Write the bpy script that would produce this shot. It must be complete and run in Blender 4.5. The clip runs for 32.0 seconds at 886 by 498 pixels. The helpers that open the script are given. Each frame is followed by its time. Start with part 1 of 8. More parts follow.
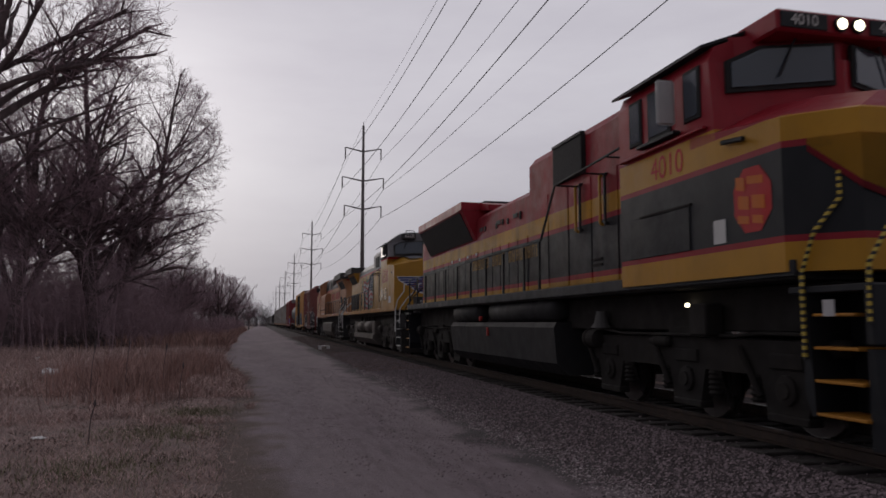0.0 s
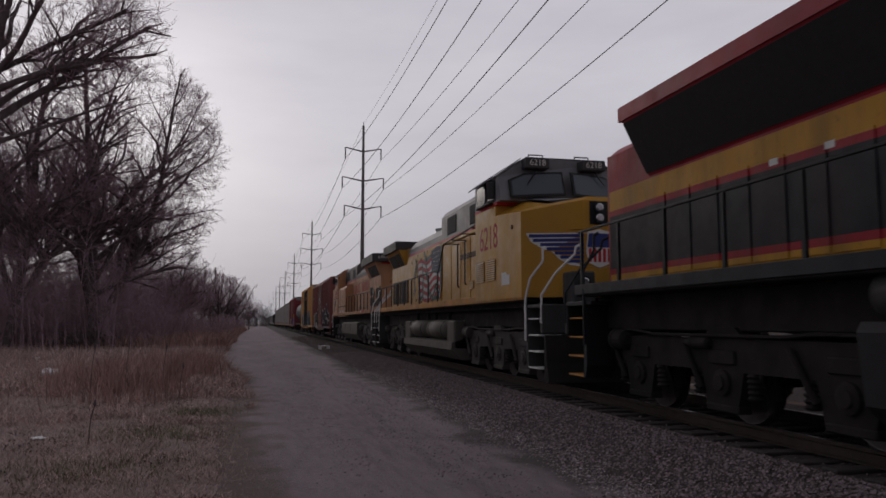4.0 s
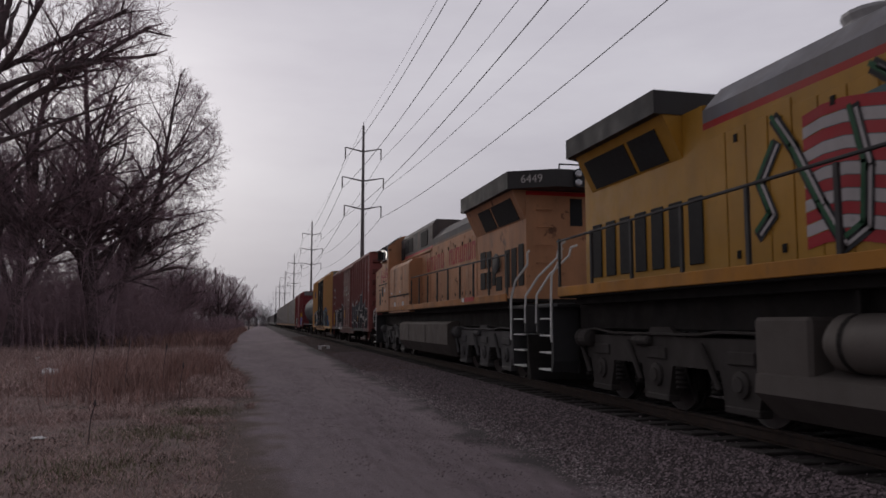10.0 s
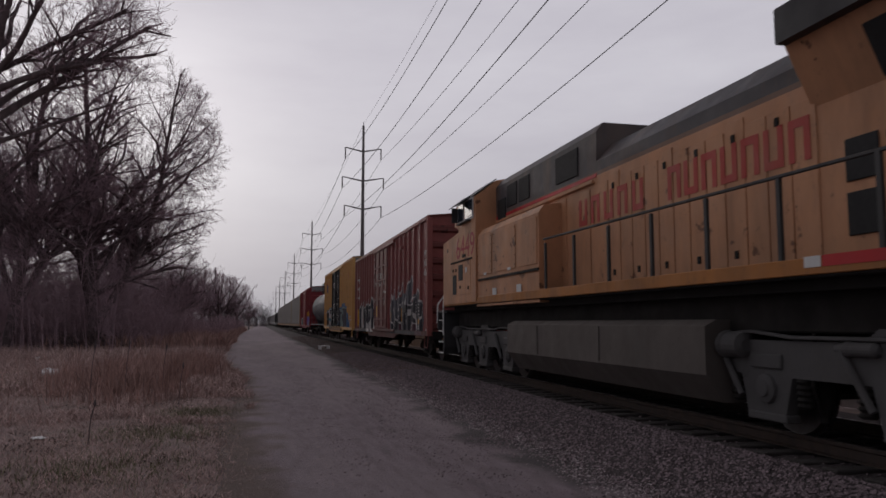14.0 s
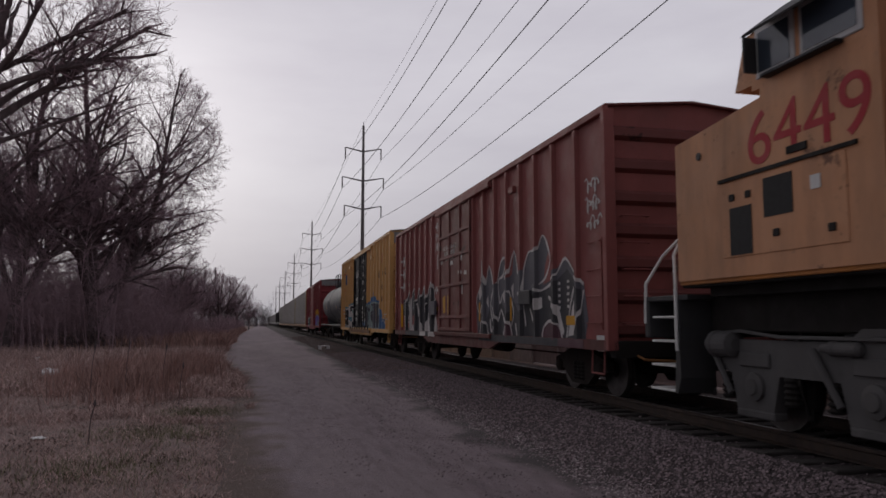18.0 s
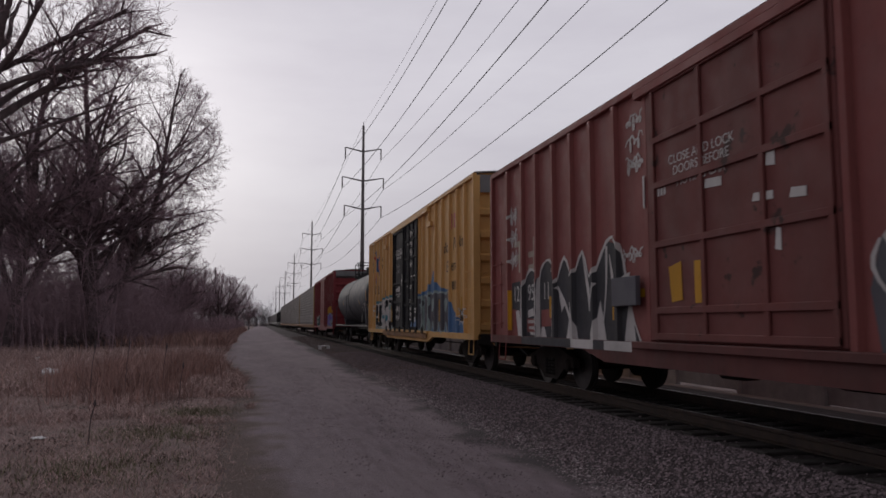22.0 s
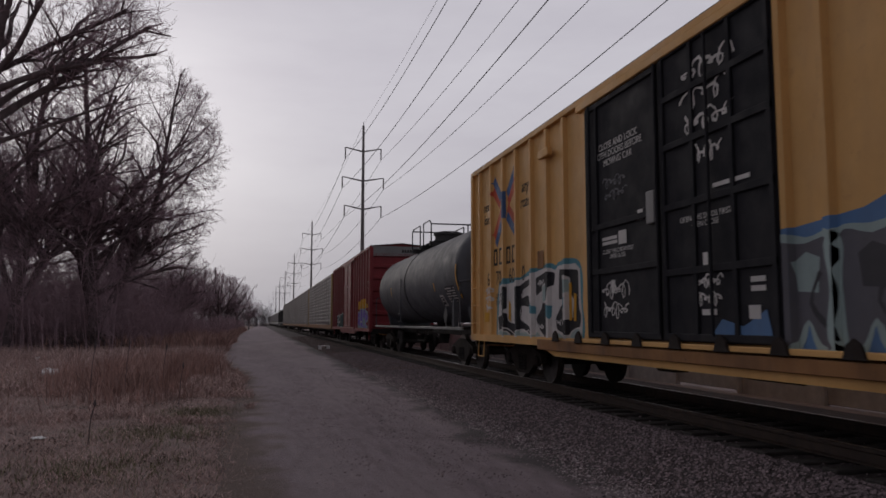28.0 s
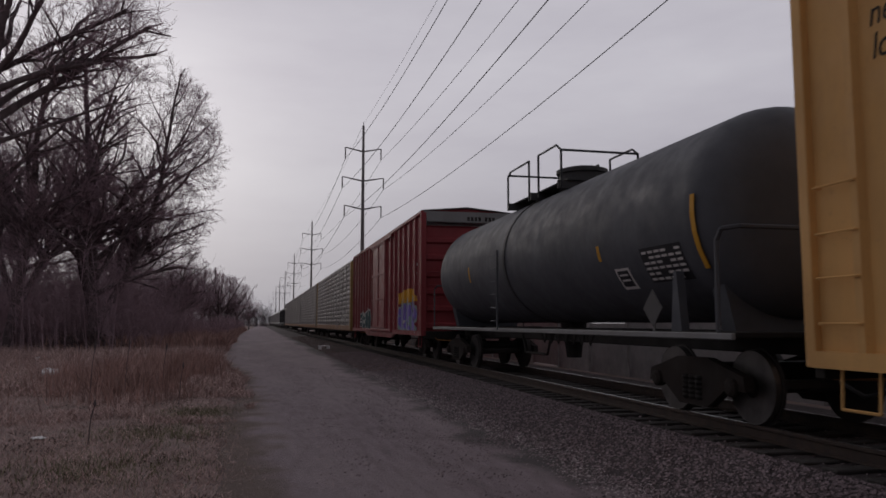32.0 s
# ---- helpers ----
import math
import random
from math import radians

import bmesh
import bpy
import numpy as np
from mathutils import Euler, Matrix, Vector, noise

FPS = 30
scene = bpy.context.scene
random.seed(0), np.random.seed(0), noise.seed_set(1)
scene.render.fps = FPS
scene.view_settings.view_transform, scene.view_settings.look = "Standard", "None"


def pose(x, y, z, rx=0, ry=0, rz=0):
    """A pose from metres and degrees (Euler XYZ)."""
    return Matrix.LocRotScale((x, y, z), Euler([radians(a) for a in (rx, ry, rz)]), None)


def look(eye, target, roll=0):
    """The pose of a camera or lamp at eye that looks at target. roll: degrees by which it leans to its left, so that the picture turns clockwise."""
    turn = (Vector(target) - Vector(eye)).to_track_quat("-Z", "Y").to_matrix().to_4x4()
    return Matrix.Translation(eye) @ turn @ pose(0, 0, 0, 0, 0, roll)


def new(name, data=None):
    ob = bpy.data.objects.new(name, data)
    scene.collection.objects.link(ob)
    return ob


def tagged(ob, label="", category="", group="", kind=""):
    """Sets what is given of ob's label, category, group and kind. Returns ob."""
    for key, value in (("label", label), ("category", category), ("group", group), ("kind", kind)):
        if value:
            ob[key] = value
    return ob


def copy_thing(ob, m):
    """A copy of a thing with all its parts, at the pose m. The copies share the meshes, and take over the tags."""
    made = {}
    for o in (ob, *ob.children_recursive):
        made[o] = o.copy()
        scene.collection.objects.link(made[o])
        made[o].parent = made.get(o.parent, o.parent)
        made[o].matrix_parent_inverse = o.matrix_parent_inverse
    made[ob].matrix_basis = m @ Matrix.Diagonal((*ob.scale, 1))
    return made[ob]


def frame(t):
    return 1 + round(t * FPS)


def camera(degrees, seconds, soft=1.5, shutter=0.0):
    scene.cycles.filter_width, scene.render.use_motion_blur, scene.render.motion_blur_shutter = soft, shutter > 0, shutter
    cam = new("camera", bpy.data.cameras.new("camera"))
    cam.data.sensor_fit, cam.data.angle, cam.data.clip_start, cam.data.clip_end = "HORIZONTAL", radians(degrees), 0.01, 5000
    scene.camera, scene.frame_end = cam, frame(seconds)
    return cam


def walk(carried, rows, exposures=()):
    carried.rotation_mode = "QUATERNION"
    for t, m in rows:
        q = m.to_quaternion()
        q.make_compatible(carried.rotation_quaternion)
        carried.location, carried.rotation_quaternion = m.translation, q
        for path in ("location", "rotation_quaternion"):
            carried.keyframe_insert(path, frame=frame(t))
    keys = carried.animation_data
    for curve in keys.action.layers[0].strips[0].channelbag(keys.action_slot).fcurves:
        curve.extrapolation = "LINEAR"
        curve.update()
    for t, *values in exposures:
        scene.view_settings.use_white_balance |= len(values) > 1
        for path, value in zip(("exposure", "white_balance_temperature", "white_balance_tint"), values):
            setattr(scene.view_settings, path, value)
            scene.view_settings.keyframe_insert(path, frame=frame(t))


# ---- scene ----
cam = camera(60.3, 32.0, soft=1.6, shutter=0.35)
EYE = pose(0, 0, 1.55, 95.52, 0, -13.59)
walk(cam, [(0, EYE), (32, EYE)], [(0, 0.0), (6, -0.04), (13, 0.0), (17.5, 0.03), (19, 0.14), (22, 0.13), (25, 0.06), (28, -0.05), (30, -0.16), (31, -0.18), (32, -0.12)])

RAIL = 0.29      # height of the rail heads
TRACK = 6.8      # distance of the track's middle line from the camera


def shift(t):
    """How far the train has run along the track since 16 s, in metres."""
    a = (t - 16) / 16
    return -51.376 * a + 2.184 * a ** 2 - 0.343 * a ** 3 + 0.878 * a ** 4 - 0.726 * a ** 5


# ---- light: a grey evening sky, a veiled low sun behind the bare trees ----
SUN_UP, SUN_SIDE = radians(14), radians(-12)
world = bpy.data.worlds.new("evening_sky")
scene.world = world
world.use_nodes = True
wn, wl = world.node_tree.nodes, world.node_tree.links
wn.clear()
w_out = wn.new("ShaderNodeOutputWorld")
w_bg = wn.new("ShaderNodeBackground")
w_sky = wn.new("ShaderNodeTexSky")
w_sky.sky_type = "NISHITA"
w_sky.sun_disc = False
w_sky.sun_elevation, w_sky.sun_rotation = SUN_UP, SUN_SIDE
w_sky.air_density, w_sky.dust_density, w_sky.ozone_density = 1.0, 4.0, 1.0
w_sat = wn.new("ShaderNodeHueSaturation")
w_sat.inputs["Saturation"].default_value = 0.25
w_sat.inputs["Value"].default_value = 0.055
wl.new(w_sky.outputs[0], w_sat.inputs["Color"])
w_geo = wn.new("ShaderNodeTexCoord")
w_map = wn.new("ShaderNodeMapping")
w_map.inputs["Scale"].default_value = (1.0, 1.0, 3.5)
wl.new(w_geo.outputs["Generated"], w_map.inputs[0])
w_noise = wn.new("ShaderNodeTexNoise")
w_noise.inputs["Scale"].default_value = 2.6
w_noise.inputs["Detail"].default_value = 6
w_noise.inputs["Roughness"].default_value = 0.55
wl.new(w_map.outputs[0], w_noise.inputs["Vector"])
w_ramp = wn.new("ShaderNodeValToRGB")
w_ramp.color_ramp.elements[0].position, w_ramp.color_ramp.elements[1].position = 0.3, 0.72
w_ramp.color_ramp.elements[0].color = (0.51, 0.485, 0.555, 1)
w_ramp.color_ramp.elements[1].color = (0.64, 0.62, 0.68, 1)
wl.new(w_noise.outputs["Fac"], w_ramp.inputs[0])
w_mix = wn.new("ShaderNodeMix")
w_mix.data_type = "RGBA"
w_mix.inputs["Factor"].default_value = 0.9
wl.new(w_sat.outputs[0], w_mix.inputs["A"])
wl.new(w_ramp.outputs[0], w_mix.inputs["B"])


def w_math(op, a, b):
    n = wn.new("ShaderNodeMath")
    n.operation = op
    for k, v in enumerate((a, b)):
        if isinstance(v, float):
            n.inputs[k].default_value = v
        else:
            wl.new(v, n.inputs[k])
    return n.outputs[0]


def w_range(v, lo, hi, a, b):
    n = wn.new("ShaderNodeMapRange")
    n.interpolation_type = "SMOOTHSTEP"
    for k, x in enumerate((lo, hi, a, b)):
        n.inputs[k + 1].default_value = x
    wl.new(v, n.inputs[0])
    return n.outputs[0]


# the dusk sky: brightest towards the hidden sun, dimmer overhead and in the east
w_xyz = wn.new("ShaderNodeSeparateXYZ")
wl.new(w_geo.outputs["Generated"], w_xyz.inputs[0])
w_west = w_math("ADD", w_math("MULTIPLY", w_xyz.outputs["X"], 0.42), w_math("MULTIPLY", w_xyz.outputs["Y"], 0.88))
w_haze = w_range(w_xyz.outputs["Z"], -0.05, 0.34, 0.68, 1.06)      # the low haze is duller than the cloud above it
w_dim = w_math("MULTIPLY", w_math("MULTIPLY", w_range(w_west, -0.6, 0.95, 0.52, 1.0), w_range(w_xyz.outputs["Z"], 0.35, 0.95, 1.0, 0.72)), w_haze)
wl.new(w_mix.outputs["Result"], w_bg.inputs["Color"])
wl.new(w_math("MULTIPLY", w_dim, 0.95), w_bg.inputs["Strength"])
wl.new(w_bg.outputs[0], w_out.inputs[0])

sun = new("sun", bpy.data.lights.new("sun", "SUN"))
sun.data.energy, sun.data.angle, sun.data.color = 0.25, radians(25), (1.0, 0.9, 0.82)
sun.matrix_world = look((-4, 18, 5.2), (0, 0, 0))
scene.view_settings.exposure = 0.0


# ---- materials ----
def tree_of(name):
    m = bpy.data.materials.new(name)
    m.use_nodes = True
    return m, m.node_tree.nodes, m.node_tree.links, m.node_tree.nodes["Principled BSDF"]


def surface(name, base, second, rough=0.8, metal=0.0, grain=8.0, fine=90.0, bump=0.2, depth=0.01,
            stain=None, stain_scale=0.8, amount=0.45, stretch=(1, 1, 1), per=None, spread=0.0):
    """Two-scale mottled surface: base and second colour by grain, stain patches, fine relief, random tint per piece."""
    m, n, l, b = tree_of(name)
    co = n.new("ShaderNodeTexCoord")
    mp = n.new("ShaderNodeMapping")
    mp.inputs["Scale"].default_value = stretch
    l.new(co.outputs["Object"], mp.inputs[0])

    def noisy(scale, detail, rgh):
        t = n.new("ShaderNodeTexNoise")
        t.inputs["Scale"].default_value, t.inputs["Detail"].default_value = scale, detail
        t.inputs["Roughness"].default_value = rgh
        l.new(mp.outputs[0], t.inputs["Vector"])
        return t.outputs["Fac"]

    def ramp(fac, lo, hi):
        r = n.new("ShaderNodeMapRange")
        r.inputs["From Min"].default_value, r.inputs["From Max"].default_value = lo, hi
        l.new(fac, r.inputs[0])
        return r.outputs[0]

    def mix(fac, a, c):
        x = n.new("ShaderNodeMix")
        x.data_type = "RGBA"
        l.new(fac, x.inputs["Factor"])
        for sock, v in (("A", a), ("B", c)):
            if isinstance(v, tuple):
                x.inputs[sock].default_value = (*v, 1)
            else:
                l.new(v, x.inputs[sock])
        return x.outputs["Result"]

    col = mix(ramp(noisy(grain, 6, 0.6), 0.35, 0.68), base, second)
    if stain:
        scaled = n.new("ShaderNodeMath")
        scaled.operation = "MULTIPLY"
        l.new(ramp(noisy(stain_scale, 7, 0.65), 0.42, 0.75), scaled.inputs[0])
        scaled.inputs[1].default_value = amount * 2
        scaled.use_clamp = True
        col = mix(scaled.outputs[0], col, stain)
    if per:
        if per == "island":
            rnd = n.new("ShaderNodeNewGeometry").outputs["Random Per Island"]
        else:
            rnd = n.new("ShaderNodeObjectInfo").outputs["Random"]
        hsv = n.new("ShaderNodeHueSaturation")
        r = n.new("ShaderNodeMapRange")
        r.inputs["To Min"].default_value, r.inputs["To Max"].default_value = 1 - spread, 1 + spread
        l.new(rnd, r.inputs[0])
        l.new(r.outputs[0], hsv.inputs["Value"])
        l.new(col, hsv.inputs["Color"])
        col = hsv.outputs[0]
    l.new(col, b.inputs["Base Color"])
    b.inputs["Metallic"].default_value = metal
    rr = n.new("ShaderNodeMapRange")
    rr.inputs["To Min"].default_value, rr.inputs["To Max"].default_value = max(0.05, rough - 0.12), min(1, rough + 0.12)
    l.new(noisy(grain * 2.3, 4, 0.6), rr.inputs[0])
    l.new(rr.outputs[0], b.inputs["Roughness"])
    if bump:
        bp = n.new("ShaderNodeBump")
        bp.inputs["Strength"].default_value, bp.inputs["Distance"].default_value = bump, depth
        l.new(noisy(fine, 5, 0.65), bp.inputs["Height"])
        l.new(bp.outputs[0], b.inputs["Normal"])
    return m


# ---- mesh helpers ----
def part(name, bm, mat, parent=None, label="", smooth=False):
    me = bpy.data.meshes.new(name)
    bm.to_mesh(me)
    bm.free()
    return mesh_part(name, me, mat, parent, label, smooth)


def mesh_part(name, me, mat, parent=None, label="", smooth=False):
    for mm in (mat if isinstance(mat, (list, tuple)) else [mat]):
        me.materials.append(mm)
    if smooth:
        me.shade_smooth()
    ob = new(name, me)
    if parent is not None:
        ob.parent = parent
    if label:
        tagged(ob, label)
    return ob


def twin(ob, parent, m):
    """Another object on the same mesh, under parent."""
    o = new(ob.name.split(".")[0], ob.data)
    o.parent = parent
    o.matrix_basis = m
    return o


def block(x0, x1, y0, y1, z0, z1, bevel=0.0, bm=None):
    """A box between two corners, with bevelled edges, added to bm or to a new bmesh."""
    bm = bm or bmesh.new()
    made = bmesh.ops.create_cube(bm, size=1, matrix=Matrix.LocRotScale(
        ((x0 + x1) / 2, (y0 + y1) / 2, (z0 + z1) / 2), None, (abs(x1 - x0), abs(y1 - y0), abs(z1 - z0))))
    if bevel:
        edges = {e for v in made["verts"] for e in v.link_edges}
        bmesh.ops.bevel(bm, geom=list(edges), offset=bevel, segments=1, affect="EDGES")
    return bm


def prism(outline, axis, a, b, bm=None):
    """An outline of (u, v) points pushed along an axis from a to b. Axis x: (y, z); axis y: (x, z); axis z: (x, y)."""
    bm = bm or bmesh.new()

    def at(u, v, w):
        return {"x": (w, u, v), "y": (u, w, v), "z": (u, v, w)}[axis]
    lo = [bm.verts.new(at(u, v, a)) for u, v in outline]
    hi = [bm.verts.new(at(u, v, b)) for u, v in outline]
    n = len(outline)
    faces = [bm.faces.new(lo), bm.faces.new(hi)]
    for i in range(n):
        faces.append(bm.faces.new((lo[i], lo[(i + 1) % n], hi[(i + 1) % n], hi[i])))
    bmesh.ops.recalc_face_normals(bm, faces=faces)
    return bm


def rod(p, q, r, sides=8, bm=None, r2=None):
    """A round bar from p to q."""
    bm = bm or bmesh.new()
    p, q = Vector(p), Vector(q)
    m = Matrix.Translation((p + q) / 2) @ (q - p).to_track_quat("Z", "Y").to_matrix().to_4x4()
    bmesh.ops.create_cone(bm, cap_ends=True, segments=sides, radius1=r, radius2=r if r2 is None else r2, depth=(q - p).length, matrix=m)
    return bm


def bent(points, r, sides=6, bm=None):
    """A bent bar along a row of points."""
    bm = bm or bmesh.new()
    for p, q in zip(points, points[1:]):
        rod(p, q, r, sides, bm)
    return bm


def lathe(rings, sides=20, axis="x", centre=(0, 0, 0), bm=None):
    """A turned body: rings of (place along the axis, radius)."""
    bm = bm or bmesh.new()
    c = Vector(centre)
    loops = []
    for a, r in rings:
        loop = []
        for i in range(sides):
            w = 2 * math.pi * i / sides
            u, v = r * math.cos(w), r * math.sin(w)
            loop.append(bm.verts.new(c + Vector({"x": (a, u, v), "y": (u, a, v), "z": (u, v, a)}[axis])))
        loops.append(loop)
    faces = [bm.faces.new(loops[0]), bm.faces.new(loops[-1])]
    for s, t in zip(loops, loops[1:]):
        for i in range(sides):
            faces.append(bm.faces.new((s[i], s[(i + 1) % sides], t[(i + 1) % sides], t[i])))
    bmesh.ops.recalc_face_normals(bm, faces=faces)
    return bm


def thing(name, m, label, category, group=""):
    ob = new(name)
    ob.matrix_basis = m
    return tagged(ob, label, category, group)


def plain_mesh(verts, faces, name):
    me = bpy.data.meshes.new(name)
    me.from_pydata(verts, [], faces)
    me.update()
    return me


# ---- materials of the ground and the track ----
M_field = surface("dry_grass_soil", (0.32, 0.230, 0.206), (0.205, 0.150, 0.137), 0.95, grain=1.3, fine=30, bump=0.6, depth=0.03,
                  stain=(0.15, 0.122, 0.10), stain_scale=0.5, amount=0.4)
M_road = surface("packed_gravel", (0.275, 0.215, 0.232), (0.185, 0.145, 0.158), 0.95, grain=5.0, fine=38, bump=1.0, depth=0.035,
                 stain=(0.35, 0.285, 0.292), stain_scale=0.45, amount=0.45, stretch=(1.5, 0.3, 1))
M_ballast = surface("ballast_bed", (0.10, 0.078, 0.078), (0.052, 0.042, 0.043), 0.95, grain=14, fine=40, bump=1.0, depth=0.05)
M_stone = surface("ballast_stone", (0.255, 0.197, 0.205), (0.12, 0.094, 0.10), 0.9, grain=20, fine=120, bump=0.3, per="island", spread=0.6)
M_tie = surface("creosoted_timber", (0.05, 0.042, 0.038), (0.028, 0.024, 0.023), 0.9, grain=5, fine=60, bump=0.6, depth=0.01, stretch=(1, 8, 4))
M_rail = surface("rusted_rail_steel", (0.075, 0.05, 0.038), (0.045, 0.034, 0.03), 0.75, 0.3, grain=6, fine=80, bump=0.3)
M_shine = surface("polished_rail_head", (0.46, 0.45, 0.44), (0.34, 0.33, 0.325), 0.28, 1.0, grain=3, fine=40, bump=0.05, stretch=(8, 0.4, 8))
M_pole = surface("weathered_steel_pole", (0.20, 0.18, 0.18), (0.14, 0.13, 0.13), 0.8, 0.2, grain=3, fine=60, bump=0.15)
M_wire = surface("aluminium_cable", (0.06, 0.06, 0.065), (0.045, 0.045, 0.05), 0.6, 0.4, grain=3, fine=20, bump=0)
M_bark = surface("grey_brown_bark", (0.16, 0.12, 0.125), (0.09, 0.07, 0.073), 0.95, grain=3, fine=25, bump=0.5, depth=0.03, stretch=(2, 2, 0.6))
M_twig = surface("purple_brown_twigs", (0.37, 0.26, 0.295), (0.26, 0.18, 0.207), 0.95, grain=3, fine=25, bump=0)
M_blade = surface("dead_grass_blades", (0.56, 0.405, 0.37), (0.37, 0.268, 0.247), 0.9, grain=1.5, fine=20, bump=0, per="island", spread=0.45)
M_rust_blade = surface("russet_weed_stems", (0.42, 0.26, 0.225), (0.30, 0.195, 0.175), 0.9, grain=1.2, fine=20, bump=0, per="island", spread=0.4)
M_brush = surface("brush_twigs", (0.33, 0.225, 0.25), (0.22, 0.15, 0.172), 0.95, grain=1.5, fine=20, bump=0, per="island", spread=0.35)
M_concrete = surface("grey_concrete", (0.50, 0.47, 0.46), (0.40, 0.375, 0.37), 0.9, grain=3, fine=60, bump=0.3, stain=(0.28, 0.255, 0.25), stain_scale=1.2)
M_litter = surface("white_plastic", (0.78, 0.77, 0.76), (0.62, 0.61, 0.62), 0.5, grain=9, fine=40, bump=0.4)


# ---- ground, road, ballast ----
def rise(x, y):
    """Height of the ground."""
    near = 0.05 * noise.noise(Vector((x * 0.35, y * 0.35, 0.3))) + 0.02 * noise.noise(Vector((x * 1.7, y * 1.7, 4)))
    left = max(0.0, -x - 0.6)
    z = near * min(1, left * 0.7) + 0.10 * (1 - math.exp(-left * 0.4))
    return z + 0.004 * max(0, left - 8) * min(1, y / 40)


def spaced(lo, hi, near, grow):
    out, v, s = [0.0], 0.0, near
    while v < hi:
        v += s
        s *= grow
        out.append(min(v, hi))
    v, s = 0.0, near
    while v > lo:
        v -= s
        s *= grow
        out.insert(0, max(v, lo))
    return out


def sheet(name, xs, ys, height, mat, label, category):
    verts = [(x, y, height(x, y)) for y in ys for x in xs]
    w = len(xs)
    faces = [(j * w + i, j * w + i + 1, (j + 1) * w + i + 1, (j + 1) * w + i) for j in range(len(ys) - 1) for i in range(w - 1)]
    ob = mesh_part(name, plain_mesh(verts, faces, name), mat, smooth=True)
    return tagged(ob, label, category, kind="structure")


sheet("ground", spaced(-900, 900, 0.35, 1.09), spaced(-120, 1800, 0.4, 1.06), lambda x, y: rise(x, y) - 0.03,
      M_field, "dry winter grass and bare soil beside the track", "ground")


def eased(a, b, v):
    u = min(1, max(0, (v - a) / (b - a)))
    return u * u * (3 - 2 * u)


def road_left(y):
    return 0.16 - 1.75 * eased(12, 44, y) - 0.5 * eased(52, 95, y) + 0.9 * eased(110, 300, y) + 0.10 * math.sin(y * 0.31 + 0.6) + 0.07 * math.sin(y * 0.9) + 0.12 * noise.noise(Vector((0, y * 0.8, 7)))


def road_right(y):
    return 3.0 + 0.15 * math.sin(y * 0.4 + 1) + 0.15 * noise.noise(Vector((3, y * 0.9, 2))) - 0.1 * min(1, max(0, (y - 8) / 10))


road_ys = spaced(-40, 700, 0.3, 1.03)
road_cols = 24
road_verts, road_faces, road_edge = [], [], []
for y in road_ys:
    a, b = road_left(y) - 0.55, road_right(y) + 0.5
    for i in range(road_cols + 1):
        u = i / road_cols
        x = a + (b - a) * u
        rut = -0.03 * (math.exp(-((u - 0.33) / 0.08) ** 2) + math.exp(-((u - 0.68) / 0.08) ** 2))
        left = max(0.0, 1 - (x - a) / 1.0)
        right = max(0.0, 1 - (b - x) / 1.0)
        road_edge.append(left - right)
        road_verts.append((x, y, 0.035 + rut + (rise(x, y) - 0.045) * left ** 2 - 0.012 * right + 0.015 * noise.noise(Vector((x * 2, y * 1.2, 9))) * (1 - left)))
for j in range(len(road_ys) - 1):
    for i in range(road_cols):
        k = j * (road_cols + 1) + i
        road_faces.append((k, k + 1, k + road_cols + 2, k + road_cols + 1))
road_mesh = plain_mesh(road_verts, road_faces, "road")
road_mesh.attributes.new("verge", "FLOAT", "POINT").data.foreach_set("value", road_edge)


def soften_road(mat):
    """The lane's gravel gives way to soil on one side and to ballast grit on the other, in ragged patches."""
    nt = mat.node_tree
    bsdf = [n for n in nt.nodes if n.type == "BSDF_PRINCIPLED"][0]
    base = bsdf.inputs["Base Color"].links[0].from_socket
    verge = nt.nodes.new("ShaderNodeAttribute")
    verge.attribute_name = "verge"
    co = nt.nodes.new("ShaderNodeTexCoord")
    ragged = nt.nodes.new("ShaderNodeTexNoise")
    ragged.inputs["Scale"].default_value = 1.3
    ragged.inputs["Detail"].default_value = 7.0
    nt.links.new(co.outputs["Object"], ragged.inputs["Vector"])
    for sign, tint in ((1.0, (0.15, 0.108, 0.09, 1)), (-1.0, (0.085, 0.072, 0.072, 1))):
        add = nt.nodes.new("ShaderNodeMath")
        add.operation = "MULTIPLY_ADD"
        add.inputs[1].default_value = sign
        nt.links.new(verge.outputs["Fac"], add.inputs[0])
        shift_ = nt.nodes.new("ShaderNodeMath")
        shift_.operation = "MULTIPLY_ADD"
        shift_.inputs[1].default_value = 1.6
        shift_.inputs[2].default_value = -0.8
        nt.links.new(ragged.outputs["Fac"], shift_.inputs[0])
        nt.links.new(shift_.outputs[0], add.inputs[2])
        ramp = nt.nodes.new("ShaderNodeMapRange")
        ramp.interpolation_type = "SMOOTHSTEP"
        ramp.inputs["From Min"].default_value = 0.2
        ramp.inputs["From Max"].default_value = 0.75
        nt.links.new(add.outputs[0], ramp.inputs["Value"])
        mix = nt.nodes.new("ShaderNodeMix")
        mix.data_type = "RGBA"
        mix.inputs[7].default_value = tint
        nt.links.new(ramp.outputs[0], mix.inputs[0])
        nt.links.new(base, mix.inputs[6])
        base = mix.outputs[2]
    nt.links.new(base, bsdf.inputs["Base Color"])


soften_road(M_road)
road = tagged(mesh_part("road", road_mesh, M_road, smooth=True),
              "pale packed gravel access lane with two worn ruts", "dirt road", kind="structure")

BED = [(2.6, 0.01), (3.3, 0.025), (3.9, 0.05), (4.6, 0.085), (5.1, 0.09), (5.6, 0.078), (8.1, 0.078), (8.7, 0.06), (9.6, 0.0), (10.2, -0.03)]


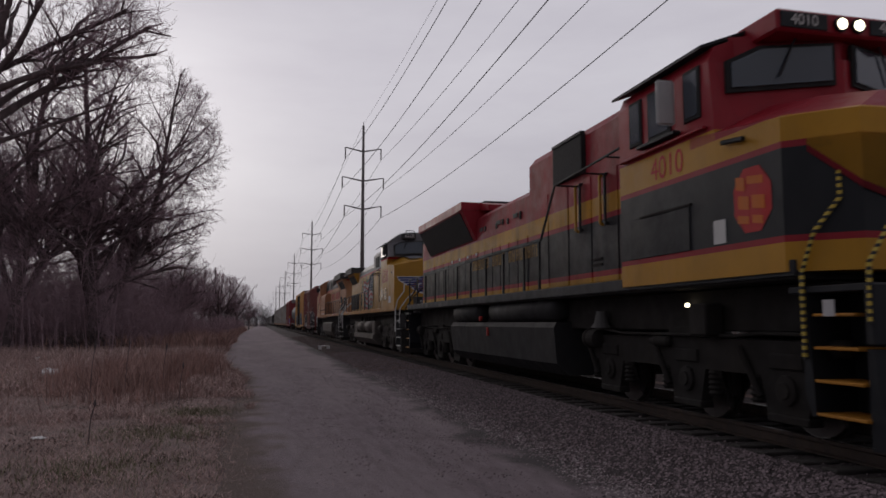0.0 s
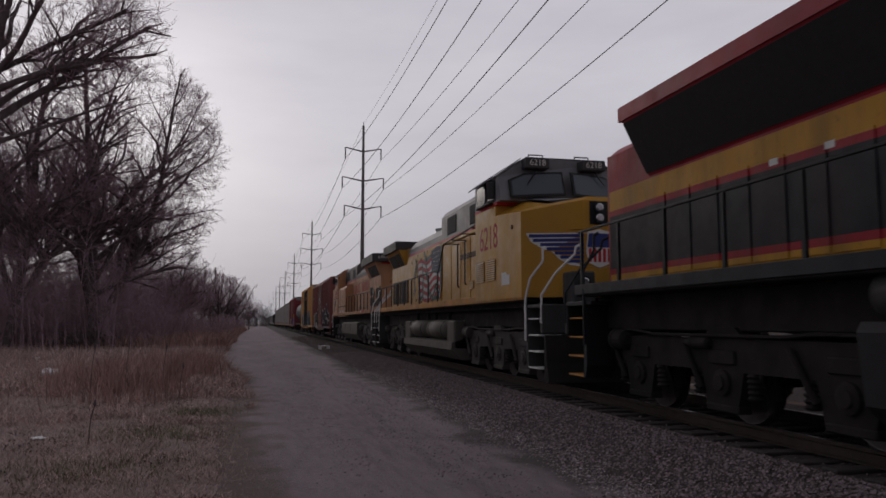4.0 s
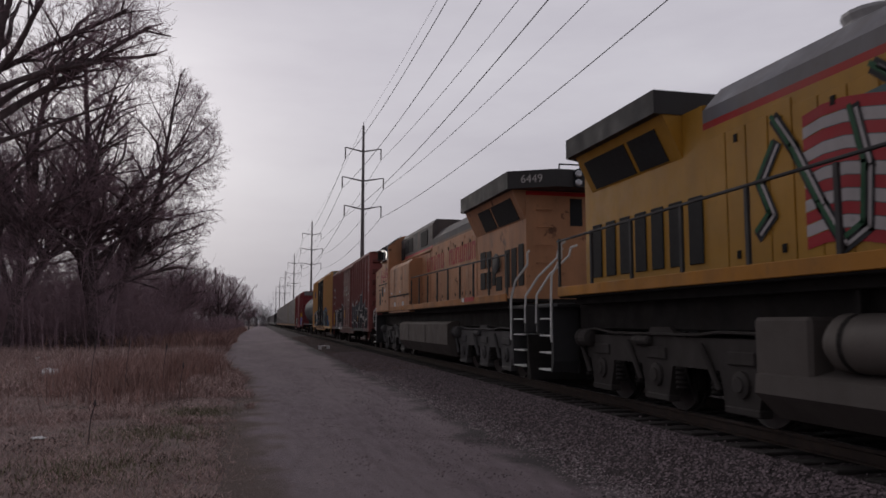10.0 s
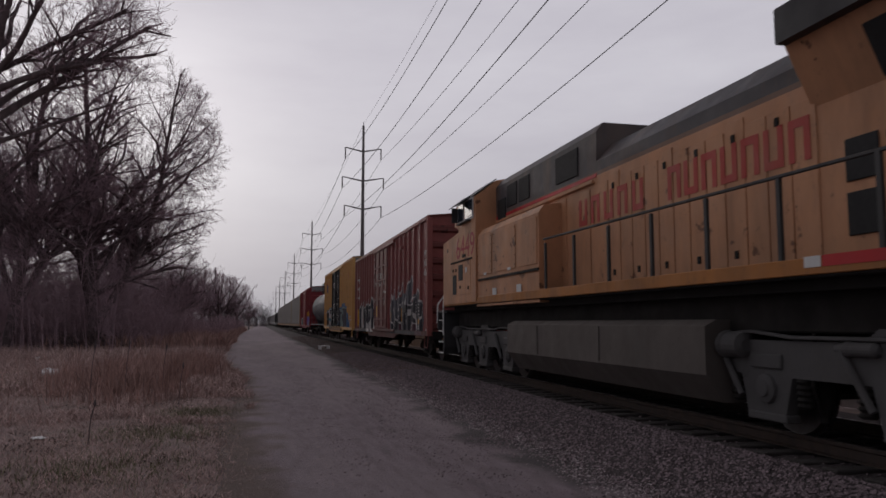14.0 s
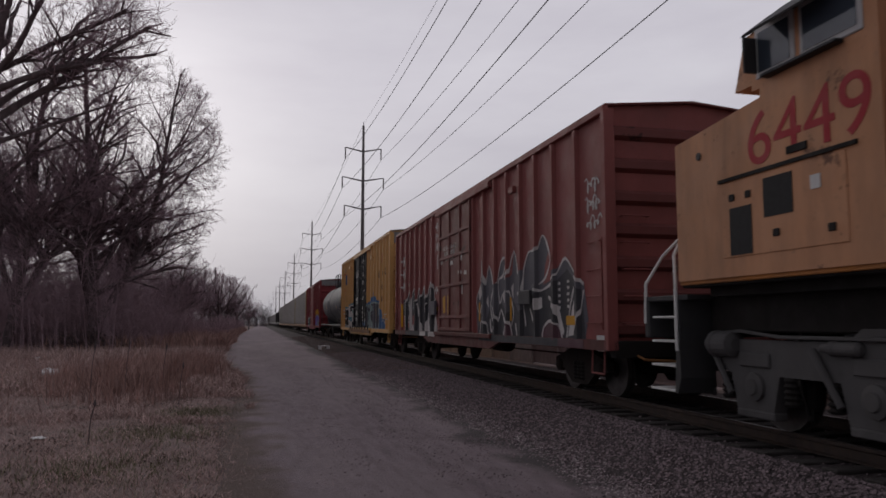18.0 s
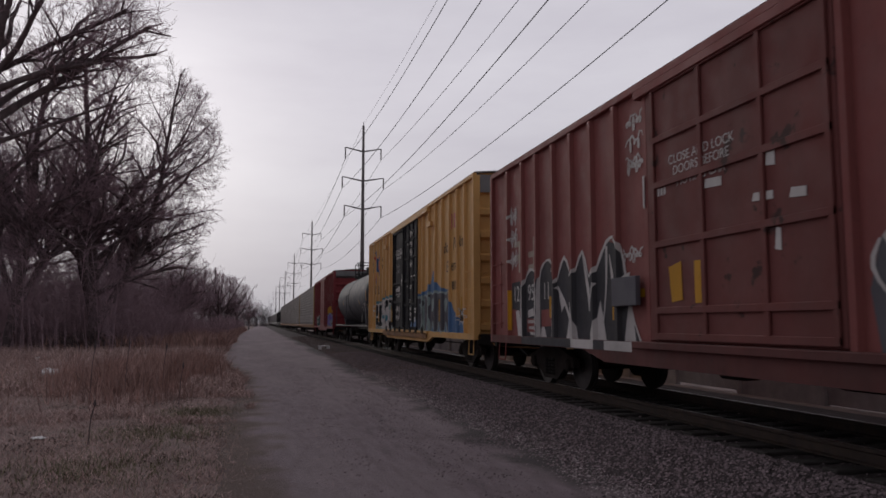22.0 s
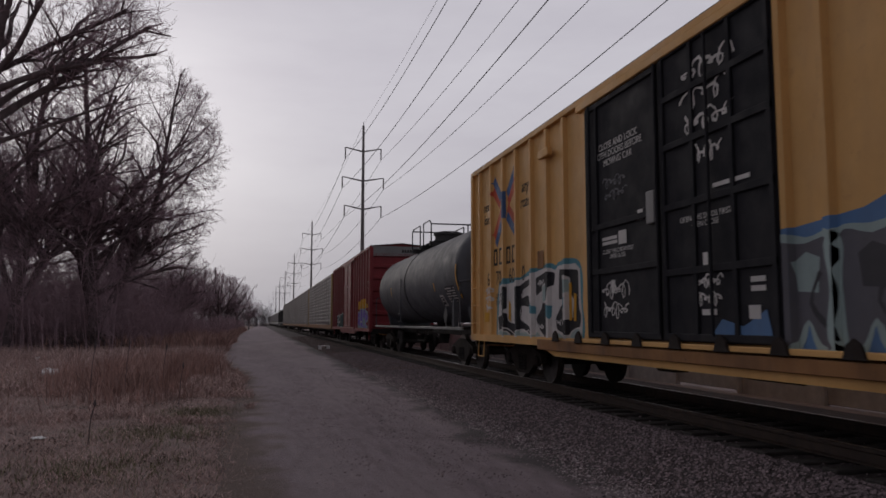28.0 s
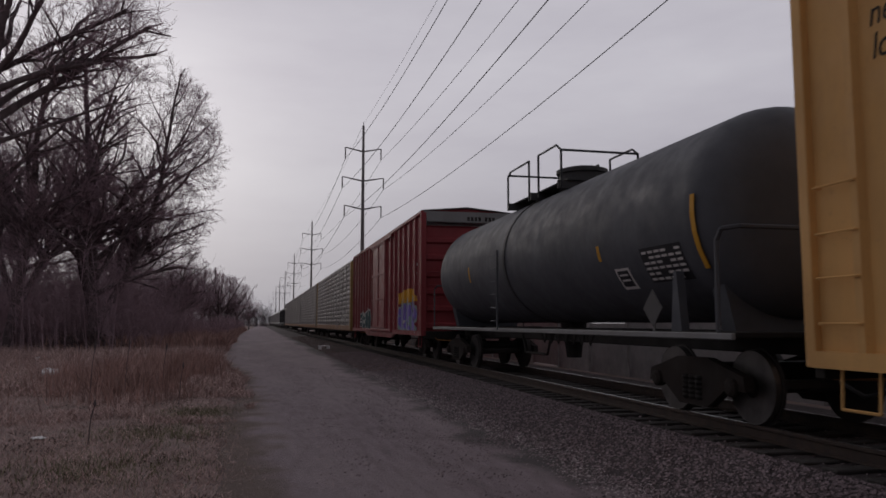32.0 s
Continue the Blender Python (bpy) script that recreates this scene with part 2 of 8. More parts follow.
def bed(x):
    for (a, za), (b, zb) in zip(BED, BED[1:]):
        if x <= b:
            return za + (zb - za) * max(0, (x - a) / (b - a))
    return BED[-1][1]


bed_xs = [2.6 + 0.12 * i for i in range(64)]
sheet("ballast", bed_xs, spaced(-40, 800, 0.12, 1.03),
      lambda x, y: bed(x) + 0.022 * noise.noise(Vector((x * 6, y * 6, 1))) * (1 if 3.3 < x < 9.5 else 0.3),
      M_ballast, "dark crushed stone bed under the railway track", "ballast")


# ---- loose stones of the near shoulder ----
def stones(name, count, place, lo, hi, mat, label):
    rnd = random.Random(5)
    verts, faces = [], []
    for _ in range(count):
        x, y, z = place(rnd)
        s = rnd.uniform(lo, hi)
        k = len(verts)
        for dx, dy, dz in ((1, 0, 0), (0, 1, 0), (-1, 0, 0), (0, -1, 0), (0.2, 0.1, 0.9), (-0.2, -0.1, -0.5)):
            j = [rnd.uniform(0.6, 1.15) * s for _ in range(3)]
            verts.append((x + dx * j[0] + dz * 0.2 * s, y + dy * j[1], z + dz * j[2] * 0.8 + (dx - dy) * rnd.uniform(-0.3, 0.3) * s))
        for a, b in ((0, 1), (1, 2), (2, 3), (3, 0)):
            faces.append((k + a, k + b, k + 4))
            faces.append((k + b, k + a, k + 5))
    ob = mesh_part(name, plain_mesh(verts, faces, name), mat)
    return tagged(ob, label, "stones", kind="stuff")


def on_shoulder(rnd):
    y = 2.5 + 36 * rnd.random() ** 1.9 if rnd.random() < 0.9 else rnd.uniform(-7, 3)
    x = min(5.45, 3.1 + abs(rnd.gauss(0, 1)) * 0.5 + rnd.random() * 2.2) if rnd.random() < 0.9 else rnd.uniform(5.6, 9.2)
    x -= 0.5 * rnd.random() ** 3
    return x, y, bed(x) + 0.008


def on_road(rnd):
    y = 2.5 + 24 * rnd.random() ** 1.7
    x = rnd.choice((rnd.gauss(1.6, 0.35), rnd.gauss(3.0, 0.5), rnd.gauss(3.0, 0.4), rnd.gauss(-0.3, 0.35)))
    return x, y, 0.025 if 0.3 < x < 3.5 else rise(x, y) - 0.01


stones("ballast_stones", 56000, on_shoulder, 0.009, 0.027, M_stone, "dark grey crushed stone lying loose beside the rails")
stones("road_pebbles", 20000, on_road, 0.005, 0.016, M_stone, "small loose pebbles scattered on the gravel lane")

def windrow(rnd):
    y = 3.0 + 22 * rnd.random() ** 1.5
    x = 3.35 + 0.25 * noise.noise(Vector((1, y * 0.5, 3))) + rnd.gauss(0, 0.22)
    return x, y, bed(x) + 0.006


def far_shoulder(rnd):
    y = 24 + 60 * rnd.random() ** 1.4
    x = 3.3 + rnd.random() * 2.4
    return x, y, bed(x) + 0.006


M_pale_stone = surface("pale_limestone_chips", (0.42, 0.36, 0.355), (0.27, 0.225, 0.23), 0.9, grain=20, fine=120, bump=0.3, per="island", spread=0.5)
M_rust_stone = surface("rusty_grit", (0.17, 0.115, 0.10), (0.10, 0.072, 0.067), 0.95, grain=12, fine=90, bump=0.3, per="island", spread=0.6)
stones("pale_chips", 9000, windrow, 0.006, 0.019, M_pale_stone, "pale limestone chips strewn along the edge of the lane")
stones("rusty_grit", 9000, far_shoulder, 0.012, 0.04, M_rust_stone, "brown rusty grit on the shoulder of the track bed")

# ---- track ----
track = thing("railway_track", pose(TRACK, 0, 0), "worn single railway track with timber sleepers and steel rails", "railway track")
HEAD = [(-0.036, RAIL - 0.012), (-0.028, RAIL - 0.002), (0.028, RAIL - 0.002), (0.036, RAIL - 0.012), (0.036, RAIL - 0.042), (0.009, RAIL - 0.055),
        (0.009, RAIL - 0.145), (0.07, RAIL - 0.16), (0.07, RAIL - 0.172), (-0.07, RAIL - 0.172), (-0.07, RAIL - 0.16), (-0.009, RAIL - 0.145),
        (-0.009, RAIL - 0.055), (-0.036, RAIL - 0.042)]
for side in (-0.755, 0.755):
    rl = part("rail", prism([(side + u, v) for u, v in HEAD], "y", -60, 900), M_rail, track)
    part("running_surface", block(side - 0.019, side + 0.019, -60, 900, RAIL - 0.003, RAIL), M_shine, rl, "bright worn steel top of the rail")
tie_bm = block(-1.3, 1.3, -0.11, 0.11, RAIL - 0.34, RAIL - 0.172, 0.012)
tie = part("sleeper", tie_bm, M_tie, track)
tie.matrix_basis = pose(0, -8.0, 0)
rnd = random.Random(3)
for k in range(1, 170):
    twin(tie, track, pose(rnd.uniform(-0.03, 0.03), -8 + 0.52 * k, rnd.uniform(-0.012, 0.006), 0, rnd.uniform(-0.5, 0.5), rnd.uniform(-1.2, 1.2)))
far_bm = bmesh.new()
for k in range(170, 560):
    block(-1.3, 1.3, -8.11 + 0.52 * k, -7.89 + 0.52 * k, RAIL - 0.34, RAIL - 0.172, 0, far_bm)
tagged(part("far_sleepers", far_bm, M_tie, track), kind="stuff")

# ---- concrete edging beyond the track ----
wall = tagged(new("low_wall"), "low weathered concrete wall with upright posts beyond the track", "wall", kind="structure")
panel = part("panel", block(10.55, 10.63, -1.28, 1.28, -0.1, 1.6, 0.01), M_concrete, wall)
post = part("post", block(10.48, 10.62, -0.05, 0.05, -0.1, 1.65, 0.01), M_concrete, wall)
for k in range(60):
    if k:
        twin(panel, wall, pose(0, -10 + 2.66 * k, 0, 0, rnd.uniform(-0.8, 0.8), 0))
        twin(post, wall, pose(0, -11.33 + 2.66 * k, 0))
panel.matrix_basis, post.matrix_basis = pose(0, -10, 0), pose(0, -11.33, 0)


# ---- power line ----
POLE_Y, POLE_X, POLE_STEP = 88.0, 11.62, 88.0
ARMS = [(21.6, 2.1, 1.85, 1.2), (18.1, 2.42, 1.7, 1.4), (14.75, 2.15, 1.5, 1.2)]      # each arm's root, its reach, the sag of its two cables


def power_pole():
    p = thing("power_pole", pose(POLE_X, POLE_Y, 0), "tall dark steel transmission pole with three pairs of upswept arms", "power pole", "line of power poles")
    part("shaft", rod((0, 0, -0.3), (0, 0, 24.7), 0.30, 12, r2=0.13), M_pole, p, smooth=True)
    part("tip", rod((0, 0, 24.7), (0, 0, 25.1), 0.05, 6), M_pole, p)
    for z, reach, _, _ in ARMS:
        for s in (-1, 1):
            arm = part("crossarm", rod((0.1 * s, 0, z), (reach * s, 0, z + 0.42), 0.10, 6, r2=0.055), M_pole, p)
            ins = bmesh.new()
            lathe([(z + 0.42 - 0.12 * i, (0.045, 0.10)[i % 2]) for i in range(12)], 8, "z", (reach * s, 0, 0), ins)
            part("insulator", ins, M_pole, arm, "dark hanging insulator string")
    return p


pole = power_pole()
for k in (-1, 1, 2, 3, 4, 5):
    copy_thing(pole, pose(POLE_X, POLE_Y + k * POLE_STEP, 0))


def cable(x, z, sag, r, label):
    """A cable hung from pole to pole, one object for the whole run."""
    bm = bmesh.new()
    for k in range(-1, 6):
        y0 = POLE_Y + (k - 1) * POLE_STEP
        n = 24 if k < 2 else 10
        pts = [(x, y0 + POLE_STEP * i / n, z - sag * 4 * (i / n) * (1 - i / n)) for i in range(n + 1)]
        for a, b in zip(pts, pts[1:]):
            rod(a, b, r, 4, bm)
    return tagged(part("power_cable", bm, M_wire), label, "cable", "cables of the power line")


for z, reach, sag_near, sag_off in ARMS:
    for s in (-1, 1):
        cable(POLE_X + reach * s, z - 0.95, sag_near if s < 0 else sag_off, 0.026, "dark power cable slung from pole to pole")
cable(POLE_X, 24.9, 1.05, 0.014, "thin shield wire along the pole tops")


# ---- bare trees ----
def tubes(segments, name):
    verts, faces = [], []
    for p, q, a, b in segments:
        n = 8 if a > 0.05 else (4 if a > 0.018 else 3)
        d = (q - p).normalized()
        u = d.orthogonal().normalized()
        v = d.cross(u)
        k = len(verts)
        if a < 0.0088:       # the finest twigs are flat slivers
            turn = u * math.cos(k) + v * math.sin(k)
            verts.extend((p - turn * a, p + turn * a, q + turn * b, q - turn * b))
            faces.append((k, k + 1, k + 2, k + 3))
            continue
        for c, r in ((p - d * a * 0.3, a), (q + d * a * 0.3, b)):
            for i in range(n):
                w = 2 * math.pi * i / n
                verts.append(c + (u * math.cos(w) + v * math.sin(w)) * r)
        for i in range(n):
            faces.append((k + i, k + (i + 1) % n, k + n + (i + 1) % n, k + n + i))
    return plain_mesh(verts, faces, name)


SEG = (0.6, 0.45, 0.32, 0.22)         # length of a joint, by the order of the branch
CROOK = (0.075, 0.17, 0.2, 0.2)       # how much each joint strays
EVERY = (0.76, 0.55, 0.33, 0.0)       # distance between side branches


def branch(out, rnd, p, d, length, r, order, lift, bare, crown):
    """One crooked, tapering branch with its side branches; the last order carries fans of fine twigs.
    crown: middle, width and height of the rounded crown, beyond which nothing grows."""
    n = max(2, int(length / SEG[order]))
    step = length / n
    due = rnd.uniform(0.3, 1.0) * EVERY[order]

    def reach(q):
        (cx, cz), wide, tall = crown
        return math.sqrt(((q.x - cx) ** 2 + q.y ** 2) / wide ** 2 + ((q.z - cz) / tall) ** 2)

    for i in range(n):
        f = (i + 1) / n
        d = (d + Vector((rnd.gauss(0, CROOK[order]), rnd.gauss(0, CROOK[order]), rnd.gauss(0, CROOK[order]) * 0.8 + lift))).normalized()
        q = p + d * step
        e_q = reach(q)
        if e_q > rnd.uniform(0.93, 1.05) and q.z > crown[0][1] - crown[2] * 0.8:
            break
        ra, rb = r * (1 - 0.8 * (f - 1 / n)), r * (1 - 0.8 * f)
        out.append((p, q, max(ra, 0.005), max(rb, 0.0045)))
        if order < 3:
            due -= step
            while due < 0 and f > bare:
                due += EVERY[order] * rnd.uniform(0.6, 1.4)
                if e_q > 1 or order > 0 and rnd.random() > e_q * 1.25:      # the inside of the crown is bare
                    continue
                side = d.orthogonal().normalized()
                side.rotate(Matrix.Rotation(rnd.uniform(0, 6.283), 3, d))
                w = radians(rnd.uniform(28, 58))
                e = (d * math.cos(w) + side * math.sin(w) + Vector((0, 0, 0.12))).normalized()
                span = (length * (1 - 0.5 * f) * rnd.uniform(0.3, 0.55), length * (1 - 0.5 * f) * rnd.uniform(0.35, 0.6), length * rnd.uniform(0.3, 0.55))[order]
                branch(out, rnd, p.lerp(q, rnd.random()), e, max(span, (1.2, 0.6, 0.35)[order]), max(0.0075, rb * rnd.uniform(0.5, 0.75)), order + 1, 0.015, 0.12, crown)
        else:
            for _ in range(2 if rnd.random() < 0.6 else 3):
                e = (d + Vector((rnd.gauss(0, 0.5), rnd.gauss(0, 0.5), rnd.gauss(0.06, 0.42)))).normalized()
                a = p.lerp(q, rnd.random())
                b = a + e * rnd.uniform(0.14, 0.42)
                out.append((a, b, 0.0058, 0.0045))
                g = (e + Vector((rnd.gauss(0, 0.4), rnd.gauss(0, 0.4), rnd.gauss(0.05, 0.35)))).normalized()
                out.append((a.lerp(b, 0.5), b + g * rnd.uniform(0.08, 0.22), 0.005, 0.004))
        p = q
    if order < 3:      # the tip splits
        for _ in range(2):
            e = (d + Vector((rnd.gauss(0, 0.45), rnd.gauss(0, 0.45), rnd.gauss(0, 0.35)))).normalized()
            branch(out, rnd, p, e, max(0.5, length * 0.16), max(0.007, r * 0.2), order + 1, 0.015, 0.0, crown)


def bare_tree(m, seed, crown, stems, label, group="bare trees by the lane"):
    """stems: (height where it leaves, turn round the trunk, steepness, length, girth, upward bend), all but the first from the first."""
    t = thing("bare_tree", m, label, "tree", group)
    rnd = random.Random(seed)
    segs = []
    base = Vector((0, 0, -0.15))
    _, az, up, length, r, lift = stems[0]
    lead = Vector((math.cos(radians(az)) * math.cos(radians(up)), math.sin(radians(az)) * math.cos(radians(up)), math.sin(radians(up))))
    segs.append((base, base + lead * 0.7, r * 1.55, r * 1.1))
    first = len(segs)
    branch(segs, rnd, base + lead * 0.7, lead, length, r, 0, lift, 0.3, crown)
    line = [base + lead * 0.7] + [s[1] for s in segs[first:] if s[2] > r * 0.3][:int(length / SEG[0])]
    for z, az, up, length, r, lift in stems[1:]:
        d = Vector((math.cos(radians(az)) * math.cos(radians(up)), math.sin(radians(az)) * math.cos(radians(up)), math.sin(radians(up))))
        start = min(line, key=lambda c: abs(c.z - z))
        branch(segs, rnd, start, d, length, r, 0, lift, 0.28, crown)
    mesh_part("trunk", tubes([s for s in segs if s[2] > 0.03], "trunk"), M_bark, t, smooth=True)
    mesh_part("crown", tubes([s for s in segs if s[2] <= 0.03], "crown"), M_twig, t, "fine leafless twigs")
    return t


def turned(x, y, rz, size=1.0, z=0.0):
    return pose(x, y, z, 0, 0, rz) @ Matrix.Diagonal((size, size, size, 1))


# the great many-stemmed tree beside the lane: two leaders, spreading limbs towards the track
tree_a = bare_tree(pose(-8.6, 45, 0), 11, ((0.0, 10.2), 6.7, 7.6),
                   [(0, 60, 87, 17.0, 0.30, 0.003), (1.0, 6, 66, 15.0, 0.22, 0.003), (1.8, 175, 72, 14.0, 0.2, 0.008), (3.0, 2, 26, 8.0, 0.15, 0.010),
                    (4.6, -8, 44, 9.0, 0.15, 0.008), (6.2, 12, 20, 7.0, 0.13, 0.02), (1.6, 255, 74, 14.0, 0.19, 0.006), (4.0, 188, 42, 8.0, 0.13, 0.02),
                    (7.8, -5, 38, 7.5, 0.13, 0.010), (9.4, 185, 46, 7.0, 0.12, 0.010), (9.6, 10, 54, 7.0, 0.12, 0.006), (1.3, 30, 60, 13.0, 0.17, 0.004), (3.4, 320, 52, 10.0, 0.14, 0.006)],
                   "large leafless many-stemmed tree with a rounded spreading crown")
tree_b = bare_tree(pose(-12.3, 43, 0), 23, ((0.3, 10.4), 5.6, 7.4),
                   [(0, 100, 87, 17.0, 0.27, 0.004), (2.0, 5, 66, 13.0, 0.19, 0.008), (2.6, 185, 64, 13.0, 0.18, 0.008), (4.4, 300, 55, 9.5, 0.15, 0.010),
                    (5.8, 60, 50, 9.0, 0.14, 0.010), (6.6, 180, 40, 7.5, 0.13, 0.012), (8.2, -20, 46, 8.0, 0.13, 0.010), (4.0, 10, 36, 8.0, 0.13, 0.012)],
                   "tall leafless tree with slender forked limbs")
tree_c = bare_tree(pose(-10.0, 27.5, 0), 37, ((1.2, 12.8), 5.6, 4.0),
                   [(0, 20, 86, 14.0, 0.30, 0.003), (7.6, 5, 48, 9.0, 0.15, 0.003), (8.8, -8, 26, 7.5, 0.11, 0.004), (7.0, 15, 30, 6.0, 0.09, 0.01),
                    (8.6, 12, 38, 8.5, 0.12, 0.002), (7.4, 180, 50, 7.0, 0.15, 0.01), (9.8, -4, 32, 7.0, 0.11, 0.002), (9.2, -30, 42, 7.0, 0.11, 0.002), (8.0, 40, 45, 7.0, 0.12, 0.004)],
                   "leafless tree reaching long limbs out over the dry grass")
copy_thing(tree_a, turned(-15.6, 55, 130, 0.98))
for m in (turned(-17.2, 46, 150, 0.98), turned(-11.2, 60, 60, 0.86), turned(-7.0, 66, 20, 0.52)):
    copy_thing(tree_b, m)

# rounder trees on clear trunks farther down the lane
tree_far = bare_tree(pose(-10.6, 108, 0), 51, ((0.0, 5.4), 3.9, 3.0),
                     [(0, 0, 88, 8.0, 0.20, 0.004), (1.6, 0, 52, 6.5, 0.14, 0.02), (1.8, 180, 52, 6.5, 0.14, 0.02), (2.4, 70, 52, 6.0, 0.12, 0.02),
                      (2.5, 260, 50, 6.0, 0.12, 0.02), (3.2, 20, 38, 5.0, 0.10, 0.03), (3.3, 200, 40, 5.0, 0.10, 0.03)],
                     "round-headed leafless tree on a clear trunk down the lane", "far trees down the lane")
for x, y, rz, s in ((-5.4, 114, 90, 1.12), (-13.6, 112, 140, 1.1), (-8.0, 118, 300, 1.15), (-16.5, 106, 20, 1.2), (-3.2, 128, 75, 1.05), (-9.4, 112, 200, 1.12), (-6.9, 121, 10, 1.15), (-12.0, 116, 330, 1.15), (-4.6, 119, 150, 1.0),
                    (-11.5, 126, 220, 1.05), (-20, 112, 160, 1.2), (-7.0, 132, 40, 0.95), (-15, 132, 250, 1.2), (-25, 118, 33, 1.3), (-1.9, 175, 120, 0.8), (-4.2, 165, 10, 0.9)):
    copy_thing(tree_far, turned(x, y, rz, s))


# ---- thickets, far woods, dead grass ----
def thicket(name, count, place, tall, mat, label, seed, lean=0.25, branch=5, stout=1.0):
    """A tangle of thin upright stems with side twigs; one joined mass."""
    rnd = random.Random(seed)
    verts, faces = [], []

    def twig(p, q, r):
        d = (q - p).normalized()
        u = d.orthogonal().normalized() * r
        v = d.cross(u)
        k = len(verts)
        for c, f in ((p, 1.0), (q, 0.35)):
            verts.extend((c + u * f, c + (v * 0.87 - u * 0.5) * f, c - (v * 0.87 + u * 0.5) * f))
        for i in range(3):
            faces.append((k + i, k + (i + 1) % 3, k + 3 + (i + 1) % 3, k + 3 + i))

    for _ in range(count):
        x, y, z = place(rnd)
        h = tall(rnd, x, y)
        p = Vector((x, y, z))
        d = Vector((rnd.gauss(0, lean), rnd.gauss(0, lean), 1)).normalized()
        q = p + d * h * 0.55
        e = q + (d + Vector((rnd.gauss(0, lean), rnd.gauss(0, lean), 0))).normalized() * h * 0.45
        r = (0.006 + 0.0028 * h) * stout
        twig(p, q, r)
        twig(q, e, r * 0.6)
        for k in range(branch):
            s = p.lerp(q, rnd.uniform(0.3, 1)) if k % 2 else q.lerp(e, rnd.random())
            side = Vector((rnd.gauss(0, 1), rnd.gauss(0, 1), rnd.uniform(0.1, 1.3))).normalized()
            f = s + side * h * rnd.uniform(0.12, 0.3)
            twig(s, f, r * 0.45)
            twig(f, f + (side + Vector((rnd.gauss(0, 0.5), rnd.gauss(0, 0.5), rnd.gauss(0.1, 0.3)))).normalized() * h * 0.16, r * 0.3)
    return tagged(mesh_part(name, plain_mesh(verts, faces, name), mat), label, "brush", kind="stuff")


def edge_strip(rnd):
    y = rnd.uniform(44, 64)
    x = -4.4 - 0.06 * (y - 44) - abs(rnd.gauss(0, 1)) * 5.5 - rnd.random() * 3.0
    return x, y, rise(x, y) - 0.05


thicket("undergrowth", 3800, edge_strip, lambda r, x, y: r.uniform(0.5, 1.9) + min(3.0, max(0, -x - 5.0) * 0.8) * r.random() ** 2, M_brush,
        "purple-brown leafless undergrowth below the trees", 61, 0.28, 7)


def saplings_in(rnd):
    y = rnd.uniform(38, 64)
    x = -4.6 - 0.05 * (y - 38) - rnd.random() * 20
    return x, y, rise(x, y) - 0.05


thicket("saplings", 800, saplings_in, lambda r, x, y: r.uniform(2.5, 7.0) * min(1, 0.5 + (-x - 4.6) * 0.15), M_twig,
        "slender leafless saplings crowded between the trunks", 65, 0.15, 16, 1.25)


def deep_wood(rnd):
    y = rnd.uniform(60, 105)
    x = -5.0 - 0.06 * (y - 60) - rnd.random() * 42
    return x, y, 0.0


thicket("far_undergrowth", 2600, deep_wood, lambda r, x, y: r.uniform(2.0, 6.5), M_brush, "dense leafless undergrowth deep in the wood", 62, 0.3, 7, 1.4)


def lane_side(rnd):
    y = rnd.uniform(62, 170)
    x = -3.0 - rnd.random() ** 2 * 14
    return x, y, 0.0


thicket("lane_brush", 2600, lane_side, lambda r, x, y: r.uniform(0.9, 2.6), M_brush, "low russet brush along the far lane", 63, 0.35, 5, 1.5)


def horizon_wood(rnd):
    y = rnd.uniform(290, 420)
    x = rnd.choice((rnd.uniform(-160, 4.6), rnd.uniform(-45, 4.6), rnd.uniform(18, 320)))
    return x, y, 0.0


M_far_wood = surface("distant_wood", (0.10, 0.08, 0.085), (0.07, 0.058, 0.062), 0.95, grain=0.4, fine=5, bump=0)
thicket("far_woods", 1500, horizon_wood, lambda r, x, y: r.uniform(5.0, 10.5) * (1.0 if x < 5 else 0.7), M_far_wood, "hazy line of leafless woods on the horizon", 64, 0.3, 10, 2.6)


def blades(name, count, place, tall, mat, label, seed, width=0.006, lean=0.35):
    """Grass as single bent blades, one joined mass."""
    rnd = random.Random(seed)
    verts, faces = [], []
    for _ in range(count):
        x, y, z = place(rnd)
        h = tall(rnd, x, y)
        w = rnd.uniform(0, 6.28)
        cx, cy = math.cos(w) * width * rnd.uniform(0.7, 1.5), math.sin(w) * width
        lx, ly = rnd.gauss(0, lean) * h, rnd.gauss(0, lean) * h
        k = len(verts)
        verts.extend(((x - cx, y - cy, z), (x + cx, y + cy, z), (x + lx * 0.4 + cx * 0.7, y + ly * 0.4 + cy * 0.7, z + h * 0.6),
                      (x + lx * 0.4 - cx * 0.7, y + ly * 0.4 - cy * 0.7, z + h * 0.6), (x + lx, y + ly, z + h * rnd.uniform(0.8, 1.0))))
        faces.extend(((k, k + 1, k + 2, k + 3), (k + 3, k + 2, k + 4)))
    return tagged(mesh_part(name, plain_mesh(verts, faces, name), mat), label, "grass", kind="stuff")


def tall_patch(rnd):
    while True:
        c = rnd.choice(((-2.5, 18.0, 0.5, 1.2), (-3.4, 20.5, 0.8, 2.0), (-2.3, 22.5, 0.6, 2.2), (-1.9, 26.0, 0.5, 3.0), (-3.0, 25.0, 0.9, 2.5)))
        x, y = rnd.gauss(c[0], c[2]), rnd.gauss(c[1], c[3])
        if x < road_left(y) - 0.25 and noise.noise(Vector((x * 1.1, y * 0.7, 5))) > -0.15:
            return x, y, rise(x, y) - 0.03


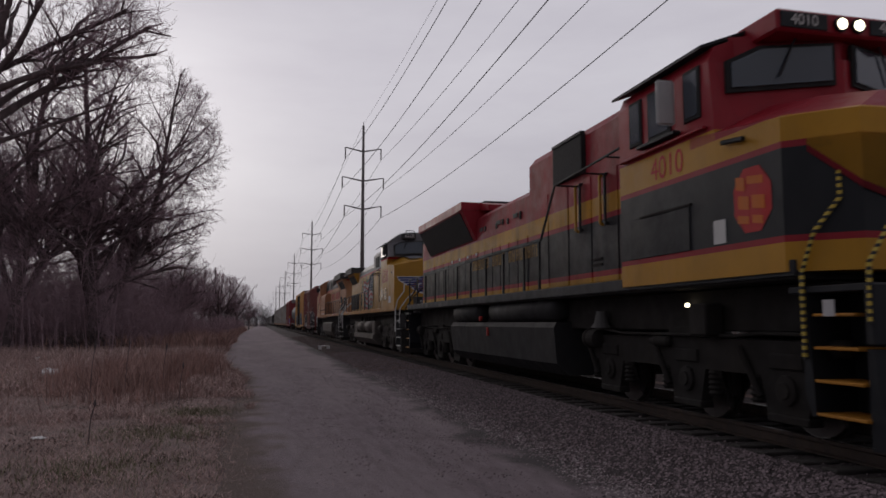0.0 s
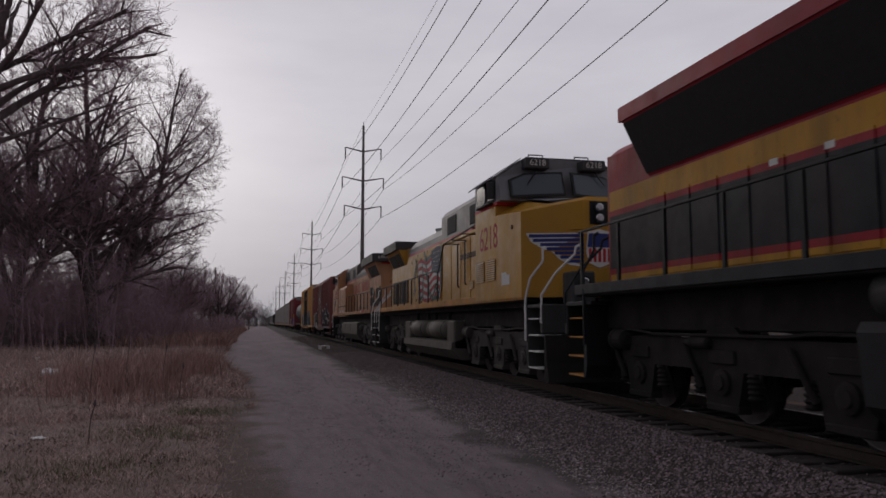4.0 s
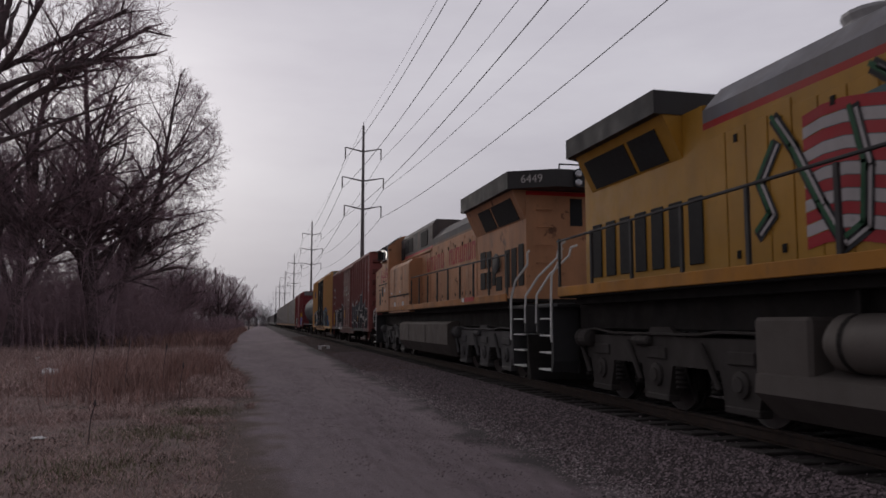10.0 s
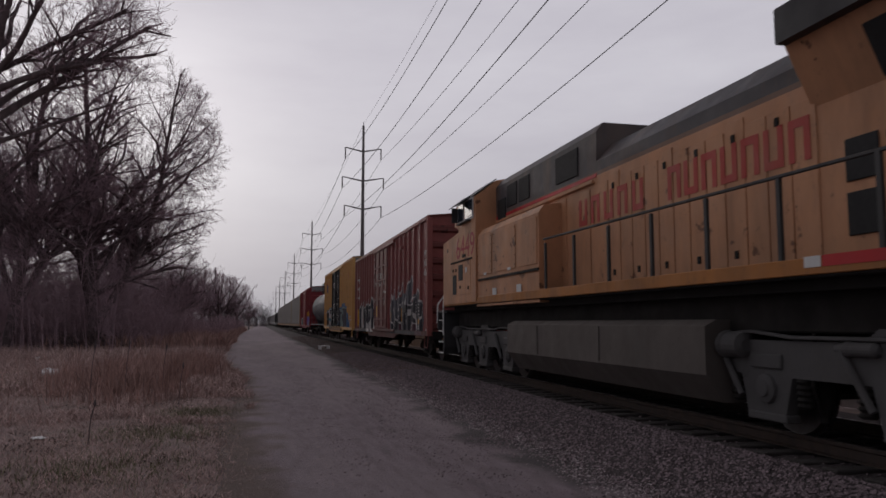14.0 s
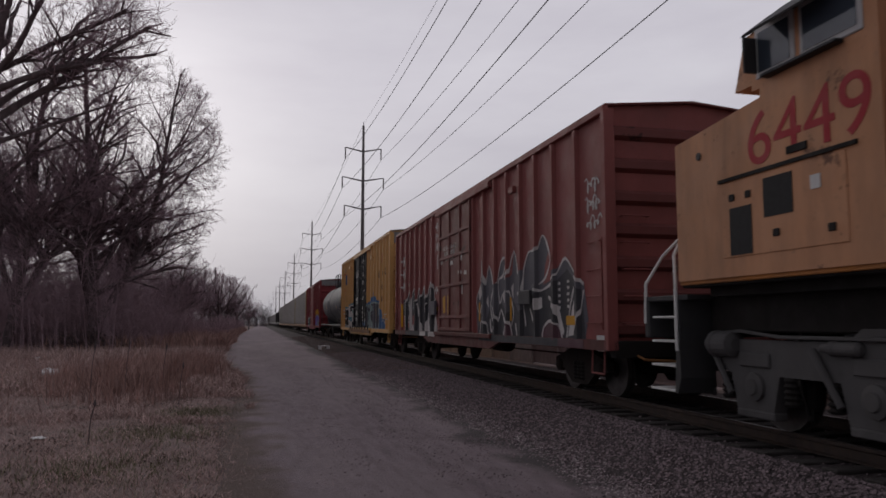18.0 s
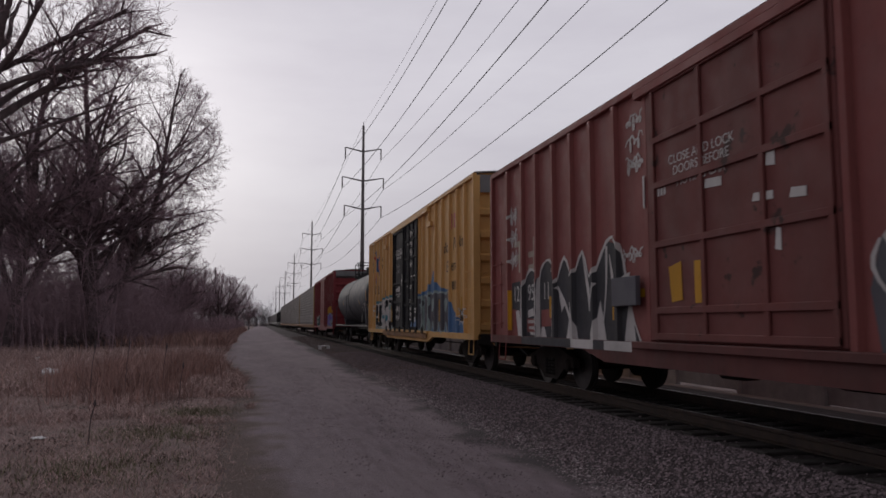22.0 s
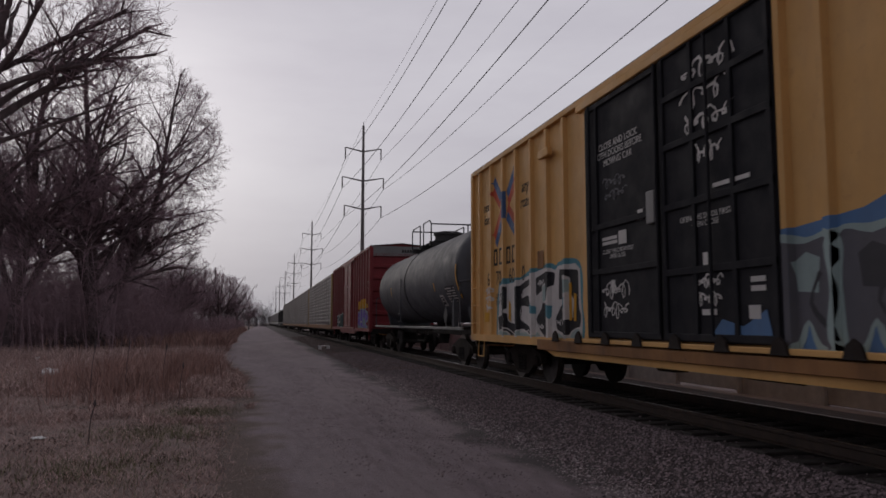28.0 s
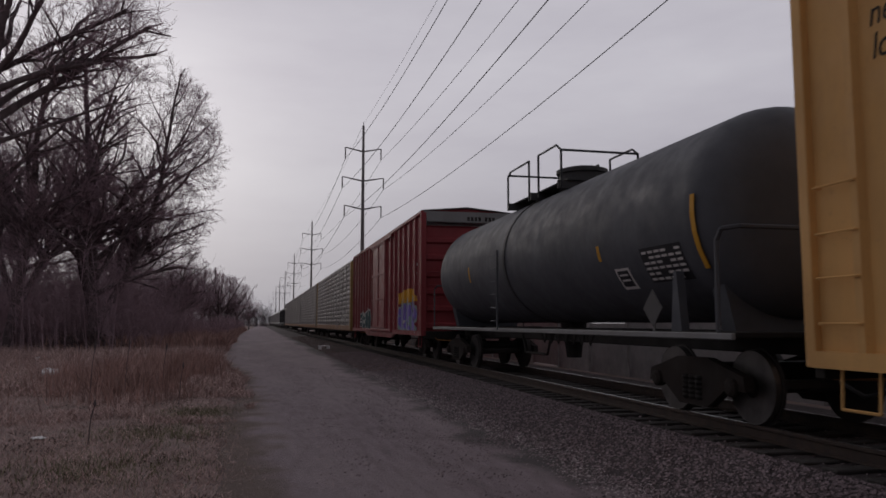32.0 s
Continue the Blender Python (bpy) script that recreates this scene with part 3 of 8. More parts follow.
blades("tall_dead_grass", 12000, tall_patch, lambda r, x, y: r.uniform(0.2, 0.95) * (0.75 + 0.7 * noise.noise(Vector((x * 1.1, y * 0.7, 8)))), M_rust_blade,
       "tall russet dead grass in clumps beside the lane", 71, 0.007, 0.32)


def straw_patch(rnd):
    while True:
        y = rnd.uniform(12.5, 34)
        x = road_left(y) - 0.15 - rnd.random() ** 1.4 * (0.34 * y)
        if noise.noise(Vector((x * 0.6, y * 0.5, 12))) > 0.02 * (y - 12) * 0.2:
            return x, y, rise(x, y) - 0.03


blades("straw_tufts", 16000, straw_patch, lambda r, x, y: r.uniform(0.05, 0.16 + 0.012 * (y - 12)), M_blade, "loose tufts of pale bent straw", 76, 0.006, 1.0)


def mid_field(rnd):
    y = 17 + 33 * rnd.random()
    x = road_left(y) - 0.2 - rnd.random() ** 1.3 * (0.42 * y)
    return x, y, rise(x, y) - 0.03


blades("field_grass", 44000, mid_field, lambda r, x, y: r.uniform(0.06, 0.22) + (0.4 * r.random() ** 2 if y > 31 else 0), M_blade, "pale dry field grass before the trees", 72, 0.010, 0.9)


def lane_verge(rnd):
    y = 42 + 110 * rnd.random() ** 1.5
    x = road_left(y) - 0.1 - rnd.random() ** 1.4 * 9
    return x, y, rise(x, y) - 0.03


blades("verge_grass", 16000, lane_verge, lambda r, x, y: r.uniform(0.3, 1.1), M_rust_blade, "russet weeds along the far verge of the lane", 73, 0.025, 0.3)


def lawn(rnd):
    while True:
        y = 2.6 + 16 * rnd.random() ** 1.35 if rnd.random() < 0.88 else rnd.uniform(-7, 3)
        x = road_left(y) + 0.3 * rnd.gauss(0, 1) ** 2 * rnd.random() - rnd.random() ** 1.1 * (0.45 * max(y, 4) + 2.0)
        if noise.noise(Vector((x * 1.4, y * 1.4, 2))) > -0.3 or rnd.random() < 0.25:
            return x, y, rise(x, y) - 0.035


blades("lawn_straw", 90000, lawn, lambda r, x, y: r.uniform(0.025, 0.085), M_blade, "short matted straw-coloured winter grass", 74, 0.0035, 1.3)


def green_patch(rnd):
    c = rnd.choice(((-7.2, 25.0, 1.6), (-6.0, 22.5, 1.3), (-5.2, 21.0, 1.2), (-1.3, 11.5, 0.5), (-1.6, 8.8, 0.55), (-3.9, 8.0, 0.7), (-7.0, 19.5, 1.6), (-0.9, 14.0, 0.4)))
    x, y = c[0] + rnd.gauss(0, c[2]), c[1] + rnd.gauss(0, c[2])
    return x, y, rise(x, y) - 0.03


M_green_blade = surface("fresh_green_blades", (0.17, 0.175, 0.10), (0.22, 0.20, 0.125), 0.85, grain=2, fine=20, bump=0, per="island", spread=0.4)
blades("green_grass", 9000, green_patch, lambda r, x, y: r.uniform(0.04, 0.11), M_green_blade, "first green grass in the straw", 75, 0.004, 0.5)

def litter_patch(rnd):
    while True:
        y = 3.0 + 15 * rnd.random() ** 1.3
        x = road_left(y) - rnd.random() ** 0.9 * (0.42 * y + 1.6)
        if noise.noise(Vector((x * 0.9, y * 0.9, 21))) > 0.12:
            return x, y, rise(x, y) - 0.025


M_leaf = surface("dark_leaf_litter", (0.17, 0.12, 0.10), (0.12, 0.085, 0.073), 0.9, grain=2, fine=20, bump=0, per="island", spread=0.5)
blades("leaf_litter", 5000, litter_patch, lambda r, x, y: r.uniform(0.012, 0.05), M_leaf, "dark brown dead leaves and stems among the straw", 77, 0.009, 1.4)

# a few stiff dark weed stalks that stand alone
for x, y, h in ((-2.05, 10.6, 0.55), (-3.1, 16.0, 1.15), (-2.6, 16.8, 1.2), (-1.9, 17.0, 1.1), (-1.4, 15.2, 0.8)):
    wd = thing("weed_stalk", pose(x, y, rise(x, y) - 0.03), "thin dark dead weed stalk standing in dry grass", "weed", "weed stalks")
    part("stem", bent([(0, 0, 0), (0.02, 0.01, h * 0.6), (0.07, 0.0, h)], 0.007, 5), M_bark, wd)
    part("seed_head", lathe([(h * 0.86, 0.006), (h * 0.93, 0.022), (h * 1.02, 0.004)], 6, "z", (0.06, 0, 0)), M_bark, wd)


# heap of cut branches at the foot of the trees
thicket("brush_pile", 260, lambda r: (-8.6 + r.gauss(0, 0.9), 42.5 + r.gauss(0, 0.5), 0.15 + 0.35 * r.random()), lambda r, x, y: r.uniform(0.5, 1.5) * max(0.4, 1 - abs(x + 8.6) * 0.3),
        M_bark, "low dark heap of cut branches before the trees", 66, 1.3, 5, 2.2)


# ---- litter ----
def crumpled(name, x, y, z, size, label, seed, flat=0.5):
    rnd = random.Random(seed)
    bm = bmesh.new()
    bmesh.ops.create_icosphere(bm, subdivisions=2, radius=size)
    for v in bm.verts:
        v.co *= rnd.uniform(0.55, 1.25)
        v.co.z = v.co.z * flat + size * flat * 0.9
    ob = part(name, bm, M_litter)
    ob.matrix_basis = pose(x, y, z, 0, 0, rnd.uniform(0, 360))
    return tagged(ob, label, "litter")


crumpled("plastic_bag", -5.42, 22.6, rise(-5.42, 22.6) - 0.02, 0.24, "crumpled white plastic bag lying in green grass", 81, 0.7)
crumpled("paper_scrap", -2.75, 11.1, rise(-2.75, 11.1) - 0.02, 0.09, "flattened pale paper scrap in the straw", 82, 0.25)
crumpled("paper_scrap", -8.3, 33.0, rise(-8.3, 33.0), 0.14, "small pale paper scrap at the edge of the trees", 83, 0.5)
crate = thing("broken_crate", turned(3.7, 44.0, 20, 0.85, 0.03), "small broken white crate lying on the gravel", "crate")
for k in range(3):
    part("slat", block(-0.32, 0.32, -0.2 + 0.17 * k, -0.09 + 0.17 * k, 0.24, 0.27, 0.004), M_litter, crate)
for s in (-0.3, 0.3):
    part("side_board", block(s - 0.02, s + 0.02, -0.2, 0.25, 0.0, 0.24, 0.004), M_litter, crate)


# ---- train: paints ----
def paint(name, bands, rough=0.5, dirt=(0.06, 0.05, 0.042), amount=0.35, chips=None, fade=0.12):
    """Painted steel: colour bands by height (from z upward), faded patches, streaks of road dirt, chips."""
    m, n, l, b = tree_of(name)
    co = n.new("ShaderNodeTexCoord")

    def noisy(scale, detail, stretch=(1, 1, 1)):
        mp = n.new("ShaderNodeMapping")
        mp.inputs["Scale"].default_value = stretch
        l.new(co.outputs["Object"], mp.inputs[0])
        t = n.new("ShaderNodeTexNoise")
        t.inputs["Scale"].default_value, t.inputs["Detail"].default_value, t.inputs["Roughness"].default_value = scale, detail, 0.62
        l.new(mp.outputs[0], t.inputs["Vector"])
        return t.outputs["Fac"]

    def ranged(fac, lo, hi, a, c):
        r = n.new("ShaderNodeMapRange")
        r.inputs["From Min"].default_value, r.inputs["From Max"].default_value = lo, hi
        r.inputs["To Min"].default_value, r.inputs["To Max"].default_value = a, c
        l.new(fac, r.inputs[0])
        return r.outputs[0]

    def mix(fac, a, c):
        x = n.new("ShaderNodeMix")
        x.data_type = "RGBA"
        l.new(fac, x.inputs["Factor"])
        l.new(a, x.inputs["A"])
        x.inputs["B"].default_value = (*c, 1)
        return x.outputs["Result"]

    if len(bands) > 1:
        xyz = n.new("ShaderNodeSeparateXYZ")
        l.new(co.outputs["Object"], xyz.inputs[0])
        cr = n.new("ShaderNodeValToRGB")
        cr.color_ramp.interpolation = "CONSTANT"
        els = cr.color_ramp.elements
        while len(els) < len(bands):
            els.new(0.5)
        for e, (z, c) in zip(els, bands):
            e.position, e.color = max(0, z / 6), (*c, 1)
        l.new(ranged(xyz.outputs["Z"], 0, 6, 0, 1), cr.inputs[0])
        col = cr.outputs[0]
    else:
        rgb = n.new("ShaderNodeRGB")
        rgb.outputs[0].default_value = (*bands[0][1], 1)
        col = rgb.outputs[0]
    hsv = n.new("ShaderNodeHueSaturation")
    l.new(ranged(noisy(0.9, 5), 0.3, 0.7, 1 - fade, 1 + fade), hsv.inputs["Value"])
    l.new(col, hsv.inputs["Color"])
    col = mix(ranged(noisy(1.1, 7, (1, 1.6, 0.35)), 0.42, 0.78, 0, amount), hsv.outputs[0], dirt)
    col = mix(ranged(noisy(9, 5), 0.60, 0.74, 0, amount * 0.7), col, dirt)
    if chips:
        col = mix(ranged(noisy(2.3, 9), 0.62, 0.66, 0, 0.85), col, chips)
    b.inputs["Specular IOR Level"].default_value = 0.28
    l.new(col, b.inputs["Base Color"])
    l.new(ranged(noisy(3, 5), 0.3, 0.7, rough - 0.1, rough + 0.18), b.inputs["Roughness"])
    bp = n.new("ShaderNodeBump")
    bp.inputs["Strength"].default_value, bp.inputs["Distance"].default_value = 0.25, 0.012
    l.new(noisy(1.7, 4), bp.inputs["Height"])
    l.new(bp.outputs[0], b.inputs["Normal"])
    return m


RED, GOLD, NIGHT = (0.31, 0.014, 0.027), (0.50, 0.25, 0.02), (0.012, 0.014, 0.018)
ARMOUR, MIST = (0.47, 0.245, 0.03), (0.20, 0.20, 0.215)
FADED = (0.55, 0.28, 0.15)
M_cab_red = paint("red_gold_cab_paint", [(0, GOLD), (2.07, RED), (2.14, NIGHT), (3.06, RED), (3.13, GOLD), (3.54, RED)], 0.4, dirt=(0.03, 0.024, 0.022), amount=0.18)
M_nose_red = paint("red_gold_nose_paint", [(0, GOLD), (2.07, RED), (2.14, NIGHT), (3.06, RED), (3.13, GOLD), (3.42, RED)], 0.4, dirt=(0.03, 0.024, 0.022), amount=0.2)
M_hood_red = paint("red_gold_hood_paint", [(0, GOLD), (2.06, RED), (2.15, NIGHT), (3.04, RED), (3.13, GOLD), (3.46, RED)], 0.5, dirt=(0.035, 0.02, 0.018), amount=0.6)
M_red = paint("red_paint", [(0, RED)], 0.4, dirt=(0.06, 0.02, 0.02), amount=0.45)
M_gold = paint("gold_paint", [(0, GOLD)], 0.45, amount=0.3)
M_night = paint("black_paint", [(0, NIGHT)], 0.5, dirt=(0.025, 0.022, 0.02), amount=0.4)
M_yellow = paint("yellow_paint", [(0, ARMOUR)], 0.42, dirt=(0.16, 0.09, 0.03), amount=0.35)
M_yellow_hood = paint("yellow_hood_paint", [(0, ARMOUR), (3.84, (0.42, 0.02, 0.02)), (3.92, MIST)], 0.45, dirt=(0.13, 0.08, 0.03), amount=0.4)
M_grey = paint("mist_grey_paint", [(0, MIST)], 0.5, amount=0.35)
M_dark_grey = paint("dull_dark_grey_paint", [(0, (0.05, 0.05, 0.052))], 0.6, amount=0.3)
M_faded = paint("faded_yellow_paint", [(0, FADED)], 0.6, dirt=(0.17, 0.10, 0.065), amount=0.62, chips=(0.12, 0.055, 0.035))
M_faded_hood = paint("faded_yellow_hood_paint", [(0, FADED), (3.86, (0.20, 0.12, 0.085)), (3.92, (0.085, 0.08, 0.085))], 0.6, dirt=(0.2, 0.13, 0.09), amount=0.5)
M_orange = paint("orange_yellow_stripe", [(0, (0.46, 0.20, 0.025))], 0.55, dirt=(0.14, 0.08, 0.04), amount=0.55)
M_dull_orange = paint("dull_orange_stripe", [(0, (0.42, 0.17, 0.045))], 0.6, dirt=(0.12, 0.07, 0.045), amount=0.7)
M_dark_crimson = paint("dark_crimson_numbers", [(0, (0.36, 0.018, 0.03))], 0.55, amount=0.2)
M_flame_red = paint("red_marker_paint", [(0, (0.40, 0.03, 0.025))], 0.5, amount=0.2)
M_faded_red = paint("faded_red_lettering", [(0, (0.44, 0.06, 0.05))], 0.6, dirt=(0.30, 0.15, 0.09), amount=0.5)
M_tank_black = paint("dull_black_tank_paint", [(0, (0.022, 0.022, 0.024))], 0.7, dirt=(0.05, 0.045, 0.04), amount=0.35)
M_tank_taupe = paint("dusty_taupe_tank_paint", [(0, (0.115, 0.10, 0.09))], 0.65, dirt=(0.06, 0.05, 0.045), amount=0.5)
M_truck_mid = paint("dusty_grey_truck_paint", [(0, (0.062, 0.055, 0.051))], 0.75, dirt=(0.03, 0.025, 0.022), amount=0.6)
M_under = paint("grimy_underframe", [(0, (0.016, 0.014, 0.013))], 0.8, dirt=(0.032, 0.026, 0.022), amount=0.5)
M_truck_dark = paint("grimy_truck_steel", [(0, (0.018, 0.016, 0.015))], 0.85, dirt=(0.030, 0.024, 0.020), amount=0.6)
M_truck_grey = paint("grey_truck_paint", [(0, (0.10, 0.097, 0.097))], 0.7, dirt=(0.05, 0.042, 0.037), amount=0.5)
M_truck_tan = paint("dusty_truck_paint", [(0, (0.024, 0.019, 0.017))], 0.85, dirt=(0.034, 0.022, 0.017), amount=0.6)
M_wheel = surface("rusty_wheel_steel", (0.024, 0.018, 0.015), (0.016, 0.013, 0.012), 0.75, 0.0, grain=5, fine=60, bump=0.3)
M_rim = surface("worn_wheel_rim", (0.16, 0.15, 0.145), (0.10, 0.095, 0.09), 0.45, 0.8, grain=5, fine=40, bump=0.1)
M_white = paint("white_paint", [(0, (0.72, 0.72, 0.70))], 0.5, amount=0.2)
M_silver = paint("silver_spray_paint", [(0, (0.50, 0.50, 0.50))], 0.5, amount=0.25)
M_sticker = paint("white_sticker", [(0, (0.70, 0.70, 0.68))], 0.6, amount=0.3)
M_ochre = paint("ochre_spray_paint", [(0, (0.60, 0.30, 0.02))], 0.6, amount=0.2)
M_grille = surface("dark_grille", (0.014, 0.014, 0.015), (0.009, 0.009, 0.01), 0.8, grain=8, fine=60, bump=0.3)
M_rubber = surface("black_rubber", (0.012, 0.012, 0.013), (0.02, 0.02, 0.02), 0.8, grain=8, fine=60, bump=0.2)
M_crimson = paint("crimson_numbers", [(0, (0.50, 0.025, 0.03))], 0.5, amount=0.2)
M_orange_no = paint("orange_numbers", [(0, (0.62, 0.16, 0.02))], 0.5, amount=0.2)
M_blue = paint("blue_paint", [(0, (0.03, 0.045, 0.20))], 0.5, amount=0.15)
M_black_ink = paint("black_lettering", [(0, (0.02, 0.018, 0.016))], 0.6, amount=0.15)
M_white_ink = paint("white_lettering", [(0, (0.62, 0.60, 0.58))], 0.6, amount=0.3)
M_bronze = paint("dull_gold_lettering", [(0, (0.34, 0.20, 0.05))], 0.6, amount=0.3)

M_glass = bpy.data.materials.new("window_glass")
M_glass.use_nodes = True
gb = M_glass.node_tree.nodes["Principled BSDF"]
gb.inputs["Base Color"].default_value = (0.07, 0.088, 0.115, 1)
gb.inputs["Roughness"].default_value = 0.08
gb.inputs["Transmission Weight"].default_value = 0.3
gb.inputs["IOR"].default_value = 1.6
M_lamp = bpy.data.materials.new("lit_headlamp")
M_lamp.use_nodes = True
lb = M_lamp.node_tree.nodes["Principled BSDF"]
lb.inputs["Emission Color"].default_value = (1.0, 0.86, 0.62, 1)
lb.inputs["Emission Strength"].default_value = 6.0
M_lens = surface("clear_lamp_lens", (0.55, 0.55, 0.56), (0.4, 0.4, 0.42), 0.12, 0.7, grain=20, fine=60, bump=0.3)

# hazard-striped rope cover: yellow and black turns along a bar
M_hazard, hn, hl, hb = tree_of("yellow_black_rail_wrap")
h_co = hn.new("ShaderNodeTexCoord")
h_wave = hn.new("ShaderNodeTexWave")
h_wave.bands_direction = "Z"
h_wave.inputs["Scale"].default_value = 4.5
hl.new(h_co.outputs["Object"], h_wave.inputs["Vector"])
h_ramp = hn.new("ShaderNodeValToRGB")
h_ramp.color_ramp.interpolation = "CONSTANT"
h_ramp.color_ramp.elements[0].color, h_ramp.color_ramp.elements[1].color = (0.015, 0.015, 0.015, 1), (0.55, 0.40, 0.06, 1)
h_ramp.color_ramp.elements[1].position = 0.45
hl.new(h_wave.outputs["Fac"], h_ramp.inputs[0])
hl.new(h_ramp.outputs[0], hb.inputs["Base Color"])
hb.inputs["Roughness"].default_value = 0.6

TRAIN = []      # vehicles with their place along the track at 16 s
WHEELS = []     # turning wheelsets with their place in their truck and their radius


def vehicle(name, y, label, category, group="vehicles of the train"):
    v = thing(name, pose(TRACK, y + shift(0), RAIL), label, category, group)
    TRAIN.append((v, y))
    return v


# ---- writing ----
SIDE = Matrix(((0, 0, -1, 0), (-1, 0, 0, 0), (0, 1, 0, 0), (0, 0, 0, 1)))     # letters on a flank, read from the lane
FRONT = Matrix(((1, 0, 0, 0), (0, 0, -1, 0), (0, 1, 0, 0), (0, 0, 0, 1)))     # letters on an end wall


def words(parent, text, x, y, z, size, mat, face=SIDE, wide=1.0, slant=0.0, name="lettering"):
    cu = bpy.data.curves.new("letters", "FONT")
    cu.body, cu.size, cu.align_x, cu.align_y, cu.extrude, cu.shear = text, size, "CENTER", "CENTER", 0.0015, slant
    cu.space_line = 0.9
    tmp = bpy.data.objects.new("letters", cu)
    scene.collection.objects.link(tmp)
    dg = bpy.context.evaluated_depsgraph_get()
    me = bpy.data.meshes.new_from_object(tmp.evaluated_get(dg))
    bpy.data.objects.remove(tmp)
    bpy.data.curves.remove(cu)
    me.transform(Matrix.Translation((x, y, z)) @ face @ Matrix.Diagonal((wide, 1, 1, 1)))
    me.materials.clear()
    return mesh_part(name, me, mat, parent)


def patch(parent, name, outline, x, mat, label="", thick=0.004):
    """A thin painted or stuck-on shape on the near flank: outline of (y, z)."""
    return part(name, prism(outline, "x", x - thick, x), mat, parent, label)


def bars(parent, y0, y1, z, h, count, x, mat, gap=0.35, name="lettering"):
    """Writing that cannot be read: plain bars in a row."""
    bm = bmesh.new()
    step = (y1 - y0) / count
    for k in range(count):
        block(x - 0.003, x, y0 + step * k, y0 + step * (k + 1 - gap), z, z + h, 0, bm)
    return part(name, bm, mat, parent)


# ---- running gear ----
def wheelset(parent, y, r, half=0.72):
    bm = bmesh.new()
    for s in (-1, 1):
        lathe([(s * (half - 0.065), r + 0.025), (s * (half - 0.035), r + 0.025), (s * (half - 0.03), r), (s * (half + 0.06), r - 0.004),
               (s * (half + 0.06), r - 0.07), (s * (half + 0.02), r - 0.08), (s * (half + 0.015), 0.17), (s * (half + 0.06), 0.15), (s * (half + 0.07), 0.08)],
              28, "x", (0, 0, 0), bm)
        for k in range(4):
            w = k * math.pi / 2
            lathe([(s * (half + 0.012), 0.035), (s * (half + 0.03), 0.035)], 6, "x", (0, 0.28 * math.cos(w), 0.28 * math.sin(w)), bm)
    rod((-half - 0.1, 0, 0), (half + 0.1, 0, 0), 0.085, 10, bm)
    w = part("wheelset", bm, M_wheel, parent)
    w.matrix_basis = pose(0, y, r)
    bright = lathe([(-half - 0.062, r - 0.012), (-half - 0.064, r - 0.001), (-half + 0.01, r + 0.0015), (-half + 0.02, r - 0.012)], 28)
    part("tread", bright, M_rim, w, "bright worn tread")
    WHEELS.append((w, pose(0, y, r), r))
    return w


def spring(bm, x, y, z0, z1, r):
    rings, n = [], 5
    for k in range(n * 2 + 1):
        rings.append((z0 + (z1 - z0) * k / (n * 2), r if k % 2 else r * 0.72))
    lathe(rings, 10, "z", (x, y, 0), bm)


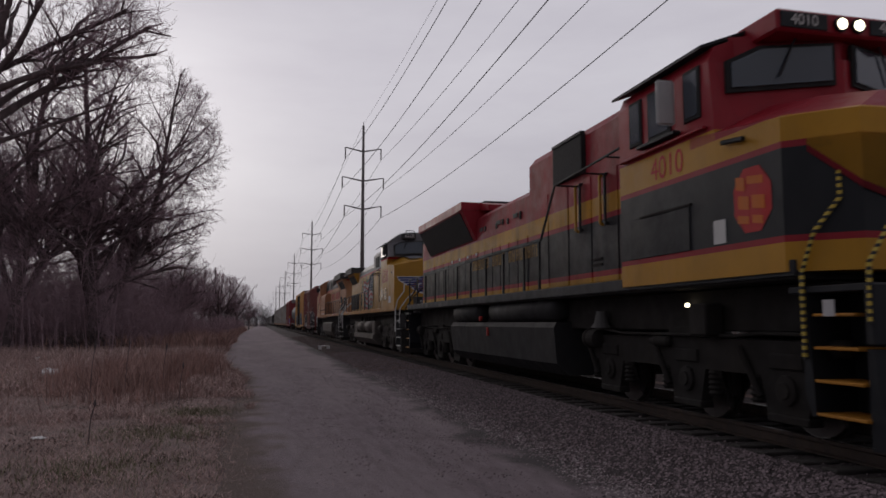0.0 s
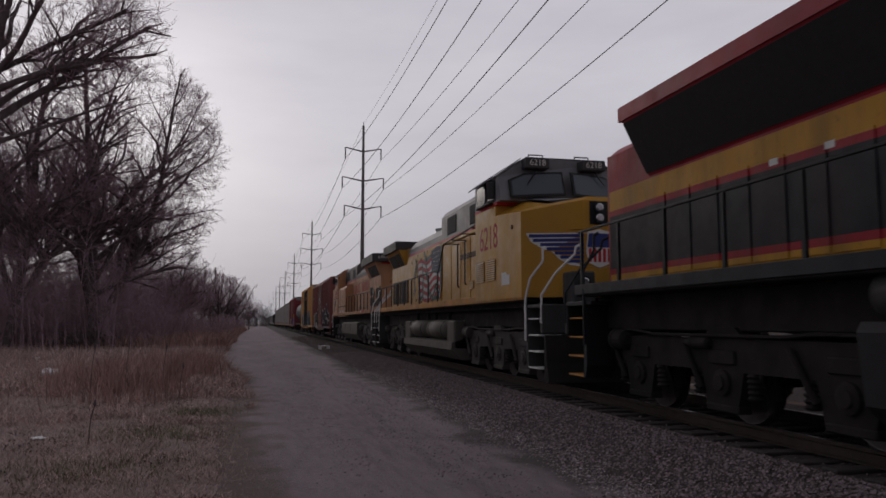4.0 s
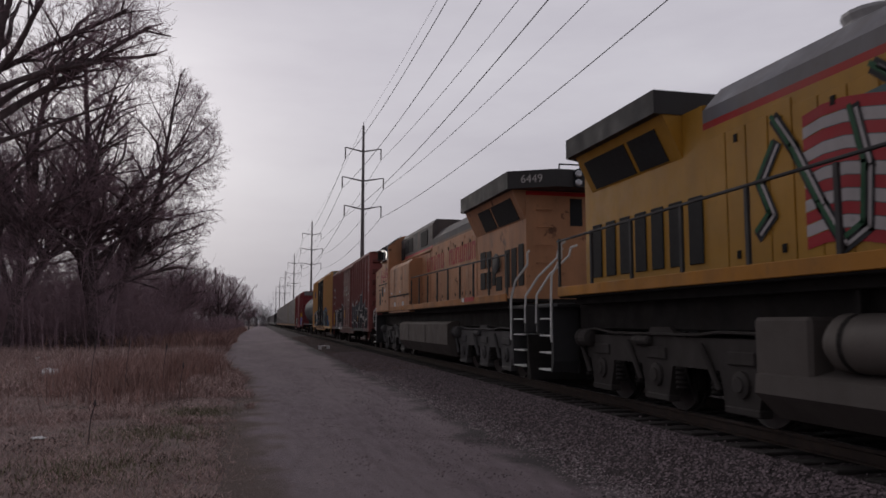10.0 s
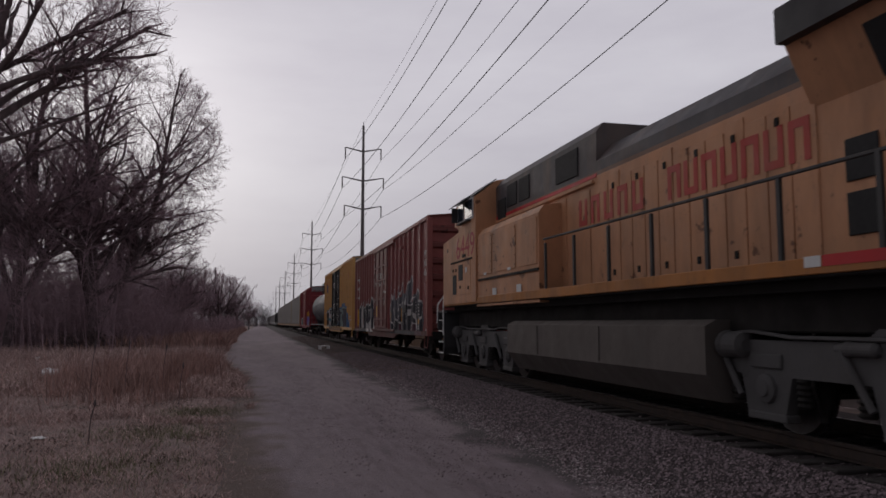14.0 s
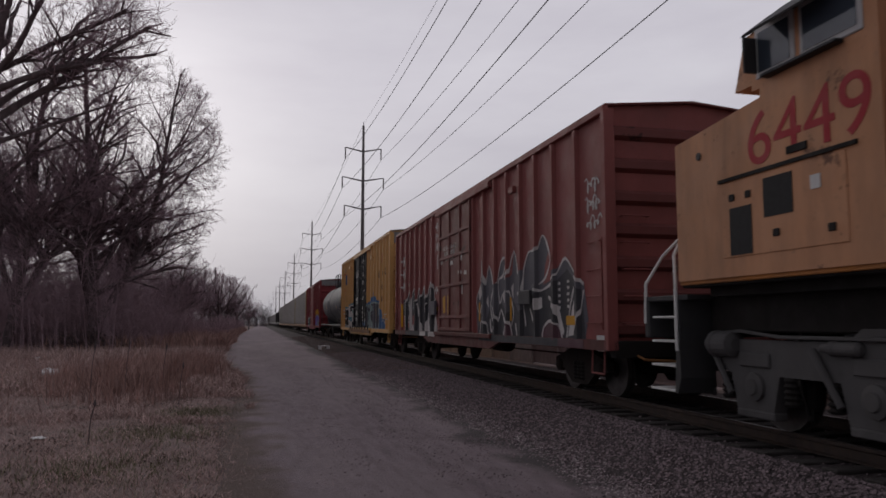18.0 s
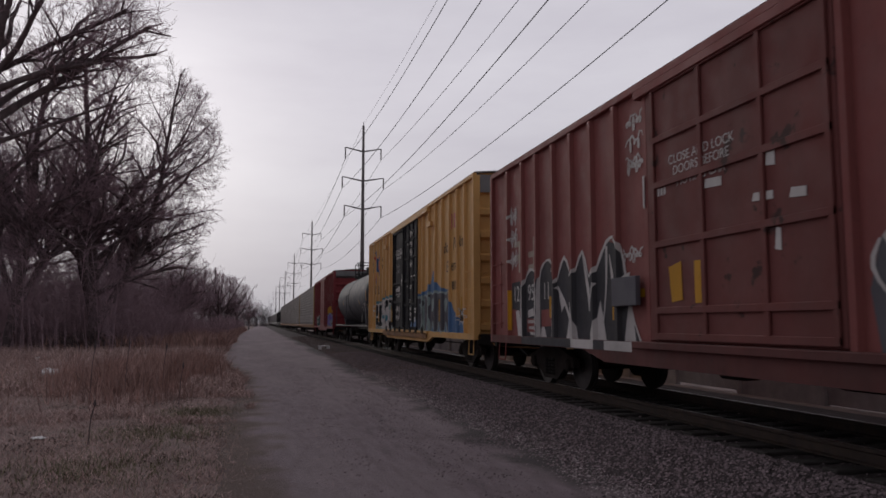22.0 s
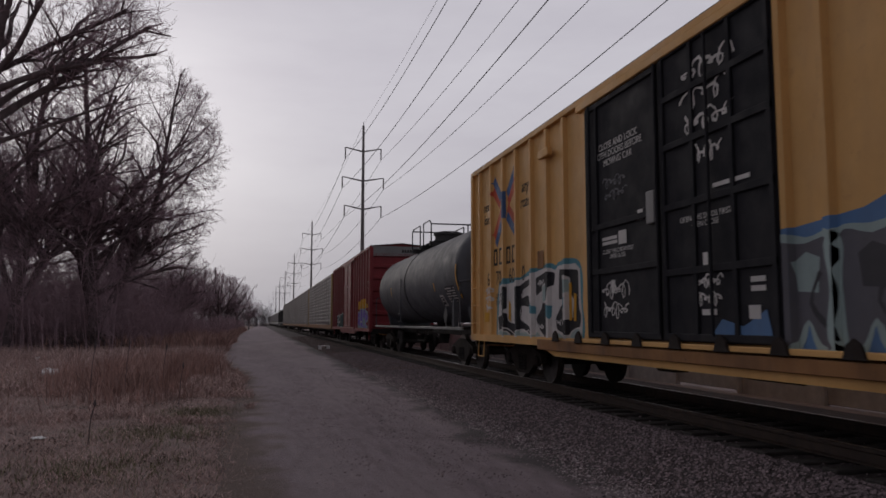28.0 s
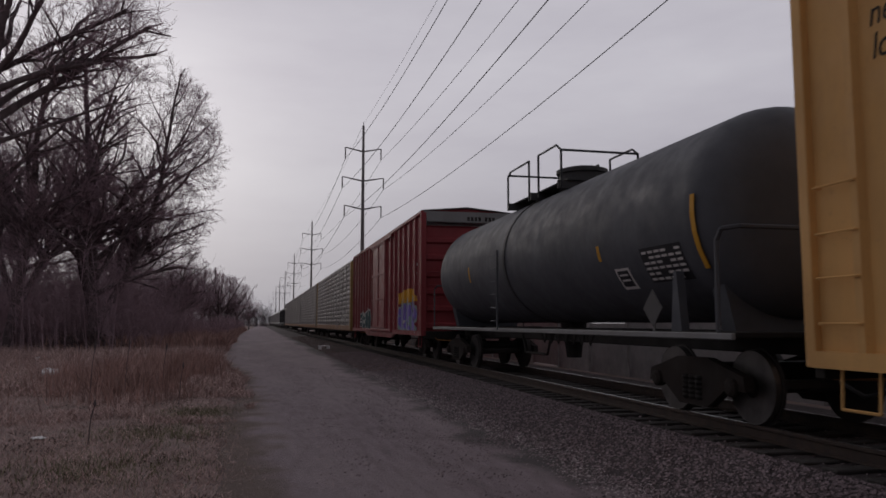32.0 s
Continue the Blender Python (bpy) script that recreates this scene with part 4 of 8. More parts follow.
def truck_six(parent, axles, mat):
    """Six-wheel locomotive truck; axles: their places along the vehicle."""
    a0, a2 = min(axles), max(axles)
    t = part("truck", block(-0.7, 0.7, a0 - 0.2, a2 + 0.2, 0.75, 1.02, 0.03), M_under, parent)
    for s in (-1, 1):
        lo, hi = a0 - 0.72, a2 + 0.78
        top = [(lo, 0.98), (lo + 0.25, 1.06), ((a0 + a2) / 2 - 0.45, 1.06), ((a0 + a2) / 2 - 0.25, 1.2), ((a0 + a2) / 2 + 0.25, 1.2),
               ((a0 + a2) / 2 + 0.45, 1.06), (hi - 0.25, 1.06), (hi, 0.98)]
        low = [(hi, 0.72)]
        for a in sorted(axles, reverse=True):
            low += [(a + 0.46, 0.66), (a + 0.36, 0.24), (a - 0.30, 0.24), (a - 0.42, 0.66)]
        low += [(lo, 0.72)]
        fr = part("side_frame", prism(top + low, "x", s * 1.0, s * 1.16), mat, t)
        for k, a in enumerate(axles):
            bm = lathe([(s * 1.155, 0.17), (s * 1.2, 0.165), (s * 1.215, 0.10), (s * 1.235, 0.09)], 14, "x", (0, a, 0.52))
            part("journal_box", bm, mat, fr)
            for d in (-0.50, 0.52):
                bm = bmesh.new()
                spring(bm, s * 1.1, a + d * 1.12, 0.34, 0.66, 0.10)
                part("coil_spring", bm, M_truck_dark, fr)
            part("pedestal_cap", block(s * 1.0, s * 1.19, a - 0.34, a + 0.34, 0.16, 0.25, 0.015), mat, fr)
            part("bolt_plate", block(s * 1.155, s * 1.19, a - 0.28, a + 0.28, 0.74, 0.92, 0.02), mat, fr)
        for a, rr in ((lo + 0.05, 0.09), ((a0 + a2) / 2 + 0.55, 0.07), (hi - 0.15, 0.15)):
            bm = lathe([(a - 0.34, rr * 0.5), (a - 0.30, rr), (a - 0.02, rr), (a, rr * 1.12), (a + 0.06, rr * 1.12), (a + 0.08, rr * 0.7), (a + 0.2, rr * 0.6)], 16, "y", (s * 1.2, 0, 1.0))
            part("brake_cylinder", bm, mat, fr)
        bm = bent([(s * 1.2, lo + 0.1, 1.13), (s * 1.2, a0 + 0.4, 1.14), (s * 1.2, a0 + 0.9, 1.1), (s * 1.2, a2 - 0.5, 1.1), (s * 1.2, a2 + 0.2, 1.16), (s * 1.2, hi, 1.12)], 0.022)
        part("air_pipe", bm, mat, fr)
        for a in axles:
            part("brake_lever", rod((s * 0.93, a - 0.62, 0.20), (s * 0.93, a - 0.55, 0.9), 0.045, 6), M_truck_dark, fr)
            part("brake_shoe", block(s * 0.80, s * 0.92, a - 0.66, a - 0.55, 0.32, 0.72, 0.02), M_truck_dark, fr)
            part("damper", rod((s * 1.2, a + 0.42, 0.42), (s * 1.22, a + 0.78, 0.98), 0.04, 7), mat, fr)
            part("sand_pipe", bent([(s * 1.12, a - 0.75, 1.15), (s * 1.14, a - 0.72, 0.6), (s * 0.9, a - 0.6, 0.16)], 0.02, 5), M_truck_dark, fr)
    for a in axles:
        wheelset(t, a, 0.52)
    return t


def truck_four(parent, y, mat):
    """Freight truck with two axles."""
    t = part("truck", block(-1.0, 1.0, y - 0.2, y + 0.2, 0.42, 0.72, 0.03), M_truck_dark, parent)
    for s in (-1, 1):
        out = [(y - 1.15, 0.42), (y - 1.12, 0.60), (y - 0.8, 0.68), (y - 0.35, 0.80), (y + 0.35, 0.80), (y + 0.8, 0.68), (y + 1.12, 0.60), (y + 1.15, 0.42),
               (y + 0.72, 0.40), (y + 0.34, 0.16), (y - 0.34, 0.16), (y - 0.72, 0.40)]
        fr = part("side_frame", prism(out, "x", s * 0.93, s * 1.06), mat, t)
        for d in (-0.16, 0.0, 0.16):
            bm = bmesh.new()
            spring(bm, s * 1.04, y + d, 0.24, 0.56, 0.075)
            part("coil_spring", bm, M_truck_dark, fr)
        for d in (-0.9, 0.9):
            part("bearing", lathe([(s * 1.0, 0.12), (s * 1.10, 0.115), (s * 1.13, 0.07)], 12, "x", (0, y + d, 0.46)), mat, fr)
    for d in (-0.9, 0.9):
        wheelset(t, y + d, 0.46)
    return t


def coupler(parent, y, d):
    """Coupler at an end; d: -1 towards the camera's end, 1 away."""
    bm = block(-0.09, 0.09, y, y + d * 0.55, 0.74, 0.94, 0.02)
    block(-0.2, 0.16, y + d * 0.5, y + d * 0.72, 0.70, 0.98, 0.04, bm)
    part("coupler", bm, M_truck_dark, parent)
    part("air_hose", bent([(-0.35, y, 0.85), (-0.4, y + d * 0.25, 0.6), (-0.3, y + d * 0.5, 0.45), (-0.1, y + d * 0.62, 0.5)], 0.025), M_rubber, parent)


def handrail(parent, path, posts, base, mat, r=0.022):
    """A walkway rail: the top bar along path and an upright at each of posts (y, z of its top)."""
    top = part("handrail", bent(path, r), mat, parent)
    for y, z in posts:
        part("stanchion", block(path[0][0] - 0.02, path[0][0] + 0.02, y - 0.03, y + 0.03, base, z, 0), mat, top)


def louvre(parent, y0, y1, z0, z1, x, mat, slats=9, frame_mat=None):
    """A vent in a flank: dark backing and proud slats."""
    bk = part("vent", block(x - 0.006, x, y0, y1, z0, z1), M_grille, parent)
    h = (z1 - z0) / slats
    for k in range(slats):
        z = z0 + h * k
        part("slat", prism([(x - 0.006, z + h * 0.1), (x - 0.03, z + h * 0.1), (x - 0.006, z + h * 0.75)], "y", y0 + 0.01, y1 - 0.01), mat, bk)
    return bk


def lamp_pair(parent, spots, y, r, mat, d=-1, name="headlight"):
    for x, z in spots:
        hl = part(name, lathe([(y, r * 1.25), (y + d * 0.05, r * 1.25), (y + d * 0.05, r)], 14, "y", (x, 0, z)), M_night, parent)
        part("lens", lathe([(y + d * 0.045, r), (y + d * 0.07, r * 0.6)], 14, "y", (x, 0, z)), mat, hl)


def corner_steps(parent, y, d, tread_mat, rail_mat, well_mat, wrap=False):
    """Boarding steps at an end, on both flanks. y: the end of the hood; d: outward way along the track."""
    for s in (-1, 1):
        well = part("step_well", block(s * 0.95, s * 1.0, y + d * 0.25, y + d * 1.1, 0.32, 1.6, 0.01), well_mat, parent)
        block_in = prism([(y + d * 0.2, 1.62), (y + d * 0.2, 0.55), (y + d * 0.28, 0.35), (y + d * 0.34, 0.35), (y + d * 0.26, 1.62)], "x", s * 1.0, s * 1.5)
        part("step_side", block_in, well_mat, well)
        for k, z in enumerate((0.36, 0.68, 1.0, 1.32)):
            part("tread", block(s * (1.02), s * 1.5, y + d * (0.34 + 0.0 * k), y + d * (0.98 - 0.03 * k), z, z + 0.03, 0.006), tread_mat, well)
    for s in (-1, 1):
        x = s * 1.52
        outer = bent([(x, y + d * 0.24, 0.9), (x, y + d * 0.24, 1.75), (x * 0.96, y + d * 0.36, 2.15), (x * 0.8, y + d * 0.46, 2.5), (x * 0.8, y + d * 0.46, 2.75), (x * 0.76, y + d * 0.4, 2.8)], 0.024)
        part("grab_rail", outer, rail_mat, parent)
        inner = bent([(x * 0.99, y + d * 1.08, 1.25), (x * 0.98, y + d * 1.08, 1.8), (x * 0.8, y + d * 1.08, 2.2), (x * 0.52, y + d * 1.08, 2.6), (x * 0.5, y + d * 1.08, 2.75), (x * 0.42, y + d * 1.02, 2.8)], 0.024)
        part("grab_rail", inner, rail_mat, parent)
    bm = block(-1.5, 1.5, y + d * 1.0, y + d * 1.12, 1.05, 1.62, 0.02)
    part("pilot_plate", bm, well_mat, parent)
    part("end_platform", block(-1.5, 1.5, y, y + d * 1.1, 1.55, 1.62, 0.01), well_mat, parent)


def plow(parent, y, d, mat):
    bm = bmesh.new()
    out = [(0.0, 0.12), (0.16, 0.14), (0.06, 0.5), (0.0, 1.02), (-0.08, 1.02), (-0.08, 0.12)]
    for s in (-1, 1):
        lo = [bm.verts.new((0, y + d * (u + 0.32), z)) for u, z in out]
        hi = [bm.verts.new((s * 1.45, y + d * u, z)) for u, z in out]
        n = len(out)
        fs = [bm.faces.new(lo), bm.faces.new(hi)] + [bm.faces.new((lo[i], lo[(i + 1) % n], hi[(i + 1) % n], hi[i])) for i in range(n)]
        bmesh.ops.recalc_face_normals(bm, faces=fs)
    part("plow", bm, mat, parent)


def frame_deck(parent, ya, yb, sill_mat):
    """Main frame and walkway between two ends."""
    part("main_frame", block(-1.1, 1.1, ya, yb, 1.15, 1.69, 0.02), M_under, parent)
    part("walkway", block(-1.5, 1.5, ya, yb, 1.70, 1.79, 0.01), M_under, parent)
    for s in (-1, 1):
        part("side_sill", block(s * 1.49, s * 1.53, ya, yb, 1.73, 1.90, 0.008), sill_mat, parent)


def radiator(parent, ya, yb, zt, zs, zl, hw, lip, top_mat, side_mat, panels, cut_end=False):
    """Flared radiator housing: flat roof, upright lip, slanted flanks with dark grilles. panels: stretches of grille."""
    cut = 0.55 if cut_end else 0.0
    gap = 0.13 if cut_end else 0.02       # the flank starts back under the lip
    d = 1 if yb > ya else -1
    plan = [(-hw, ya), (-hw, yb - d * cut), (-0.5, yb), (0.5, yb), (hw, yb - d * cut), (hw, ya)] if cut_end else [(-hw, ya), (-hw, yb), (hw, yb), (hw, ya)]
    roof = part("radiator_roof", prism(plan, "z", zs, zt), top_mat, parent)
    yb = yb - d * (cut + 0.1)
    part("radiator_flank", prism([(-hw + gap, zs + 0.01), (hw - gap, zs + 0.01), (lip, zl), (-lip, zl)], "y", ya + 0.02, yb - 0.02), side_mat, parent)
    for s in (-1, 1):
        for a, b in panels:
            u0, v0 = -hw + gap + (0.05 if not cut_end else 0.22) * (hw - gap - lip), zs + 0.01 - (0.05 if not cut_end else 0.22) * (zs - zl)
            u1, v1 = -lip - 0.06 * (hw - gap - lip), zl + 0.06 * (zs - zl)
            sec = [(s * -(u0 - 0.012), v0 - 0.012), (s * -(u1 - 0.012), v1 - 0.012), (s * -(u1 + 0.03), v1 + 0.03), (s * -(u0 + 0.03), v0 + 0.03)]
            part("radiator_grille", prism(sec, "y", a, b), M_grille, parent)
    return roof


def faceted_nose(plan, z0, edge, crown, squeeze, back):
    """Nose from its plan (x, y) running round the front: upright flanks up to edge(y), then drawn in to crown(y)."""
    bm = bmesh.new()
    loops = [[bm.verts.new((x, y, z0)) for x, y in plan], [bm.verts.new((x, y, edge(y))) for x, y in plan],
             [bm.verts.new((x * squeeze, y + back, crown(y))) for x, y in plan]]
    n = len(plan)
    for a, b in zip(loops, loops[1:]):
        for i in range(n):
            bm.faces.new((a[i], a[(i + 1) % n], b[(i + 1) % n], b[i]))
    bm.faces.new(loops[0])
    for i in range(n // 2 - (n % 2 == 0)):      # crown in strips across
        a, b, c, e = loops[2][i], loops[2][i + 1], loops[2][n - 2 - i], loops[2][n - 1 - i]
        if b is c:
            bm.faces.new((a, b, e))
        else:
            bm.faces.new((a, b, c, e))
    bmesh.ops.recalc_face_normals(bm, faces=bm.faces)
    return bm


def pushed(bm, d, deep, flat, half):
    """Push a front plate forward in a shallow V: most within flat, nothing at half."""
    for w in bm.verts:
        w.co.y -= d * deep * min(1, (half - abs(w.co.x)) / (half - flat))
    return bm


# ---- the leading locomotive: red, gold and black, wide cab ----
def red_locomotive(y):
    v = vehicle("locomotive", y, "red, gold and black diesel locomotive with lit headlights leading the train", "locomotive")
    L = 20.0
    frame_deck(v, -0.1, L + 0.6, M_night)
    # nose and cab
    plan = [(-1.55, 1.7), (-1.55, 0.0), (-1.05, -0.54), (0.0, -0.62), (1.05, -0.54), (1.55, 0.0), (1.55, 1.7)]
    nose = part("nose", faceted_nose(plan, 1.78, lambda q: 3.40 + 0.10 * max(0, q), lambda q: 3.66 + 0.14 * (q + 0.6) / 1.0 if q < 1 else 3.98, 0.55, 0.22), M_nose_red, v)
    # the gold sweeps down over the black of the nose, edged in red
    for sg in (-1, 1):
        for (xa, ya, za), (xb, yb, zb) in (((-1.38, -0.18, 3.08), (-1.05, -0.54, 2.66)), ((-1.05, -0.54, 2.66), (0.0, -0.62, 2.30))):
            for name, mt, lo, hi, off in (("gold_sweep", M_gold, 0.0, None, 0.012), ("red_sweep", M_red, -0.075, 0.0, 0.016)):
                bm = bmesh.new()
                q = [bm.verts.new((sg * (x + off * dx), y - off, z)) for x, y, z, dx in (
                    (xa, ya, za + lo, -1), (xb, yb, zb + lo, -1), (xb, yb, 3.14 if hi is None else zb, -1), (xa, ya, 3.14 if hi is None else za, -1))]
                bm.faces.new(q)
                bmesh.ops.solidify(bm, geom=bm.faces[:], thickness=0.003)
                part(name, bm, mt, nose)
    cab = [(-1.55, 1.78), (-1.55, 4.42), (-1.46, 4.62), (-0.85, 4.86), (0.85, 4.86), (1.46, 4.62), (1.55, 4.42), (1.55, 1.78)]
    bm = prism(cab, "y", 1.25, 3.62)
    for w in bm.verts:
        if w.co.y < 1.5 and w.co.z < 3.5:
            w.co.y = 1.0
    body = part("cab", bm, M_cab_red, v)
    part("cab_front", prism([(-1.55, 1.27), (0, 0.80), (1.55, 1.27)], "z", 3.5, 4.42), M_red, body)
    part("brow", prism([(-1.25, 1.27), (0, 0.85), (1.25, 1.27)], "z", 4.42, 4.76), M_red, body)
    bm = prism([(-1.62, 4.60), (-0.86, 4.89), (-0.86, 4.93), (-1.62, 4.64)], "y", 1.3, 3.7)
    part("roof_edge", bm, M_night, body)
    # number board and headlight housing over the windscreen
    hb_ = part("headlight_housing", block(-0.98, 0.98, 0.70, 1.5, 4.67, 4.94, 0.03), M_red, body)
    for s in (-0.62, 0.62):
        part("number_board", block(s - 0.32, s + 0.32, 0.68, 0.71, 4.71, 4.90, 0.005), M_night, hb_)
        words(hb_, "4010", s, 0.676, 4.805, 0.19, M_white_ink, FRONT, name="number")
    lamp_pair(hb_, [(-0.12, 4.80), (0.12, 4.80)], 0.70, 0.072, M_lamp)
    # windscreens
    for s in (-1, 1):
        wf = prism([(s * 0.12, 4.10), (s * 1.36, 4.02), (s * 1.36, 4.42), (s * 0.98, 4.6), (s * 0.12, 4.62)], "y", 1.205, 1.26)
        w1 = part("windscreen", pushed(wf, 1, 0.445, 0.0, 1.5), M_rubber, body, "dark rubber-framed windscreen")
        part("pane", pushed(prism([(s * 0.17, 4.15), (s * 1.31, 4.08), (s * 1.31, 4.39), (s * 0.96, 4.55), (s * 0.17, 4.57)], "y", 1.18, 1.203), 1, 0.445, 0.0, 1.5), M_glass, w1)
        part("wiper", rod((s * 0.6, 0.88, 4.66), (s * 0.8, 0.93, 4.2), 0.014, 5), M_night, w1)
    # side windows
    for a, b, z0, z1 in ((1.42, 1.80, 3.78, 4.44), (2.12, 2.72, 3.76, 4.44), (2.90, 3.26, 3.78, 4.44)):
        for s in (-1, 1):
            fr = part("side_window", block(s * 1.53, s * 1.575, a, b, z0, z1, 0.01), M_rubber, body)
            part("pane", block(s * 1.576, s * 1.582, a + 0.05, b - 0.05, z0 + 0.05, z1 - 0.05), M_glass, fr)
    part("wind_deflector", block(-1.86, -1.60, 1.94, 1.98, 3.80, 4.40, 0.03), M_silver, body)
    part("window_sill", block(-1.66, -1.55, 1.9, 2.9, 3.68, 3.73, 0.01), M_night, body)
    part("drip_rail", block(-1.62, -1.55, 1.3, 3.5, 3.60, 3.64, 0.01), M_red, body)
    part("access_door", block(-1.565, -1.552, 1.75, 3.3, 2.16, 2.72, 0.004), M_night, body)
    part("cab_step_plate", block(-1.575, -1.552, 1.7, 3.0, 2.72, 2.75), M_under, body)
    part("side_grab", rod((-1.60, 0.55, 3.30), (-1.60, 0.95, 3.34), 0.03, 6), M_night, body)
    # crest: octagon with plain shapes
    oc = [(0.5 + 0.37 * math.cos(math.pi / 8 + k * math.pi / 4) * 0.95, 2.61 + 0.39 * math.sin(math.pi / 8 + k * math.pi / 4)) for k in range(8)]
    crest = patch(v, "crest", oc, -1.551, M_crimson, "red octagonal crest with orange shapes")
    for (a, b, z0, z1) in ((0.62, 0.78, 2.72, 2.90), (0.30, 0.58, 2.76, 2.88), (0.55, 0.74, 2.50, 2.68), (0.28, 0.50, 2.48, 2.66), (0.56, 0.76, 2.34, 2.46), (0.32, 0.5, 2.32, 2.44)):
        patch(crest, "crest_shape", [(a, z0), (b, z0 + 0.03), (b, z1), (a, z1 - 0.03)], -1.556, M_orange_no)
    words(v, "4010", -1.553, 2.28, 3.33, 0.44, M_crimson, wide=0.95, name="number")
    patch(v, "notice", [(1.0, 2.18), (1.24, 2.18), (1.24, 2.46), (1.0, 2.46)], -1.553, M_sticker, "pale square notice")
    # hood
    hood = part("hood", prism([(-1.0, 1.66), (-1.0, 4.7), (-0.85, 4.88), (0.85, 4.88), (1.0, 4.7), (1.0, 1.66)], "y", 3.6, 9.05), M_hood_red, v)
    part("rear_hood", prism([(-1.0, 1.66), (-1.0, 4.08), (-0.8, 4.24), (0.8, 4.24), (1.0, 4.08), (1.0, 1.66)], "y", 9.05, L + 0.27), M_hood_red, v)
    part("hood_end", block(-0.85, 0.85, L + 0.3, L + 0.335, 1.7, 3.45), M_night, v, "black lower part of the hood end")
    part("hood_end_plate", block(-1.0, 1.0, L + 0.27, L + 0.32, 1.7, 4.1), M_red, v)
    for k in range(3):
        louvre_bm = bmesh.new()
        for j in range(7):
            block(-0.75 + 0.55 * k, -0.35 + 0.55 * k, L + 0.32, L + 0.34, 3.58 + 0.06 * j, 3.60 + 0.06 * j, 0, louvre_bm)
        part("end_louvre", louvre_bm, M_night, v)
    for s in (-1, 1):
        bx = part("intake_box", block(s * 0.98, s * 1.09, 6.05, 7.46, 4.0, 4.74, 0.02), M_grille, v, "black mesh air intake box")
        part("mesh_frame", block(s * 1.0, s * 1.11, 6.05, 7.46, 4.72, 4.79, 0.01), M_night, bx)
    radiator(v, 13.25, 19.0, 4.56, 4.34, 3.50, 1.45, 1.0, M_red, M_red, [(13.55, 18.9)])
    part("radiator_front", prism([(13.25, 4.34), (13.25, 4.56), (12.5, 4.4), (12.5, 4.24)], "x", -0.9, 0.9), M_red, v)
    part("roof_hatch", block(-0.7, 0.7, 13.6, 15.2, 4.56, 4.68, 0.03), M_dark_grey, v)
    part("roof_fans", lathe([(4.24, 0.5), (4.40, 0.5), (4.42, 0.44)], 16, "z", (0, 10.6, 0)), M_dark_grey, v)
    part("horn", bent([(-0.5, 9.0, 4.62), (-0.7, 9.15, 4.62), (-0.7, 9.55, 4.64)], 0.045, 8), M_dark_grey, v)
    for k in range(3):
        part("lifting_lug", block(-1.03, -0.98, 9.6 + k * 0.9, 9.72 + k * 0.9, 3.62, 3.76, 0.02), M_night, hood)
    # hood doors, hinges and marks
    for k in range(15):
        a = 9.2 + k * 0.66
        if a > 18.9:
            break
        part("hood_door", block(-1.014, -1.0, a, a + 0.60, 1.98, 3.18, 0.004), M_hood_red, v)
    for k in range(5):
        a = 3.75 + k * 1.05
        part("cabinet_door", block(-1.014, -1.0, a, a + 0.98, 1.98, 3.9, 0.004), M_hood_red, v)
    for a in (4.2, 5.4):
        for dz in (0, 0.1):
            part("slot_vent", block(-1.03, -1.012, a, a + 0.45, 2.25 + dz, 2.29 + dz), M_under, v)
    for k in range(4):
        part("sticker", block(-1.018, -1.012, 13.2 + k * 0.9, 13.35 + k * 0.9, 3.08, 3.16), M_sticker, v)
    # company name: plain blocks in its colour
    for k in range(20):
        if k in (6, 11):
            continue
        a, h = 13.45 - k * 0.262, 0.27
        bm = bmesh.new()
        block(-1.02, -1.015, a, a + 0.05, 2.68, 2.68 + h, 0, bm)
        block(-1.02, -1.015, a + 0.13, a + 0.18, 2.68, 2.68 + h, 0, bm)
        block(-1.02, -1.015, a, a + 0.18, 2.68 if k % 2 else 2.90, 2.73 if k % 2 else 2.95, 0, bm)
        if k % 3:
            block(-1.02, -1.015, a, a + 0.18, 2.79, 2.84, 0, bm)
        part("name_block", bm, M_bronze, v)
    for yy in (9.6, 10.9, 12.4):
        part("latch_plate", block(-1.03, -1.0, yy, yy + 0.10, 3.66, 3.80, 0.01), M_night, v)
        part("rating_plate", block(-1.018, -1.0, yy + 0.25, yy + 0.55, 3.70, 3.80), M_truck_grey, v)
    part("tail_marker", rod((-1.44, 11.35, 1.36), (-1.50, 11.35, 1.36), 0.06, 10), M_flame_red, v, "round red marker under the walkway")
    part("tank_gauge", block(-1.48, -1.44, 10.75, 10.85, 0.95, 1.15, 0.01), M_flame_red, v)
    # rails
    for s in (-1, 1):
        x = s * 1.48
        handrail(v, [(x, 3.75, 3.92), (x, 6.4, 3.80), (x, 7.15, 2.86), (x, L + 0.5, 2.80)],
                 [(7.25, 2.85)] + [(8.14 + 1.36 * k, 2.8) for k in range(10)], 1.84, M_night)
        for a, mt in ((4.25, M_night), (5.15, M_night), (5.35, M_gold), (6.2, M_night), (6.4, M_gold)):
            part("door_bar", bent([(s * 1.0, a, 2.95), (s * 1.07, a, 2.97), (s * 1.07, a, 3.80), (s * 1.0, a, 3.82)], 0.026), mt, v)
        for a in (4.2, 5.3, 6.3):
            part("rail_stay", rod((x, a, 3.9 - 0.045 * (a - 3.75)), (s * 1.0, a, 3.9 - 0.045 * (a - 3.75)), 0.016, 6), M_night, v)
    for d, yy in ((-1, 0.05), (1, L)):
        corner_steps(v, yy, d, M_orange, M_hazard if d < 0 else M_night, M_night)
    plow(v, -1.0, -1, M_night)
